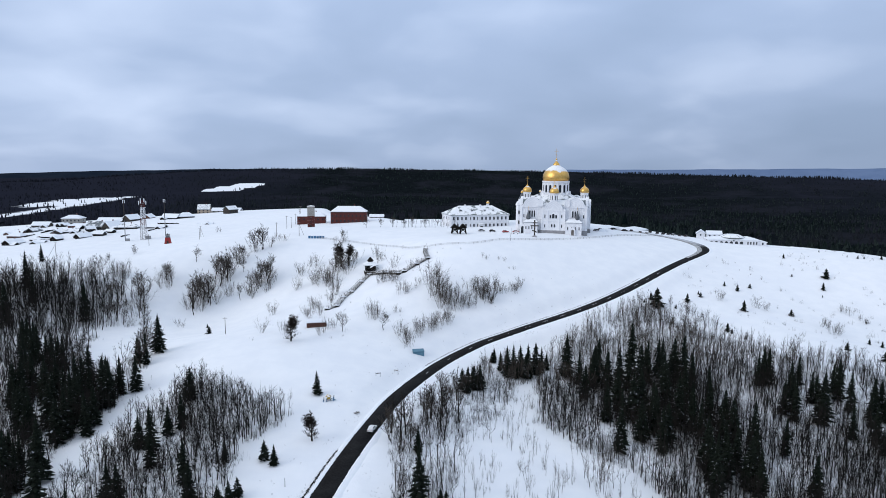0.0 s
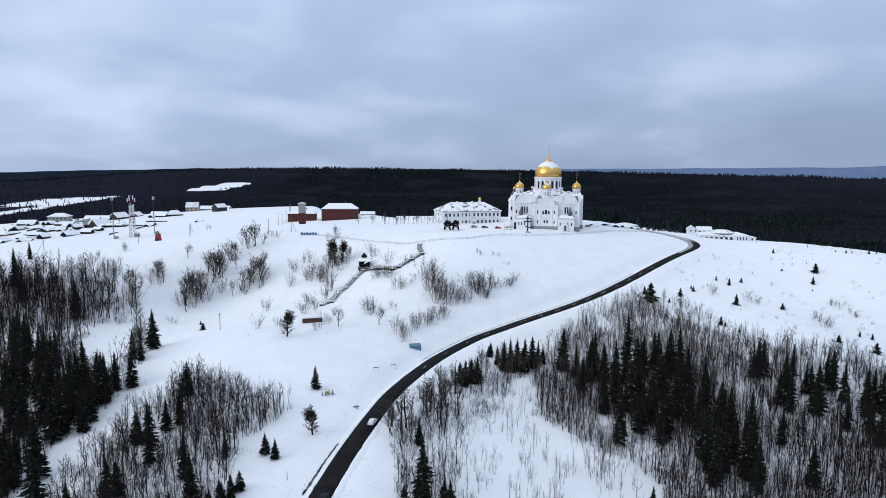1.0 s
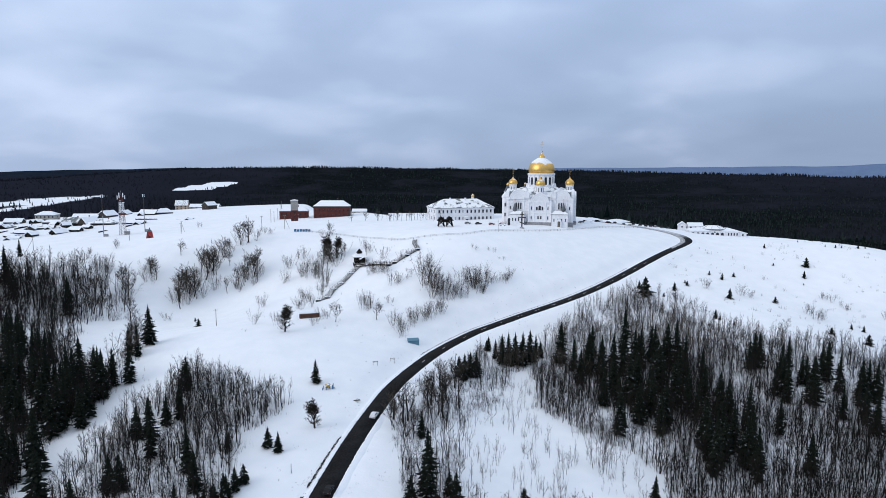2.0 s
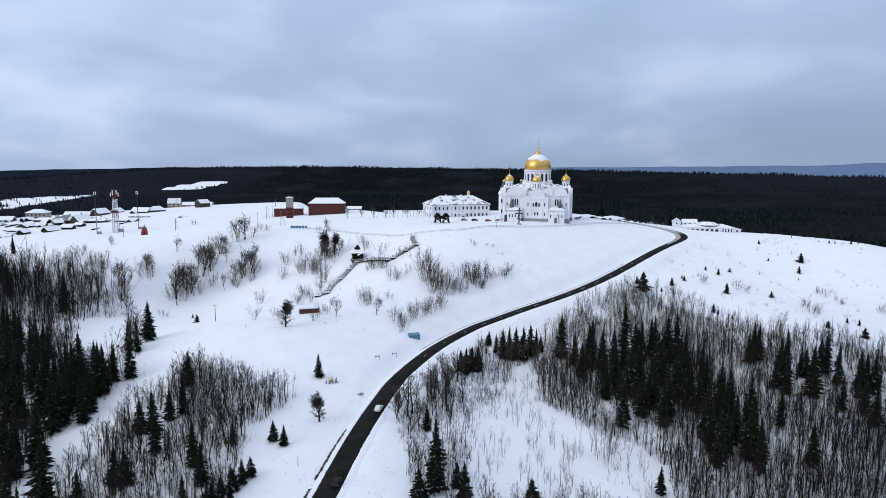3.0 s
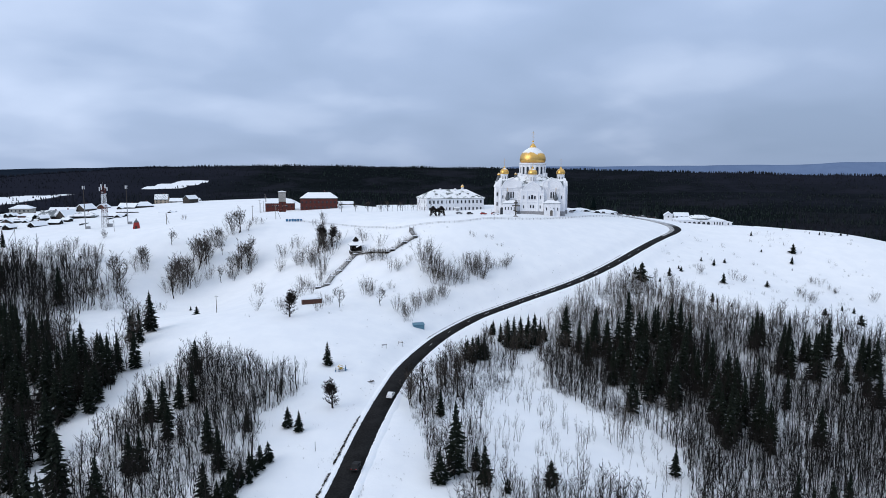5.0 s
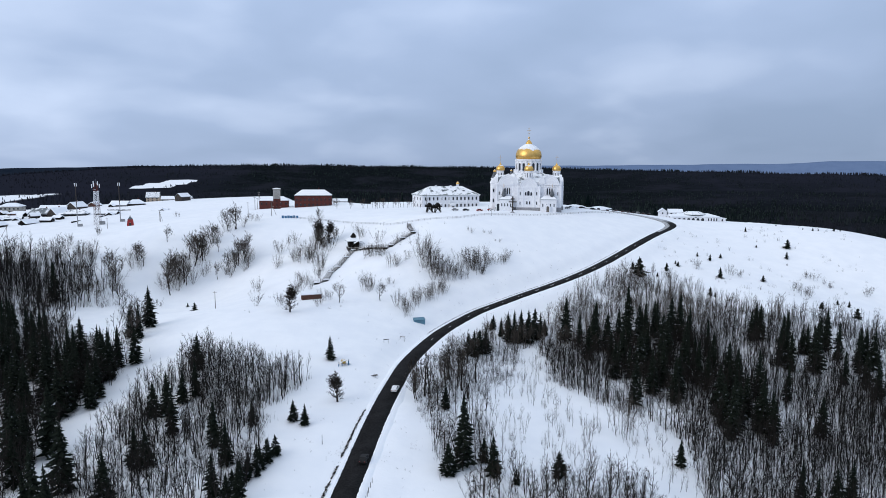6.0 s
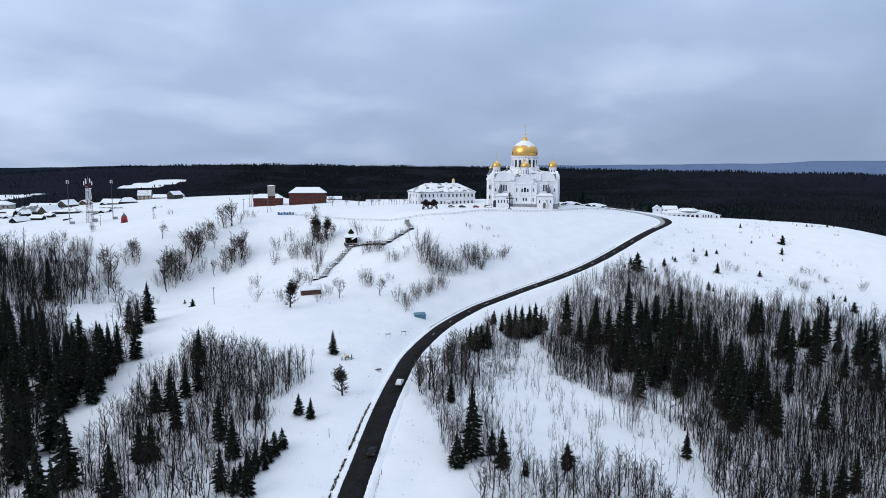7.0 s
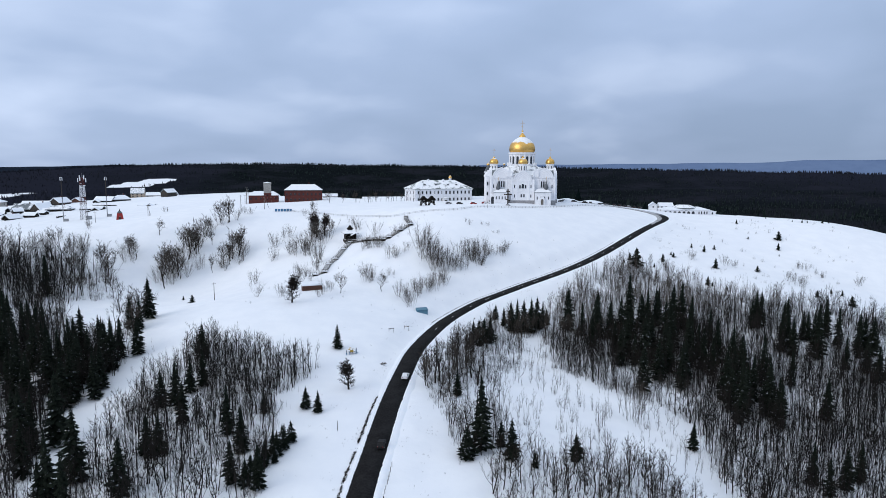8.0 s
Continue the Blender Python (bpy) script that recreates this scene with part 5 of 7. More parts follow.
# ---- single trees ----
SPRUCE_OPEN = [(-51.2, 162.5, 5.5), (-53.0, 159.2, 6.2), (-54.6, 156.2, 5.2), (-55.8, 152.4, 6.4), (-56.9, 149.5, 5.6), (-52.2, 154.8, 4.8), (-57.6, 146.2, 6.6), (-38.7, 220, 8.4), (-46.7, 180.8, 6.3), (-43.3, 178.1, 6.2), (-49.3, 163.7, 5.6), (-50.5, 160.3, 6.7), (-52, 157.6, 6.6), (-54.3, 153.7, 5.8), (-109.4, 260.9, 16), (-229, 386.3, 10.7), (21.8, 157.6, 7.2), (60.4, 169.4, 8.6), (9.7, 152.6, 4.3), (-2.4, 159.4, 19), (4.5, 155.5, 10.8), (3.2, 161.4, 7.2), (-6.8, 154.9, 8.6), (-3.3, 189.9, 8.4), (26.5, 271.1, 6.5), (19, 248, 10.5), (16.6, 247.2, 9.6), (14.3, 246.3, 9.1), (12, 245.3, 8.2), (28.7, 265.7, 8.2), (31.2, 263.8, 11.7), (33.7, 262.9, 13.1), (36.6, 263.3, 13.1), (39.6, 262.7, 14), (43.5, 267.8, 12.4), (46, 267.9, 10.7), (48.5, 270.4, 6.5)]
SPRUCE_YOUNG = [(224.1, 369.4, 5.7), (215.2, 356.3, 4.2), (164.3, 348.9, 3.8), (173.7, 354.7, 2.6), (159.3, 354.1, 2.5), (154.9, 320.9, 5.5), (178.6, 320.5, 3.5), (129.6, 329.1, 4.4), (139.4, 339.2, 2.1), (139.3, 336.2, 2.7), (134.2, 292.1, 4.2), (135, 289.3, 2.4), (137.7, 281.6, 1.8), (121, 320.9, 2.3), (216.5, 401.9, 2.9), (206.4, 372.9, 1.7), (253.8, 398.5, 1.4), (258.2, 394.9, 2.2), (261.9, 394.8, 1.4), (272.2, 394.2, 2.9), (278, 395.9, 1.8), (178.2, 274.6, 3.5), (200.4, 293.3, 2.7), (205.8, 292.3, 3.2), (190.6, 267.9, 5), (210.1, 348.1, 1.3), (110.9, 328.7, 4.4), (111.9, 322.6, 9.5), (106.8, 325.9, 2), (245.8, 414.7, 1.5), (-102.5, 299.4, 3.8), (-112.9, 327, 2.2)]
SPRUCE_EAST = [(81.8, 262.5, 22.4), (55.7, 263.6, 18.9), (97.9, 248.5, 20.1), (94.6, 249.1, 18.9), (98.9, 242.3, 16.5), (65.8, 257.4, 16.5), (85.1, 252.1, 17.7), (90.7, 256.2, 16.5), (124.8, 239.8, 15.3), (126.7, 239.7, 14.2), (122.5, 239, 13), (146.2, 228.2, 16.5), (147.2, 222.5, 15.3), (153.5, 219.7, 15.3), (156.6, 220.7, 14.2), (157.5, 217.4, 15.3), (136.1, 227.4, 11.8), (137.3, 226.5, 11.8), (140.7, 227.1, 11.8), (126.9, 223.3, 13), (123.5, 221.9, 13), (86.7, 197, 17.7), (84.5, 184.9, 20.1), (90.6, 191.7, 15.3)]
SPRUCE_SLOPE = [(114.7, 203.4, 13), (115.3, 186.6, 14.2), (88.8, 157.7, 12.5), (98, 156.6, 12), (90, 153, 11), (105.4, 160, 12), (98.2, 186.3, 15.3), (69.4, 252, 16.5), (74.5, 253.5, 16.5), (71.9, 226, 17.7), (77.8, 222.4, 16.5), (85.9, 219.9, 18.9), (89.1, 215.6, 16.5), (62.6, 225.8, 14.2), (90.5, 212, 14.2), (70.5, 211.9, 15.3), (75.3, 204.8, 16.5), (61.8, 204.7, 16.5), (59.5, 257.3, 14.2), (59.2, 245, 14.2), (68.1, 232.8, 17.7), (85.5, 233.2, 17.7), (92, 230.9, 17.7), (147.1, 208, 14.2), (140.1, 209.6, 13), (147.1, 202.5, 14.2)]
SPRUCE_WEST = [(-213.6, 346, 21), (-203.3, 312.3, 20), (-207, 317, 18), (-170.8, 321.7, 20.1), (-162.1, 266.2, 16.5), (-166, 267.6, 15.3), (-150.7, 254.8, 15.3), (-150.2, 257.7, 14.2), (-146.5, 255.6, 14.2), (-202.3, 332.8, 16.5), (-132.3, 207.7, 17.7), (-108.7, 178.1, 20.1), (-128, 205.6, 16.5), (-135.8, 228, 15.3), (-125.6, 221.6, 15.3), (-124.6, 231.3, 14.2), (-116.7, 221.3, 14.2), (-112.3, 223.8, 14.2), (-108.8, 226.6, 14.2), (-103.7, 227.5, 13), (-108.9, 247.8, 13), (-112.8, 249.9, 11.8), (-103.3, 159.4, 20.1), (-114.9, 172.4, 18.9), (-95.6, 141.1, 20.1), (-96.4, 156.6, 17.7), (-91.4, 137.9, 16.5), (-116.2, 208.4, 15.3), (-108.7, 202.8, 15.3), (-108.7, 208.4, 14.2), (-142.9, 252.2, 14.2), (-143.4, 227.2, 16.5), (-105.6, 181.8, 16.5), (-97.1, 140.8, 14.2)]
SPRUCE_MID = [(-82.5, 189.2, 14.2), (-80.4, 197.4, 10.6), (-81, 217.8, 11.8), (-77.6, 200.6, 11.8), (-65.6, 170.5, 13), (-60.6, 160.8, 11.8), (-83.8, 147.3, 14.2), (-57.7, 180.1, 7.1), (-87.1, 191.8, 10.6), (-78.6, 180.1, 11.8), (-83.3, 164.9, 10.6), (-54.7, 144.9, 10.6), (-80.4, 164.1, 10.6), (-61, 147.8, 10.6)]
BARE_TREES = [(-103.9, 400.5, 16.8), (-56.1, 409.2, 9.4), (-52.2, 374.6, 15.3), (-47.8, 374.4, 13.4), (-137.1, 381.9, 10.2), (-56.8, 263, 11.9), (-35.1, 191.2, 9.7), (-152.7, 345.6, 17.3), (-117.6, 373.6, 18.2), (-114.1, 384.9, 12.9), (-113, 390.1, 8.2), (-119.2, 367.4, 18.5), (-127.5, 349.1, 20.5), (-125.2, 356.3, 16.5), (-121.9, 354.8, 16.4), (-147.8, 364.7, 10.6), (-143.9, 361.5, 12.1), (-96.6, 367.8, 17.1), (-93.8, 372.1, 14.1), (-100.4, 363.8, 12.3), (-97.3, 363.3, 9.2), (-38.2, 278, 9.6), (-20.9, 283, 9.8)]
BUSHES_BANK = [(-79.7, 325.9, 7.5), (-58.5, 318.2, 6.8), (-54.6, 314.8, 5.4), (-74.3, 372.7, 9.5), (-73.9, 358.8, 7), (-67.5, 381.3, 8.7), (-62.3, 358.1, 10.7), (-64.4, 362.5, 7.7), (-55.3, 353.8, 12.1), (-57.3, 358.7, 12.2), (-50.8, 322.6, 6.9), (-50.2, 337.1, 14.4), (-47, 363.1, 9.3), (-32.9, 375.9, 6.4), (-28.5, 367.4, 5.6), (-20.3, 349.6, 7.5), (-22, 332.5, 7.1), (-24.9, 334.9, 7.2), (-19.2, 330.3, 7.1), (-15.4, 316.4, 6.8), (-11, 340.7, 5.8), (-6.2, 321.5, 5), (-0.5, 313.6, 16.3), (2.6, 324.4, 9.8), (5, 311.3, 10.8), (3.4, 307.1, 13.3), (7.4, 307.2, 10.7), (9.7, 303.4, 11.9), (11.6, 309.5, 9.4), (7.7, 295.1, 7.7)]
BUSHES_SLOPE = [(4.9, 292.5, 7.6), (3.4, 289.3, 8.1), (-3.6, 286.6, 7), (-5, 283.9, 8.6), (-0.5, 287.2, 7.5), (-13.9, 279.2, 8.5), (-9.6, 277.8, 6), (-8.6, 272, 6.4), (-24.3, 294.7, 7.6), (-26.9, 298.1, 7.7), (-27.7, 292.9, 7.1), (-16.6, 300.2, 4.4), (19.2, 316.2, 8.2), (21.7, 314.5, 9.6), (24.3, 312.9, 12.3), (26.8, 311.4, 13.6), (28.5, 313.6, 10.9), (31.9, 318.1, 8.3), (36.3, 318.9, 4.2), (39.4, 320.3, 5), (16.9, 308.1, 8), (12.4, 303.7, 9.3), (19.4, 306.5, 6.7), (28.1, 310.8, 6), (43.7, 325.4, 5.1), (40.7, 319.8, 5.6), (-47, 271.5, 5.8), (-44.3, 279.9, 6), (-61.9, 271.7, 5.8), (-187.4, 381.2, 5), (-187.6, 374, 6.2)]
BUSHES_OPEN = [(-189.3, 367.1, 7.6), (-174.4, 362.3, 10.5), (-170.7, 360.2, 11.9), (-168.9, 363, 9), (-176.5, 390.4, 6.4), (-128.3, 329.2, 4.7), (-112, 362.1, 7.6), (187.9, 309, 5.7), (186, 299.4, 6.9), (191.6, 302, 5.5), (211.8, 333.5, 4.6), (213.7, 329.1, 5.1), (216.2, 324.3, 3.6), (216.9, 321.2, 4.4), (235.4, 315.2, 5.8), (147.8, 332.9, 6), (124.8, 315.9, 7.1), (126.7, 296.3, 9.4), (125.1, 300.7, 6.8), (126.1, 312.2, 7), (163.9, 327.8, 5.9), (168.3, 324.6, 4.4), (28.1, 342.4, 3.6), (37.9, 343.1, 2.7), (42.3, 337.2, 2.3), (-173.6, 530, 4.9), (-93.6, 413.4, 5.2), (-97, 413.3, 4.2)]
BARE_LABELS = ("leafless old tree with a spreading grey crown", "bare dark-barked tree standing in deep snow")
n_tree = 0
ROADSIDE = [(-15, 186), (-12, 205), (0, 229), (14, 256), (24, 258), (8, 225), (1, 190), (-4, 178)]
DARK_WEST = [(-178, 282), (-164, 277), (-138, 246), (-124, 219), (-110, 188), (-117, 187), (-133, 200)]
DARK_BROW = [(-130, 240), (-118, 236), (-105, 228), (-108, 212), (-115, 199)]
DARK_LOW = [(-127, 190), (-116, 183), (-106, 160), (-107, 150)]
DARK_EAST = [(62, 268), (86, 272), (104, 258), (106, 228), (98, 196), (84, 186), (72, 210), (62, 232)]
DARK_HEART = [(84, 182), (84, 200), (104, 212), (116, 202), (106, 182)]
DARK_EDGE = [(118, 244), (150, 236), (166, 228), (150, 205), (112, 215)]
GLOOM = [(*p, 11 + 7 * r) for poly, gap, seed in ((DARK_WEST, 7.2, 61), (DARK_BROW, 5.8, 66), (DARK_LOW, 6.0, 67), (DARK_EAST, 10.5, 62), (DARK_EDGE, 13.5, 63), (DARK_HEART, 11.0, 68)) for p, r in zip(scatter(poly, gap, seed, (WEST_GLADE,)), np.random.default_rng(seed).uniform(0, 1, 2000))]
for places, label, group in (
    (SPRUCE_OPEN, "dark green spruce standing in open snow", "spruces in the open"),
    (SPRUCE_EAST, "tall dark spruce rising from the bare wood", "spruces in the eastern wood"),
    (SPRUCE_SLOPE, "tall dark spruce rising from the bare wood", "spruces in the eastern wood"),
    (SPRUCE_WEST, "dark spruce in the shaded western wood", "spruces in the western wood"),
    (GLOOM, "dark spruce in the thick of the wood", "spruces in the thick of the woods"),
    (SPRUCE_MID, "slender dark spruce among bare birches", "spruces in the birch wood"),
):
    for x, y, h in places:
        n_tree += 1
        if abs(x + 102) < 4.6 and 148 < y < 227:
            continue
        grow("spruce", SPRUCES, x, y, h / 10.0, n_tree * 7 + 3, label, "spruce", group, wide=(1.2 if h < 10 else 0.95) if places is SPRUCE_OPEN else 1.0 if h < 12 else 0.84)
for x, y, h in SPRUCE_OPEN:
    if 8 < x < 50 and 240 < y < 275:
        r = np.random.default_rng(int(x * 10))
        n_tree += 1
        grow("spruce", SPRUCES, x + r.uniform(-2.5, 2.5), y - r.uniform(0, 4), h * r.uniform(0.5, 0.8) / 10, n_tree * 7, "smaller spruce in the clump below the road", "spruce", "spruces in the open", wide=1.4)
for x, y, h in SPRUCE_YOUNG:
    n_tree += 1
    grow("young_spruce", YOUNG, x, y, h / 3.0, n_tree * 5 + 1, "small young spruce on the open snow slope", "spruce", "young spruces on the slope", wide=1.25)
for x, y, h in BARE_TREES:
    n_tree += 1
    grow("bare_tree", OLD if y < 200 or (-58 < x < -47 and y < 400) else ROUND, x, y, h / 10.5, n_tree * 3 + 1, BARE_LABELS[n_tree % 2], "tree", "bare trees on the hillside", wide=1.1)
for k, (x, y, h) in enumerate(BARE_TREES):
    if h > 12 and y > 300:
        r = np.random.default_rng(640 + k)
        for _ in range(2):
            n_tree += 1
            grow("bare_tree", ROUND, x + r.uniform(-5, 5), y + r.uniform(-6, 6), h * r.uniform(0.65, 0.95) / 10.5, n_tree * 3 + 2, "leafless tree in a close clump on the slope", "tree", "bare trees on the hillside")
for x, y, h in ((-56.0, 300.0, 6.0), (-52.0, 303.0, 5.5), (-58.5, 303.5, 5.0), (-20.0, 332.0, 6.0), (-26.0, 338.0, 6.0), (-12.5, 318.0, 5.5), (-72.0, 276.0, 5.5)):
    n_tree += 1
    grow("bush", BUSH[4:], x, y, h / 4.2, n_tree, "round dense leafless thicket in the snow", "bush", "bushes on the hillside", ("stem", "crown"), 1.15)
ROAD_TREES = [(-11.8, 198.6, 10.5), (-8.9, 197.6, 12.6), (-7.5, 199.6, 13.1), (-0.7, 213.5, 11.7), (0.3, 213.9, 10.8), (3.8, 205.3, 12.2), (4.5, 199.1, 9.2), (9.9, 214.6, 10.8), (9.6, 233.5, 11.7), (4.4, 217.7, 10.9)]
for x, y, h in ROAD_TREES:
    n_tree += 1
    grow("bare_tree", ROADKIND, x, y, h / 9.0, n_tree * 3 + 1, "dark crooked leafless tree below the road", "tree", "trees below the road", wide=0.9)
for x, y, h in ((48.8, 183.7, 14.0), (40.6, 247.9, 7.5), (49.6, 182.6, 10.0)):
    n_tree += 1
    grow("bush", BUSH[:4], x, y, h / 5.0, n_tree, "tall leafless bush in the snowy clearing", "bush", "bushes in the clearing", ("stem", "crown"), 0.8)
for k, (x, y) in enumerate([*scatter(FRINGE, 8.5, 64, (WEST_GLADE,)), *scatter(ROADSIDE, 6.0, 65)]):
    n_tree += 1
    grow("bare_tree", ROUND, x, y, (0.8 if x < -50 else 0.55) + 0.09 * (k % 7), n_tree * 3 + 1, "leafless forest tree at the ragged edge of the wood", "tree", "trees at the wood edge")
for places, label in ((BUSHES_BANK, "leafless many-stemmed bush on the snowy bank"), (BUSHES_SLOPE, "leafless grey-brown willow bush in deep snow"), (BUSHES_OPEN, "thin leafless bush on open snow")):
    for x, y, h in places:
        n_tree += 1
        for s in range(2):
            if s:
                n_tree += 1
                r = np.random.default_rng(n_tree)
                x, y, h = x + r.uniform(-3, 3), y + r.uniform(-3, 3), h * r.uniform(0.6, 0.95)
            grow("bush", BUSH, x, y, h / 5.2, n_tree * 5 + 2, label, "bush", "bushes on the hillside", ("stem", "crown"), 1.15)

# undergrowth at the feet of the hillside trees
for k, (x, y, h) in enumerate(BARE_TREES):
    if k in (4, 6, 5, 21, 22):
        continue
    for s in range(3):
        r = np.random.default_rng(700 + 5 * k + s)
        n_tree += 1
        grow("bush", BUSH, x + r.uniform(-5, 5), y + r.uniform(-5, 4), min(1.9, h * r.uniform(0.4, 0.75) / 5.6), n_tree * 3 + 2, "leafless bush under the hillside trees", "bush", "bushes on the hillside", ("stem", "crown"))


# ---- the village on the plateau ----
VILLAGE = [
    # x, y, width, depth, eave, rise, turn, walls
    (-317, 499, 13, 8, 3.0, 2.6, 72, 0), (-340, 540, 12, 8, 3.2, 3.0, -8, 1), (-363, 614, 15, 9, 4.0, 3.0, 5, 2), (-347, 575, 11, 7, 2.8, 2.4, 78, 0),
    (-360, 570, 14, 7, 2.8, 2.0, 4, 1), (-306, 527, 16, 8, 2.8, 2.2, -6, 0), (-311, 548, 12, 8, 3.0, 2.6, 100, 2), (-276, 520, 11, 7, 2.6, 2.8, 66, 0),
    (-290, 573, 17, 10, 3.4, 4.4, -4, 0), (-316, 592, 18, 8, 3.0, 2.2, 3, 1), (-301, 618, 22, 9, 3.4, 3.0, 2, 2), (-284, 622, 14, 10, 4.0, 4.2, 70, 2),
    (-275, 566, 13, 10, 3.4, 5.0, 64, 2), (-260, 562, 18, 9, 3.0, 3.4, 6, 0), (-236, 562, 17, 7, 2.8, 1.8, -4, 0), (-278, 645, 12, 8, 3.0, 3.0, 88, 1), (-248, 626, 16, 9, 3.2, 3.4, -12, 0),
    (-236, 630, 14, 9, 3.4, 4.0, 30, 2), (-303, 551, 14, 8, 2.8, 2.2, 14, 0), (-366, 592, 12, 8, 3.0, 2.4, -10, 1), (-298, 500, 8, 5, 2.2, 1.4, 8, 2),
    (-308, 514, 9, 6, 2.4, 1.8, -14, 0), (-200, 580, 13, 5, 1.6, 1.0, -3, 2), (-345, 512, 10, 7, 2.8, 2.6, 84, 1), (-330, 470, 11, 7, 2.8, 2.8, -20, 0),
]
KINDS = (
    ("log_house", "dark log house under a thick snow roof", M_BLACKWOOD),
    ("board_house", "brown boarded village house with a snowy roof", M_BROWN),
    ("dark_house", "dark weathered village house with a snow-laden roof", M_LOG),
)
for n, (x, y, w, d, ev, rs, rz, k) in enumerate(VILLAGE):
    wall = KINDS[k][2]
    ob = house(KINDS[k][0], KINDS[k][1], x, y, w, d, ev * 0.85, rs * 0.95, rz, wall, M_PATCHROOF if n % 5 == 3 else None, 1, max(2, int(w // 4)), hipped=n % 4 == 1, z=at(x, y) - 1.5)
    tagged(ob, group="village houses")
    if n % 2 == 0:
        # a lower wing built on crosswise
        side_, e2 = (1 if n % 4 else -1) * w * 0.28, ev * 0.62
        wing = part("wing", Form().box(side_ - 2.4, -d / 2 - 3.6, -3, side_ + 2.4, -d / 2 + 0.2, e2).slab([(side_ - 2.4, e2), (side_ + 2.4, e2), (side_, e2 + 1.5)], -d / 2 - 3.58, -d / 2 + 0.2).mesh("wing", wall), ob)
        part("wing_roof", Form().slab([(side_ - 2.9, e2 - 0.25), (side_, e2 + 1.55), (side_ + 2.9, e2 - 0.25), (side_ + 2.9, e2 + 0.15), (side_, e2 + 2.0), (side_ - 2.9, e2 + 0.15)], -d / 2 - 4.1, -d / 2 + 0.4).mesh("wing_roof", M_SNOWCAP), wing, "wing roof under thick snow")
        window_at(wing, side_, -d / 2 - 3.6, e2 * 0.35, 0.8, 0.8, arch=False, frame_=0.08)
rf_ = np.random.default_rng(57)
for n in range(14):
    x, y, turn = rf_.uniform(-350, -232), rf_.uniform(488, 600), rf_.choice((4.0, 86.0)) + rf_.uniform(-9, 9)
    yard = tagged(new("yard_fence"), "dark plank yard fence half buried in snow", "fence", "village fences")
    for k in range(int(rf_.uniform(5, 10))):
        part("panel", Form().box(k * 2.4, -0.05, -0.8, k * 2.4 + 2.3, 0.05, 1.1 + 0.15 * (k % 2)).mesh("panel", M_BLACKWOOD), yard)
        part("post", Form().block(k * 2.4 - 0.05, 0.1, -0.8, 0.16, 0.16, 2.2).mesh("post", M_LOG), yard)
    place(yard, x, y, at(x, y), turn)
rv = np.random.default_rng(55)
for k in range(20):
    x, y = rv.uniform(-370, -262), rv.uniform(482, 640)
    if min(math.hypot(x - v[0], y - v[1]) for v in VILLAGE) > 11:
        ob = house("village_shed", "small dark wooden shed under deep snow", x, y, rv.uniform(5, 9), rv.uniform(4, 6), 2.2, rv.uniform(1.2, 2.2), rv.uniform(-20, 95), M_BLACKWOOD, M_SNOWCAP, 1, 1, chimney=False, category="shed")
        tagged(ob, group="village sheds")
house("pale_block", "large pale two-storey house with a snowy hipped roof", -338, 622, 17, 11, 6.4, 3.2, 4, M_CONCRETE, M_SNOWCAP, 2, 5, True)
house("plank_house", "unfinished pale house with a steep snowy roof", -240, 692, 12, 9, 4.6, 5.0, 6, M_TAN, M_SNOWROOF, 2, 3)
house("dark_shed", "dark gabled shed half under snow", -204, 664, 12, 8, 4.4, 3.4, 60, M_LOG, M_SNOWROOF, 1, 3, chimney=False, category="shed")
house("white_hangar", "long white-roofed store behind the houses", -226, 722, 30, 12, 2.6, 2.6, 3, M_CONCRETE, M_SNOWCAP, 1, 6, chimney=False, category="store")

# ---- buildings beyond the bend in the road ----
lodge = house("low_lodge", "long low white lodge with arched windows under snow", 208.5, 457, 33, 13, 1.9, 2.2, -9, M_WHITE, M_SNOWCAP, 1, 1, True, -9.3, False, "lodge")
for k in range(7):
    window_at(lodge, -14.8 + k * 3.3, -6.5, -1.5, 2.0, 2.5)
for k in range(4):
    window_at(lodge, 9.2 + k * 1.9, -6.5, -1.0, 0.8, 2.0)
for k in range(9):
    part("pilaster", Form().box(-16.6 + k * 3.3, -6.72, -3, -16.25 + k * 3.3, -6.48, 1.8).mesh("pilaster", M_TRIM), lodge)
upper = part("clerestory", Form().lathe([(7.2, 2.0), (7.2, 3.4)], 8, 0.5, 1.0, 0.5).mesh("clerestory", M_CONCRETE), lodge, "grey eight-sided upper storey")
part("upper_roof", Form().lathe([(8.6, 3.1), (8.7, 3.5), (5.2, 5.0), (4.6, 5.2)], 8, 0.5, 1.0, 0.5).mesh("upper_roof", M_SNOWROOF), upper, "snow-laden eight-sided roof")
for k in range(8):
    a_ = (k + 0.5) / 8 * 2 * math.pi
    part("rib", Form().beam((0.5 + 8.5 * math.cos(a_), 1.0 + 8.5 * math.sin(a_), 3.6), (0.5 + 4.6 * math.cos(a_), 1.0 + 4.6 * math.sin(a_), 5.35), 0.22).mesh("rib", M_GREYROOF), upper)
part("lean_to", Form().slab([(16.4, -3.0), (21.5, -3.0), (21.5, 0.6), (16.4, 1.7)], -6.0, 3.0).mesh("lean_to", M_WHITE), lodge)
part("lean_to_roof", Form().slab([(16.2, 1.75), (22.0, 0.55), (22.0, 0.95), (16.2, 2.2)], -6.5, 3.4).mesh("lean_to_roof", M_SNOWCAP), lodge, "sloping roof under thick snow")
window_at(lodge, 19.0, -6.0, -1.2, 1.0, 1.6)
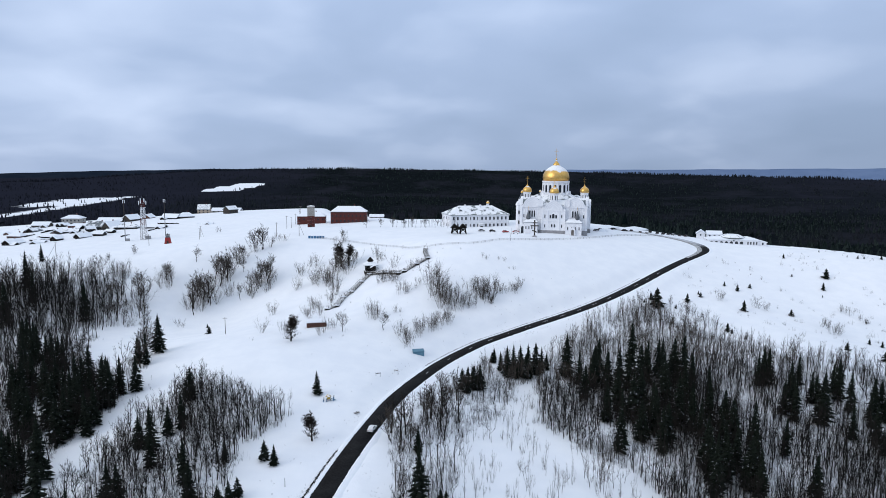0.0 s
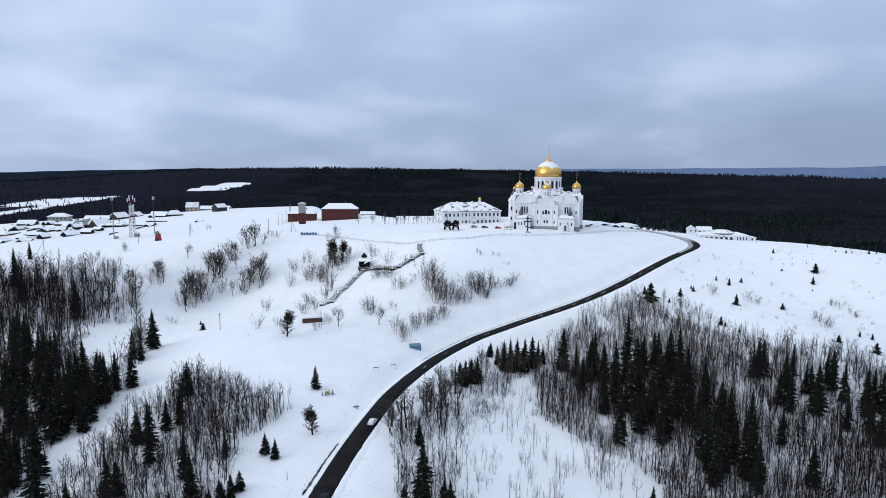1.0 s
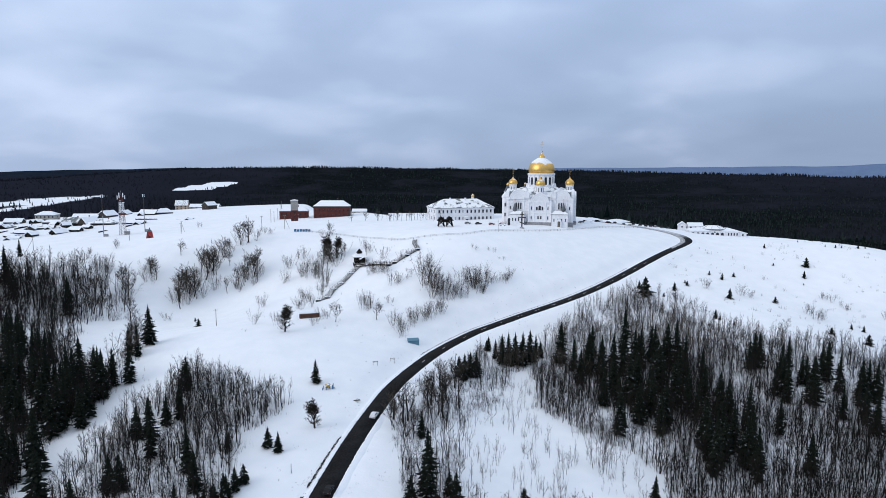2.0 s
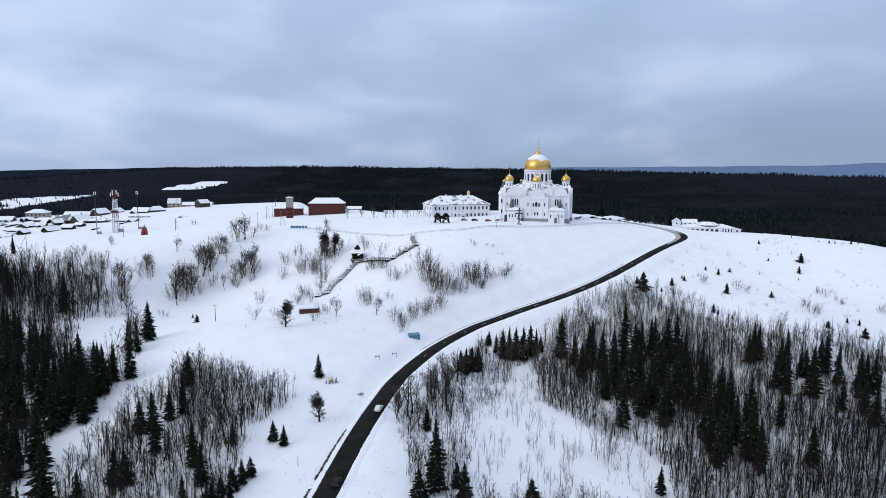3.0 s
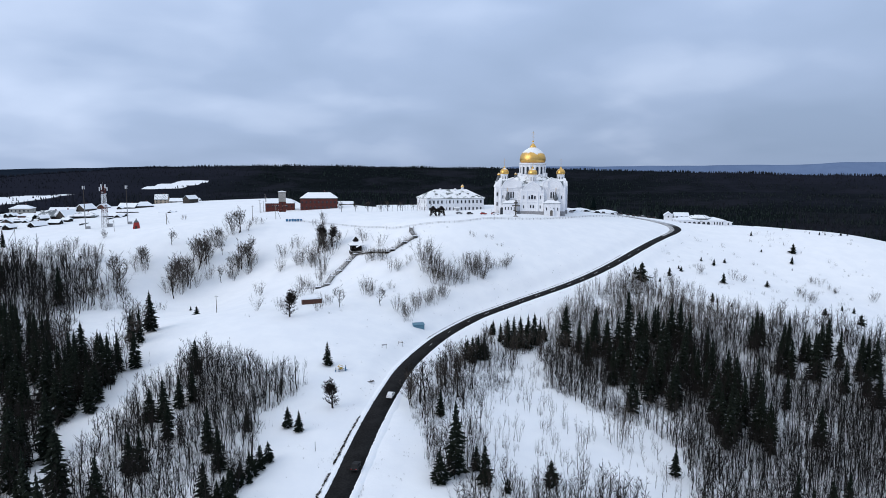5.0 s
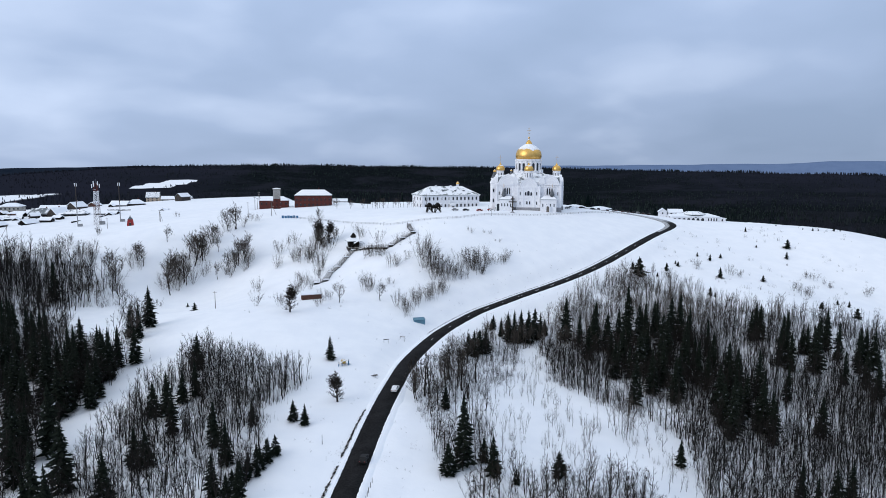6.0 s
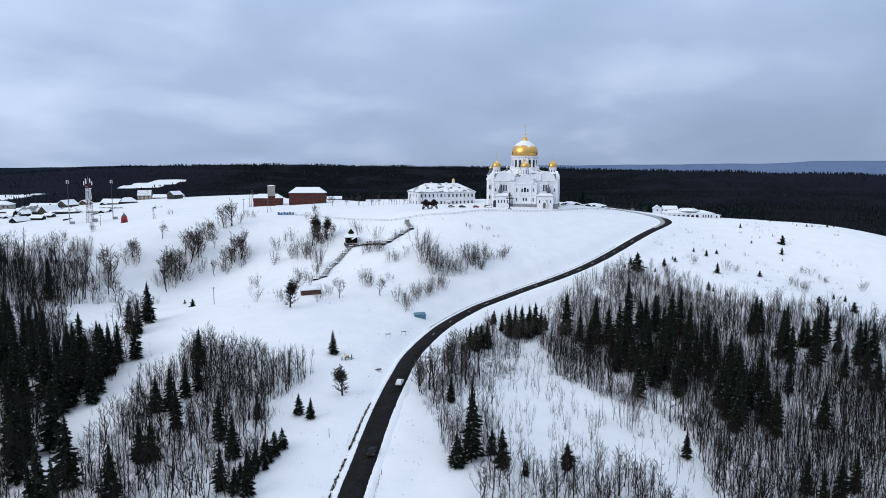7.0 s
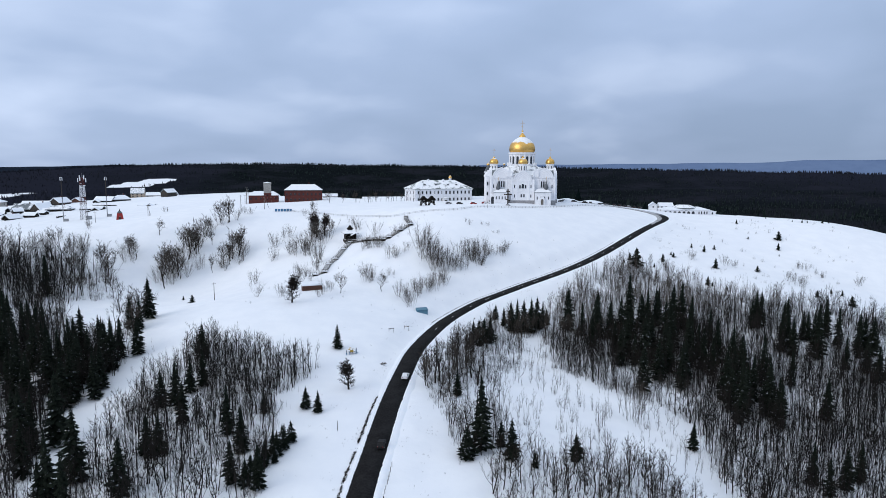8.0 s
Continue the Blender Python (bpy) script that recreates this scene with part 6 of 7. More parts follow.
house("gate_hut", "small gabled hut buried in snow", 197, 482, 7.5, 6, 2.4, 2.4, 68, M_WHITE, M_SNOWCAP, 1, 2, z=-8.3, chimney=False, category="hut")
house("annex_hut", "low white hut with a snow-laden roof", 204.5, 477, 10, 6, 2.4, 2.2, -12, M_WHITE, M_SNOWCAP, 1, 3, z=-8.4, chimney=False, category="hut")


# ---- masts and poles ----
def lattice_mast(x, y, h):
    o = tagged(new("radio_mast"), "red and white lattice radio mast with antennas", "radio mast")
    n = 11
    z = np.linspace(0, h, n + 1)
    half = np.linspace(1.9, 1.0, n + 1)
    corner = lambda i, k: ((-1, 1, 1, -1)[k % 4] * half[i], (-1, -1, 1, 1)[k % 4] * half[i], z[i])
    for i in range(n):
        mat = M_BRICK if i in (4, 5, 9, 10) else (M_FENCE if i < 4 else M_WHITEPAINT)
        f = Form()
        for k in range(4):
            f.beam(corner(i, k), corner(i + 1, k), 0.2)
            f.beam(corner(i, k), corner(i + 1, k + 1), 0.12)
            f.beam(corner(i, k + 1), corner(i + 1, k), 0.12)
            f.beam(corner(i, k), corner(i, k + 1), 0.07)
        part("lattice_bay", f.mesh("lattice_bay", mat), o)
    for a in range(6):
        c, s = math.cos(a * 1.05 + 0.4), math.sin(a * 1.05 + 0.4)
        part("arm", Form().beam((0, 0, h - 1.6 - a % 2), (c * 2.5, s * 2.5, h - 1.6 - a % 2), 0.2).mesh("arm", M_LOG), o)
        part("antenna", Form().block(c * 2.5, s * 2.5, h - 3.4 + a % 3, 0.5, 0.5, 2.8).mesh("antenna", M_WHITEPAINT), o)
    for a, zz in ((0.2, h - 6.0), (2.6, h - 4.8), (-1.6, h - 7.5)):
        c, s = math.cos(a), math.sin(a)
        part("dish", Form().lathe([(0.1, zz), (0.8, zz + 0.1), (0.8, zz + 0.5), (0.1, zz + 0.6)], 12, c * 1.4, s * 1.4).mesh("dish", M_WHITEPAINT), o)
    part("lightning_rod", Form().beam((0, 0, h), (0, 0, h + 3), 0.1).mesh("lightning_rod", M_STEEL), o)
    part("equipment_box", Form().block(2.8, 1.0, -0.5, 3.2, 2.6, 3.0).mesh("equipment_box", M_STEEL), o, "grey steel equipment cabin")
    return place(o, x, y, at(x, y))


lattice_mast(-221.4, 505, 30)


def antenna_pole(x, y, h, label):
    o = tagged(new("antenna_pole"), label, "antenna pole", "antenna poles")
    part("shaft", Form().lathe([(0.34, -1), (0.3, h * 0.4), (0.2, h)], 8).mesh("shaft", M_STEEL), o)
    part("upper_shaft", Form().lathe([(0.31, h * 0.5), (0.26, h * 0.98)], 8).mesh("upper_shaft", M_LOG), o, "dark painted steel shaft")
    for k in range(3):
        a = k * 2.1
        part("antenna", Form().block(math.cos(a) * 0.7, math.sin(a) * 0.7, h - 2.4, 0.32, 0.32, 2.4).mesh("antenna", M_WHITEPAINT), o)
    part("equipment_box", Form().block(1.6, 0.5, -0.5, 2.4, 1.6, 2.4).mesh("equipment_box", M_STEEL), o)
    return place(o, x, y, at(x, y))


antenna_pole(-232.3, 498, 31, "tall thin steel pole with white antennas")
antenna_pole(-209.8, 517, 29, "tall dark steel pole with white antennas")


def utility_pole(x, y, h, lean=0.0):
    if h < 5:
        o = tagged(new("marker_stake"), "thin bare timber stake in the snow", "stake", "stakes")
        part("post", Form().lathe([(0.09, -0.6), (0.06, h)], 6).mesh("post", M_LOG), o)
        return place(o, x, y, at(x, y), 20)
    o = tagged(new("utility_pole"), "weathered wooden utility pole in the snow", "utility pole", "utility poles")
    part("post", Form().lathe([(0.16, -0.6), (0.11, h)], 7).mesh("post", M_WOOD), o)
    part("crossarm", Form().beam((-0.9, 0, h - 0.5), (0.9, 0, h - 0.5), 0.12).mesh("crossarm", M_WOOD), o)
    for k in (-0.7, 0.0, 0.7):
        part("insulator", Form().lathe([(0.05, h - 0.44), (0.08, h - 0.3), (0.03, h - 0.2)], 6, k).mesh("insulator", M_WHITEPAINT), o)
    if lean:
        part("brace", Form().beam((lean, 0.2, -0.4), (0.05, 0, h * 0.85), 0.16).mesh("brace", M_WOOD), o)
    return place(o, x, y, at(x, y), 20)


for x, y, h, ln in ((-90.2, 284.6, 7.4, 0), (-90.5, 365, 10.5, 0), (-86, 424, 9, 3.2), (-99.5, 420, 9.5, 0), (-102, 460, 9, 0), (-112, 520, 9, 0), (-116, 555, 9, 0), (-120, 590, 9, 2.5), (-126, 625, 8, 0), (-240, 420, 8.5, -4.0), (-170, 480, 8.5, 0), (-178, 505, 8.5, 2.0), (-196, 455, 8, 0), (44, 372, 4.2, 0), (49.3, 411, 4.0, 0), (-38, 168, 2.6, 0)):
    utility_pole(x, y, h, ln)


# ---- the red shelter and things on the plateau ----
def red_shelter():
    o = tagged(new("red_shelter"), "tapered red boarded shelter with a small dark cap", "shelter")
    part("wall_shell", Form().lathe([(3.0, -1), (2.8, 0.3), (2.0, 4.2)], 4, turn=0.5).mesh("wall_shell", M_REDPAINT), o)
    part("cap", Form().lathe([(2.1, 4.2), (0.7, 5.6)], 4, turn=0.5).mesh("cap", M_GREYROOF), o)
    part("finial", Form().lathe([(0.3, 5.5), (0.25, 6.3), (0.05, 6.9)], 6).mesh("finial", M_LOG), o)
    part("door", Form().slab([(-0.6, 0), (0.6, 0), (0.5, 2.2), (-0.5, 2.2)], -2.15, -1.7).mesh("door", M_LOG), o)
    return place(o, -173.5, 432, at(-173.5, 432), 15)


red_shelter()
for k in range(6):
    x = -78.5 + k * 1.75
    o = tagged(new("blue_bin"), "blue waste container with snow on its lid", "container", "blue containers in a row")
    part("bin", Form().lathe([(0.75, -0.3), (0.95, 1.3)], 4, turn=0.5).mesh("bin", M_DEEPBLUE), o)
    part("lid", Form().lathe([(0.98, 1.3), (0.9, 1.5), (0.3, 1.65)], 4, turn=0.5).mesh("lid", M_SNOWCAP if k % 2 else M_DEEPBLUE), o)
    place(o, x, 419, at(x, 419))


# ---- timber belfry by the hall ----
def belfry():
    o = tagged(new("timber_belfry"), "black timber belfry with two peaked roofs on splayed posts", "belfry")
    for cx in (-2.8, 2.8):
        for sx in (-1, 1):
            for sy in (-1.4, 1.4):
                part("post", Form().beam((cx + sx * 2.3, sy, -1.5), (cx + sx * 1.3, sy * 0.7, 4.0), 0.42).mesh("post", M_BLACKWOOD), o)
        part("roof", Form().slab([(cx - 2.6, 3.6), (cx, 6.4), (cx + 2.6, 3.6), (cx + 2.2, 3.5), (cx, 5.7), (cx - 2.2, 3.5)], -2.0, 2.0).mesh("roof", M_BLACKWOOD), o)
        part("tie_beam", Form().beam((cx - 1.7, 0, 3.6), (cx + 1.7, 0, 3.6), 0.3).mesh("tie_beam", M_BLACKWOOD), o)
        part("bell", Form().lathe([(0.85, 1.9), (0.75, 2.2), (0.5, 2.9), (0.38, 3.2), (0.1, 3.4)], 14, cx, 0).mesh("bell", M_DARK), o, "dark cast bell")
        for sy in (-1.1, 1.1):
            part("brace", Form().beam((cx - 2.1, sy, 0.2), (cx + 1.2, sy, 3.8), 0.26).mesh("brace", M_BLACKWOOD), o)
            part("brace", Form().beam((cx + 2.1, sy, 0.2), (cx - 1.2, sy, 3.8), 0.26).mesh("brace", M_BLACKWOOD), o)
        part("gable_board", Form().slab([(cx - 2.2, 3.6), (cx + 2.2, 3.6), (cx, 5.9)], -1.8, -1.65).mesh("gable_board", M_BLACKWOOD), o)
    part("roof", Form().slab([(-2.4, 2.6), (0, 4.6), (2.4, 2.6), (2.0, 2.5), (0, 4.0), (-2.0, 2.5)], -1.6, 1.6).mesh("roof", M_BLACKWOOD), o)
    part("gable_board", Form().slab([(-1.8, 2.6), (1.8, 2.6), (0, 4.2)], -1.5, -1.35).mesh("gable_board", M_BLACKWOOD), o)
    for z in (2.6,):
        part("tie_beam", Form().beam((-4.6, 0.6, z), (4.6, 0.6, z), 0.4).mesh("tie_beam", M_BLACKWOOD), o)
    return place(o, 17.0, 434, at(17, 434) + 0.2, 10)


belfry()
o = tagged(new("memorial_cross"), "tall dark timber orthodox cross on a stone base", "cross")
f = Form()
orthodox_cross(f, 0, 0, 0, 10.0, 0.75)
part("cross", f.mesh("cross", M_LOG), o)
part("base", Form().block(0, 0, -1, 3.0, 3.0, 1.3).block(0, 0, 0.3, 2.0, 2.0, 0.5).mesh("base", M_PLINTH), o, "grey stone base")
place(o, 60.7, 392.2, at(60.7, 392.2), -12)


# ---- fence on the brow of the hill ----
FENCE = [(-74, 419), (-49, 408), (-25, 388), (-7, 366), (20, 360), (40, 372), (60.5, 381.5), (83, 395), (104, 410), (128, 431), (160, 455)]
fence = tagged(new("fence"), "low grey timber rail fence along the brow", "fence")
fl = smooth_line(FENCE, 9)
fz = land(fl[:, 0], fl[:, 1])
for i in range(len(fl) - 1):
    a, b = fl[i], fl[i + 1]
    part("post", Form().block(a[0], a[1], fz[i] - 0.4, 0.14, 0.14, 1.5).mesh("post", M_FENCE), fence)
    for h in (0.45, 0.95):
        part("rail", Form().beam((a[0], a[1], fz[i] + h), (b[0], b[1], fz[i + 1] + h), 0.07, 0.12).mesh("rail", M_FENCE), fence)


# ---- the long timber stair and its pavilion ----
STAIR = [(-3.6, 360), (-4.1, 355.5), (-2.4, 346), (-8.0, 342.6), (-14.3, 338.7), (-17.2, 338.3), (-25, 346), (-33.6, 352), (-37.3, 345.1), (-41.2, 333.8), (-44.4, 327.6), (-46.0, 315.0), (-50.0, 312.6)]
stair = tagged(new("timber_stair"), "long snowy timber stairway with rails zigzagging down the bank", "stairway")
for (x0, y0), (x1, y1) in zip(STAIR, STAIR[1:]):
    z0, z1 = at(x0, y0) + 0.6, at(x1, y1) + 0.6
    length = math.hypot(x1 - x0, y1 - y0)
    ux, uy = (x1 - x0) / length, (y1 - y0) / length
    sx, sy = -uy, ux
    steps = max(3, int(length / 0.55))
    flight = part("flight", Form().beam((x0, y0, z0 - 0.35), (x1, y1, z1 - 0.35), 2.0, 0.22).mesh("flight", M_LOG), stair)
    for k in range(steps):
        q = (k + 0.5) / steps
        px, py, pz = x0 + (x1 - x0) * q, y0 + (y1 - y0) * q, z0 + (z1 - z0) * q
        part("tread", Form().beam((px - sx, py - sy, pz), (px + sx, py + sy, pz), 0.46, 0.16).mesh("tread", M_TREAD), flight)
    for s in (-1, 1):
        a, b = (x0 + sx * s, y0 + sy * s), (x1 + sx * s, y1 + sy * s)
        for h in (0.5, 1.05):
            part("rail", Form().beam((*a, z0 + h), (*b, z1 + h), 0.08).mesh("rail", M_WOOD), stair)
        n = max(1, int(length / 2.2))
        for k in range(n + 1):
            q = k / n
            px, py, pz = a[0] + (b[0] - a[0]) * q, a[1] + (b[1] - a[1]) * q, z0 + (z1 - z0) * q
            part("post", Form().block(px, py, pz - 1.4, 0.16, 0.16, 2.5).mesh("post", M_BLACKWOOD), stair)
for (x, y), (x2, y2) in zip(STAIR[2:], STAIR[3:] + STAIR[-1:]):
    for px, py in ((x, y),):
        part("landing", Form().block(px, py, at(px, py) - 0.3, 2.5, 2.5, 0.95).mesh("landing", M_BLACKWOOD), stair)
        part("snow_cover", Form().block(px, py, at(px, py) + 0.66, 2.7, 2.7, 0.3).mesh("snow_cover", M_SNOWCAP), stair, "cushion of snow on the landing")


def pavilion():
    o = tagged(new("log_pavilion"), "dark log pavilion with a tiered snowy roof beside the stairs", "pavilion")
    for k in range(9):
        part("log", Form().lathe([(2.7 + 0.06 * (k % 2), 0.1 + 0.32 * k), (2.7 + 0.06 * (k % 2), 0.38 + 0.32 * k)], 4, turn=0.5).mesh("log", M_BLACKWOOD), o)
    part("floor", Form().block(0, 0, -3.0, 4.6, 4.6, 3.1).mesh("floor", M_LOG), o)
    rf = part("roof", Form().lathe([(3.9, 2.95), (3.9, 3.15), (1.3, 4.6)], 4, turn=0.5).mesh("roof", M_SNOWROOF), o, "snow-patched shingle roof")
    part("lantern", Form().lathe([(1.0, 4.3), (1.0, 5.1)], 6).mesh("lantern", M_BLACKWOOD), rf)
    part("spire", Form().lathe([(1.4, 5.1), (0.8, 5.8), (0.15, 6.9)], 6).mesh("spire", M_BLACKWOOD), rf)
    part("porch", Form().block(1.2, -2.9, -2.0, 2.2, 2.0, 2.2).mesh("porch", M_LOG), o)
    part("porch_roof", Form().slab([(-0.4, 2.2), (1.2, 3.3), (2.8, 2.2), (2.8, 2.4), (1.2, 3.6), (-0.4, 2.4)], -4.4, -2.2).mesh("porch_roof", M_SNOWCAP), o)
    place(o, -33.8, 357.0, at(-33.8, 357) + 0.4, 12)
    o.scale = (1.4, 1.4, 1.1)
    return o


pavilion()


def lean_shed():
    o = tagged(new("wooden_shed"), "low brown boarded shed at the foot of the stairs", "shed")
    for k in range(9):
        part("board", Form().box(-4.2 + k * 0.93, -1.4, -0.8, -3.3 + k * 0.93, -1.28, 2.0).mesh("board", M_BROWN), o)
    part("back_wall", Form().box(-4.2, 1.1, -0.8, 4.2, 1.22, 2.4).mesh("back_wall", M_BROWN), o)
    part("roof", Form().slab([(-1.7, 2.0), (1.5, 2.5), (1.5, 3.0), (0.2, 3.5), (-1.2, 2.8), (-1.7, 2.3)], -4.4, 4.4, lambda a, b, c_: (b, a, c_)).mesh("roof", M_SNOWCAP), o, "plank roof under thick snow")
    for x in (-4.2, 4.1):
        part("side_wall", Form().box(x, -1.27, -0.8, x + 0.1, 1.1, 2.0).mesh("side_wall", M_BROWN), o)
    o.matrix_world = Matrix.Translation((-50.2, 284.0, at(-50.2, 284.0))) @ Matrix.Rotation(radians(14), 4, "Z") @ Matrix.Scale(1.0, 4)
    return o


lean_shed()


# ---- along the lower road ----
o = tagged(new("blue_shelter"), "pale blue sheet metal shelter half sunk in snow", "shelter")
part("back_wall", Form().box(-2.3, 0.8, -0.8, 2.3, 0.95, 2.2).mesh("back_wall", M_BLUE), o)
part("front_wall", Form().box(-2.3, -0.9, -0.8, 2.3, -0.78, 1.6).mesh("front_wall", M_BLUE), o)
for x in (-2.3, 2.2):
    part("side_wall", Form().box(x, -0.78, -0.8, x + 0.1, 0.8, 1.8).mesh("side_wall", M_BLUE), o)
part("roof", Form().slab([(-1.1, 1.6), (1.2, 2.2), (1.2, 2.3), (-1.1, 1.7)], -2.4, 2.4, lambda a, b, c_: (b, a, c_)).mesh("roof", M_BLUE), o)
place(o, -5.3, 267.8, at(-5.3, 267.8) - 0.75, 12)

pile = tagged(new("brush_pile"), "low heap of branches under snow by the road", "brush pile")
for k in range(9):
    r = np.random.default_rng(500 + k)
    part("branch", Form().beam((r.uniform(-1.4, 0), r.uniform(-0.6, 0.6), 0.05), (r.uniform(0.3, 1.8), r.uniform(-0.6, 0.6), r.uniform(0.3, 0.7)), 0.12).mesh("branch", M_LOG), pile)
place(pile, -24.5, 211, at(-24.5, 211), -15)

o = tagged(new("play_frame"), "small playground frame in yellow, blue and grey", "playground")
for k, (x, y, h) in enumerate(((-2.2, 0.6, 1.8), (-1.2, -0.7, 1.6), (0.9, 0.7, 1.8), (1.9, -0.6, 2.0), (2.6, 0.5, 2.2), (-2.8, -0.4, 1.2))):
    part("post", Form().block(x, y, -0.3, 0.28, 0.28, h + 0.3).mesh("post", M_DEEPBLUE if k % 2 else M_STEEL), o)
part("platform", Form().box(-1.3, -0.8, 0.9, 1.0, 0.8, 1.1).mesh("platform", M_BROWN), o)
part("panel", Form().box(-1.1, -0.9, 1.1, 0.5, -0.8, 2.1).mesh("panel", M_YELLOW), o, "yellow painted panel")
part("roof", Form().slab([(-1.5, 2.1), (-0.2, 2.9), (1.1, 2.1), (1.1, 2.2), (-0.2, 3.0), (-1.5, 2.2)], -0.9, 0.9).mesh("roof", M_YELLOW), o)
part("slide", Form().beam((1.0, 0, 1.0), (3.2, -0.2, 0.1), 0.7, 0.1).mesh("slide", M_BLUE), o)
o.matrix_world = Matrix.Translation((-34.1, 216.5, at(-34.1, 216.5))) @ Matrix.Rotation(radians(25), 4, "Z") @ Matrix.Scale(0.72, 4)


def sign_board(x, y, rz):
    o = tagged(new("sign_board"), "small grey board sign on two posts by the road", "sign", "roadside signs")
    for k in (-0.8, 0.8):
        part("post", Form().block(k, 0, -0.4, 0.1, 0.1, 2.0).mesh("post", M_WOOD), o)
    bd = part("board", Form().box(-1.0, -0.06, 1.0, 1.0, 0.0, 1.5).mesh("board", M_WHITEPAINT), o)
    for k in range(4):
        part("bar", Form().box(-0.9 + k * 0.5, -0.075, 1.1, -0.55 + k * 0.5, -0.058, 1.4).mesh("bar", M_LOG), bd, "dark unreadable marking")
    return place(o, x, y, at(x, y), rz)


sign_board(-19.6, 240.5, 10)
sign_board(-13.3, 247.5, -20)


# ---- brushwood and dirt lumps where the plough left them ----
rng = np.random.default_rng(77)


def lump(seed):
    r = np.random.default_rng(seed)
    v, f = jag_cone(seed)
    return v * np.array([2.2, 2.2, 0.5]) + r.normal(0, 0.05, v.shape), f


d_, side_ = along(fine_road)
sel = np.where((fine_road[:, 1] > 95) & (fine_road[:, 1] < 186))[0]
far_sel = np.where((fine_road[:, 1] > 250) & (fine_road[:, 1] < 330))[0]
k = np.concatenate([rng.choice(sel, 620), rng.choice(far_sel, 260)])
k = k[patchy(fine_road[k], 9, 79) > 0.36]
n_l = len(k)
off = -(ROAD_W / 2 + rng.normal(1.75, 0.16, n_l))
q = fine_road[k] + side_[k] * off[:, None] + d_[k] * rng.uniform(-2, 2, n_l)[:, None]
dirt = stand("dirt_lumps", [lump(s) for s in range(4)], q, rng.uniform(0.25, 0.62, n_l) * np.where(fine_road[k][:, 1] > 200, 0.55, 1.0), 78, M_BLACKWOOD, "dark earth and ice lumps on the ploughed road edge", "dirt", -0.02, fine_z[k])

guard = tagged(new("roadside_fence"), "low broken snow fence beside the road", "fence")
for k in range(22):
    j = int(np.argmin(np.abs(fine_road[:, 1] - (118 + k * 1.6))))
    x, y = fine_road[j] + side_[j] * (ROAD_W / 2 + 2.3)
    part("post", Form().block(x, y, at(x, y) - 0.3, 0.12, 0.12, 1.3).mesh("post", M_LOG), guard)
    x2, y2 = fine_road[j + 1] + side_[j + 1] * (ROAD_W / 2 + 2.3)
    part("rail", Form().beam((x, y, at(x, y) + 0.85), (x2, y2, at(x2, y2) + 0.85), 0.08).mesh("rail", M_LOG), guard)


# dry grass and weed stalks through the snow beside the road
k = rng.choice(np.where((fine_road[:, 1] > 110) & (fine_road[:, 1] < 330))[0], 900)
off = rng.choice([-1, 1], 900) * (ROAD_W / 2 + 2.6 + rng.exponential(5.5, 900))
q = fine_road[k] + side_[k] * off[:, None] + d_[k] * rng.uniform(-3, 3, 900)[:, None]
q = q[patchy(q, 14, 81) > 0.5]
stand("dry_grass", SHRUB, q, rng.uniform(0.06, 0.22, len(q)), 82, M_LOG, "dry grass and weed stalks through the snow", "grass", 0.02)
q = scatter([(-85, 265), (-60, 330), (-20, 385), (25, 345), (60, 335), (30, 300), (0, 275), (-30, 255)], 6.5, 83)
q = q[patchy(q, 30, 84) > 0.55]
stand("dry_grass", SHRUB, q, rng.uniform(0.12, 0.45, len(q)), 85, M_LOG, "dry weeds and low twigs on the snowy bank", "grass", 0.02)
q = scatter([(100, 330), (130, 360), (170, 400), (260, 420), (280, 380), (230, 300), (200, 260), (150, 275), (125, 310)], 7.0, 86)
q = q[patchy(q, 34, 87) > 0.5]
stand("dry_grass", SHRUB, q, rng.uniform(0.2, 0.85, len(q)), 88, M_TWIG, "dry weeds and low twigs on the open slope", "grass", 0.02)


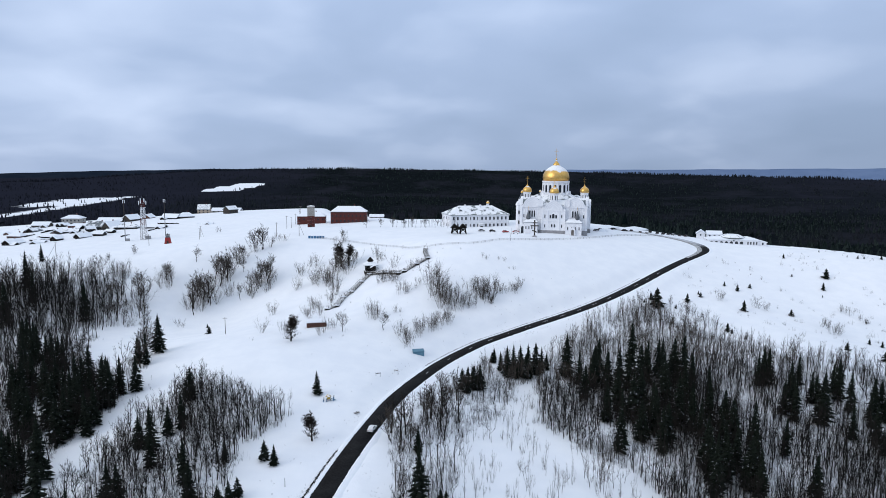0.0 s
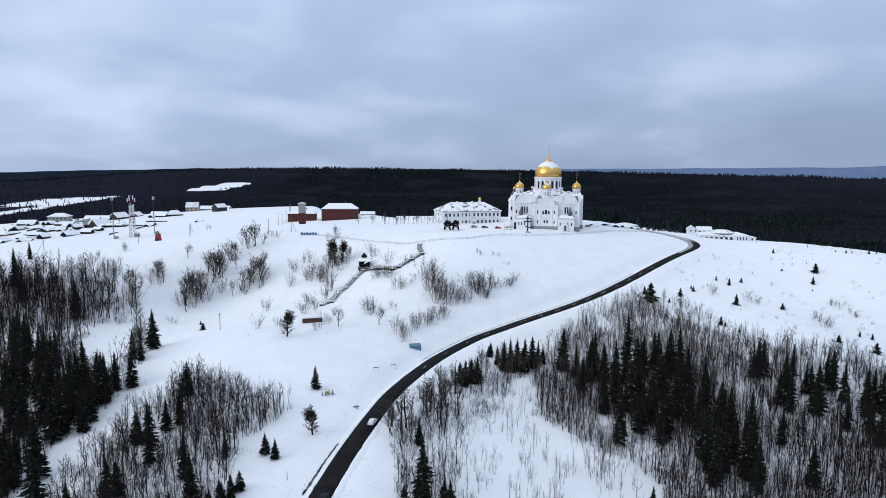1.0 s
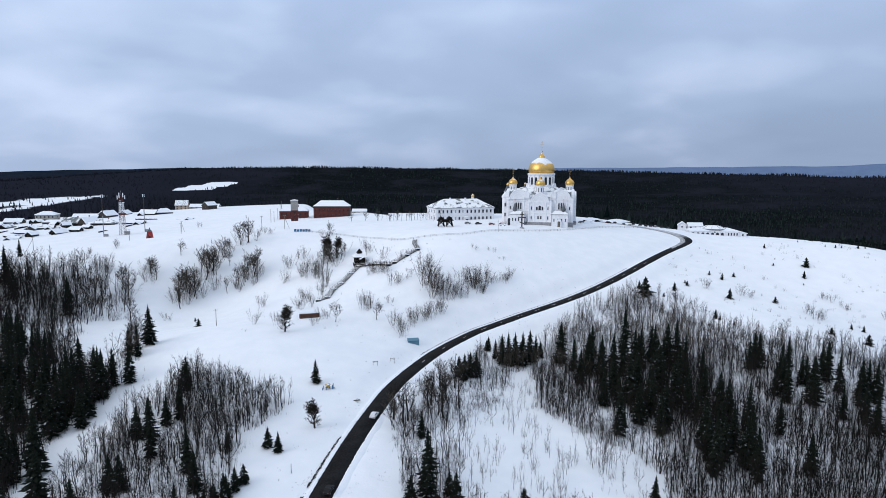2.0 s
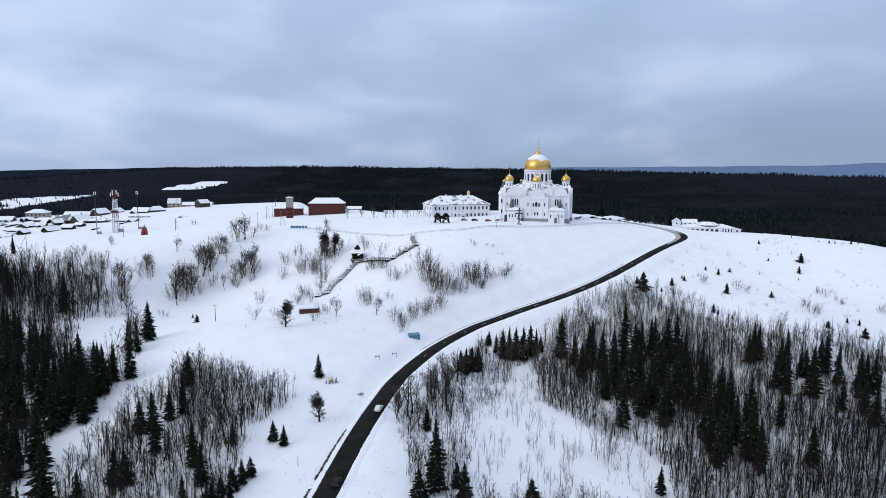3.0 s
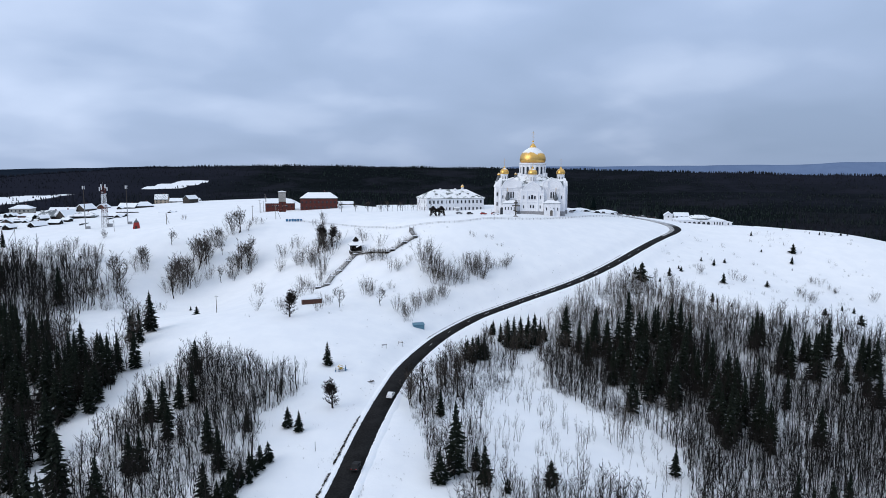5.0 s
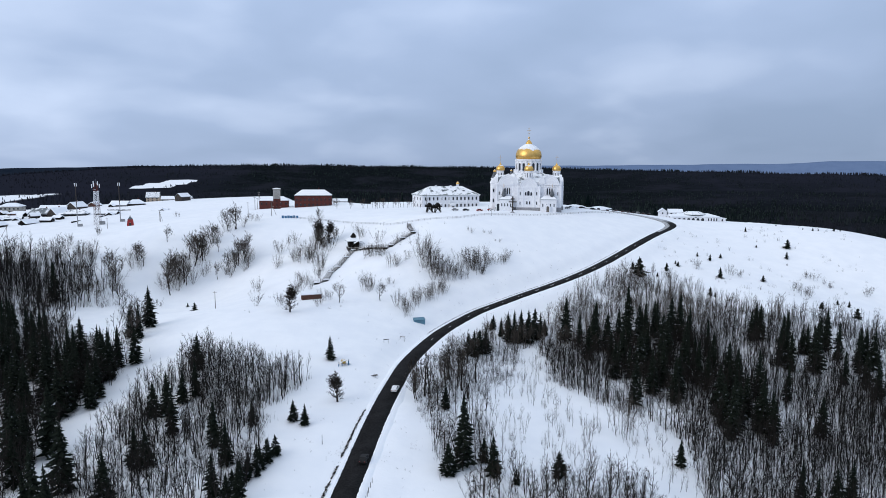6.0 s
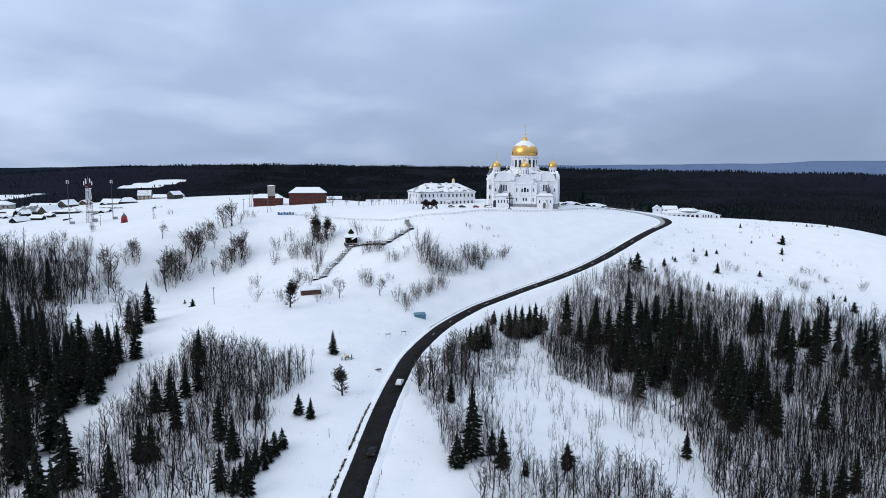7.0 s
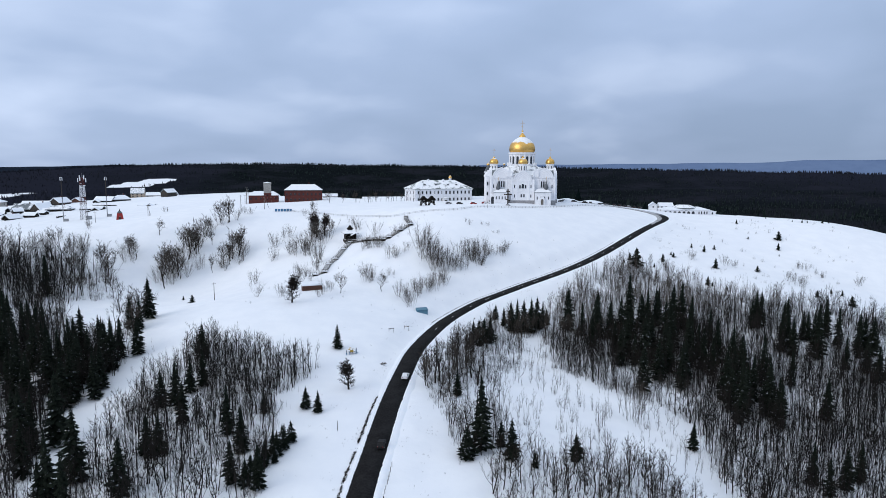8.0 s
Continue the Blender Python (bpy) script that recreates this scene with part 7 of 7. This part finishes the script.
# ---- cars ----
def car(x, y, rz, z, paint, label, lift=0.0, van=False, group=""):
    o = tagged(new("car"), label, "car", group)
    L, Wd = (4.3, 1.75) if not van else (4.8, 1.9)
    low = [(-L / 2, 0.35), (L / 2, 0.35), (L / 2, 0.75), (L / 2 - 0.15, 0.9), (0.9, 1.0), (-L / 2 + 0.5, 1.0), (-L / 2, 0.85)]
    top = [(0.95, 1.0), (0.35, 1.48), (-1.1, 1.5), (-1.75, 1.0)] if not van else [(1.5, 1.0), (1.0, 1.9), (-2.1, 1.95), (-2.3, 1.0)]
    flat_ = lambda a, b, c_: (a, b, c_)
    body = part("body", Form().slab(low, -Wd / 2, Wd / 2, flat_).mesh("body", paint), o)
    part("roof", Form().slab([(p * 0.98, h + 0.02) if h > 1.2 else (p, h) for p, h in top], -Wd / 2 + 0.12, Wd / 2 - 0.12, flat_).mesh("roof", paint), body)
    g = [(p * 0.99 + (0.02 if p > 0 else -0.02), min(h, 1.42 if not van else 1.75)) for p, h in top]
    part("glazing", Form().slab(g, -Wd / 2 + 0.1, Wd / 2 - 0.1, flat_).mesh("glazing", M_GLASS), body)
    for wx in (-L / 2 + 0.8, L / 2 - 0.85):
        for wy in (-Wd / 2 + 0.08, Wd / 2 - 0.08):
            wh = part("wheel", Form().lathe([(0.3, -0.11), (0.33, -0.08), (0.33, 0.08), (0.3, 0.11)], 12).mesh("wheel", M_DARK), o)
            wh.matrix_local = Matrix.Translation((wx, wy, 0.33)) @ Matrix.Rotation(radians(90), 4, "X")
            rim = part("rim", Form().lathe([(0.17, -0.12), (0.19, -0.125), (0.19, 0.125), (0.17, 0.12)], 8).mesh("rim", M_STEEL), wh)
    for wy in (-0.6, 0.6):
        part("headlight", Form().box(L / 2 - 0.04, wy - 0.18, 0.62, L / 2 + 0.02, wy + 0.18, 0.78).mesh("headlight", M_WHITEPAINT), body)
        part("tail_light", Form().box(-L / 2 - 0.02, wy - 0.16, 0.66, -L / 2 + 0.03, wy + 0.16, 0.82).mesh("tail_light", M_REDPAINT), body)
    return place(o, x, y, z, rz)


def on_road(y, lane):
    j = int(np.argmin(np.abs(fine_road[:250, 1] - y)))
    p = fine_road[j] + side_[j] * lane
    return p[0], p[1], math.degrees(math.atan2(d_[j][1], d_[j][0])), fine_z[j] + 0.19


x, y, rz, z = on_road(200, 1.35)
car(x, y, rz, z, M_WHITEPAINT, "white saloon car driving up the wet road")
x, y, rz, z = on_road(160, 1.35)
car(x, y, rz, z, M_DARK, "black car driving up the wet road")
PAINTS = (("dark parked car powdered with snow", M_DARK), ("grey parked car with snow on its roof", M_STEEL), ("red parked car by the building", M_REDPAINT), ("white parked car half covered in snow", M_SNOWCAP))
PARKED = [(113.4, 450, 20, 0), (108.3, 441.6, 30, 1), (127.4, 470, 24, 0), (134, 465.4, 30, 0), (140.8, 472, 60, 0), (145.9, 467.7, 60, 0), (149.5, 465.5, 64, 1), (156, 477, 60, 0), (160.5, 475, 60, 0), (164.5, 474.5, 58, 0), (170, 478, 40, 0), (174, 480, 42, 1), (178, 479, 60, 0), (183, 480, 50, 0), (33, 447, 10, 1), (40, 444, 8, 0), (54, 428, -20, 2), (48, 436, 12, 2), (52, 410, -30, 3)]
for x, y, rz, k in PARKED:
    y -= 6 if x > 100 else 0
    car(x, y, rz, at(x, y) + 0.05, PAINTS[k][1], PAINTS[k][0], group="parked cars")

# snow heaps ploughed up beside the cathedral
for x, y, w, h in ((112, 436, 7, 2.6), (116, 440, 5, 1.8), (58, 405, 8, 1.2), (126, 478, 22, 2.0), (150, 492, 26, 2.4)):
    r = np.random.default_rng(int(x))
    rings = [(w * k * 0.5, h * (1 - k**2) - 0.6) for k in (1.0, 0.85, 0.65, 0.4, 0.15, 0.01)]
    hp = Form().lathe(rings, 14)
    hp.v = [(a + r.normal(0, 0.25), b * 0.55 + r.normal(0, 0.2), c_ + r.normal(0, 0.12)) for a, b, c_ in hp.v]
    o = tagged(new("snow_heap", hp.mesh("snow_heap", M_SNOWCAP, True)), "rough heap of ploughed snow", "snow heap")
    place(o, x, y, at(x, y), 20)

# slender planted trees before the hall and the store
for i in range(26):
    r = np.random.default_rng(900 + i)
    x, y = -34 + i * 2.0 + r.uniform(-1.5, 1.5), 474 + r.uniform(-14, 12) - 0.25 * i
    if i % 4 == 0:
        grow("bare_tree", ROUND, x - 12, y + 6, r.uniform(0.5, 0.85), i, "dark leafless tree at the edge of the plateau", "tree", "young trees before the hall", wide=1.2)
    if 2 < i:
        tr, cr = winter_tree(950 + i, 5, 1.0, 12, 5, 0, 0.3, 1.4, 1, 0.015, 0.011, 0.02)
        grow("bare_sapling", [(tri_mesh("sapling_trunk", tr, M_BARK), tri_mesh("sapling_crown", cr, M_BARK))], x, y, r.uniform(1.1, 2.1), i, "thin leafless young tree in a row", "tree", "young trees before the hall")
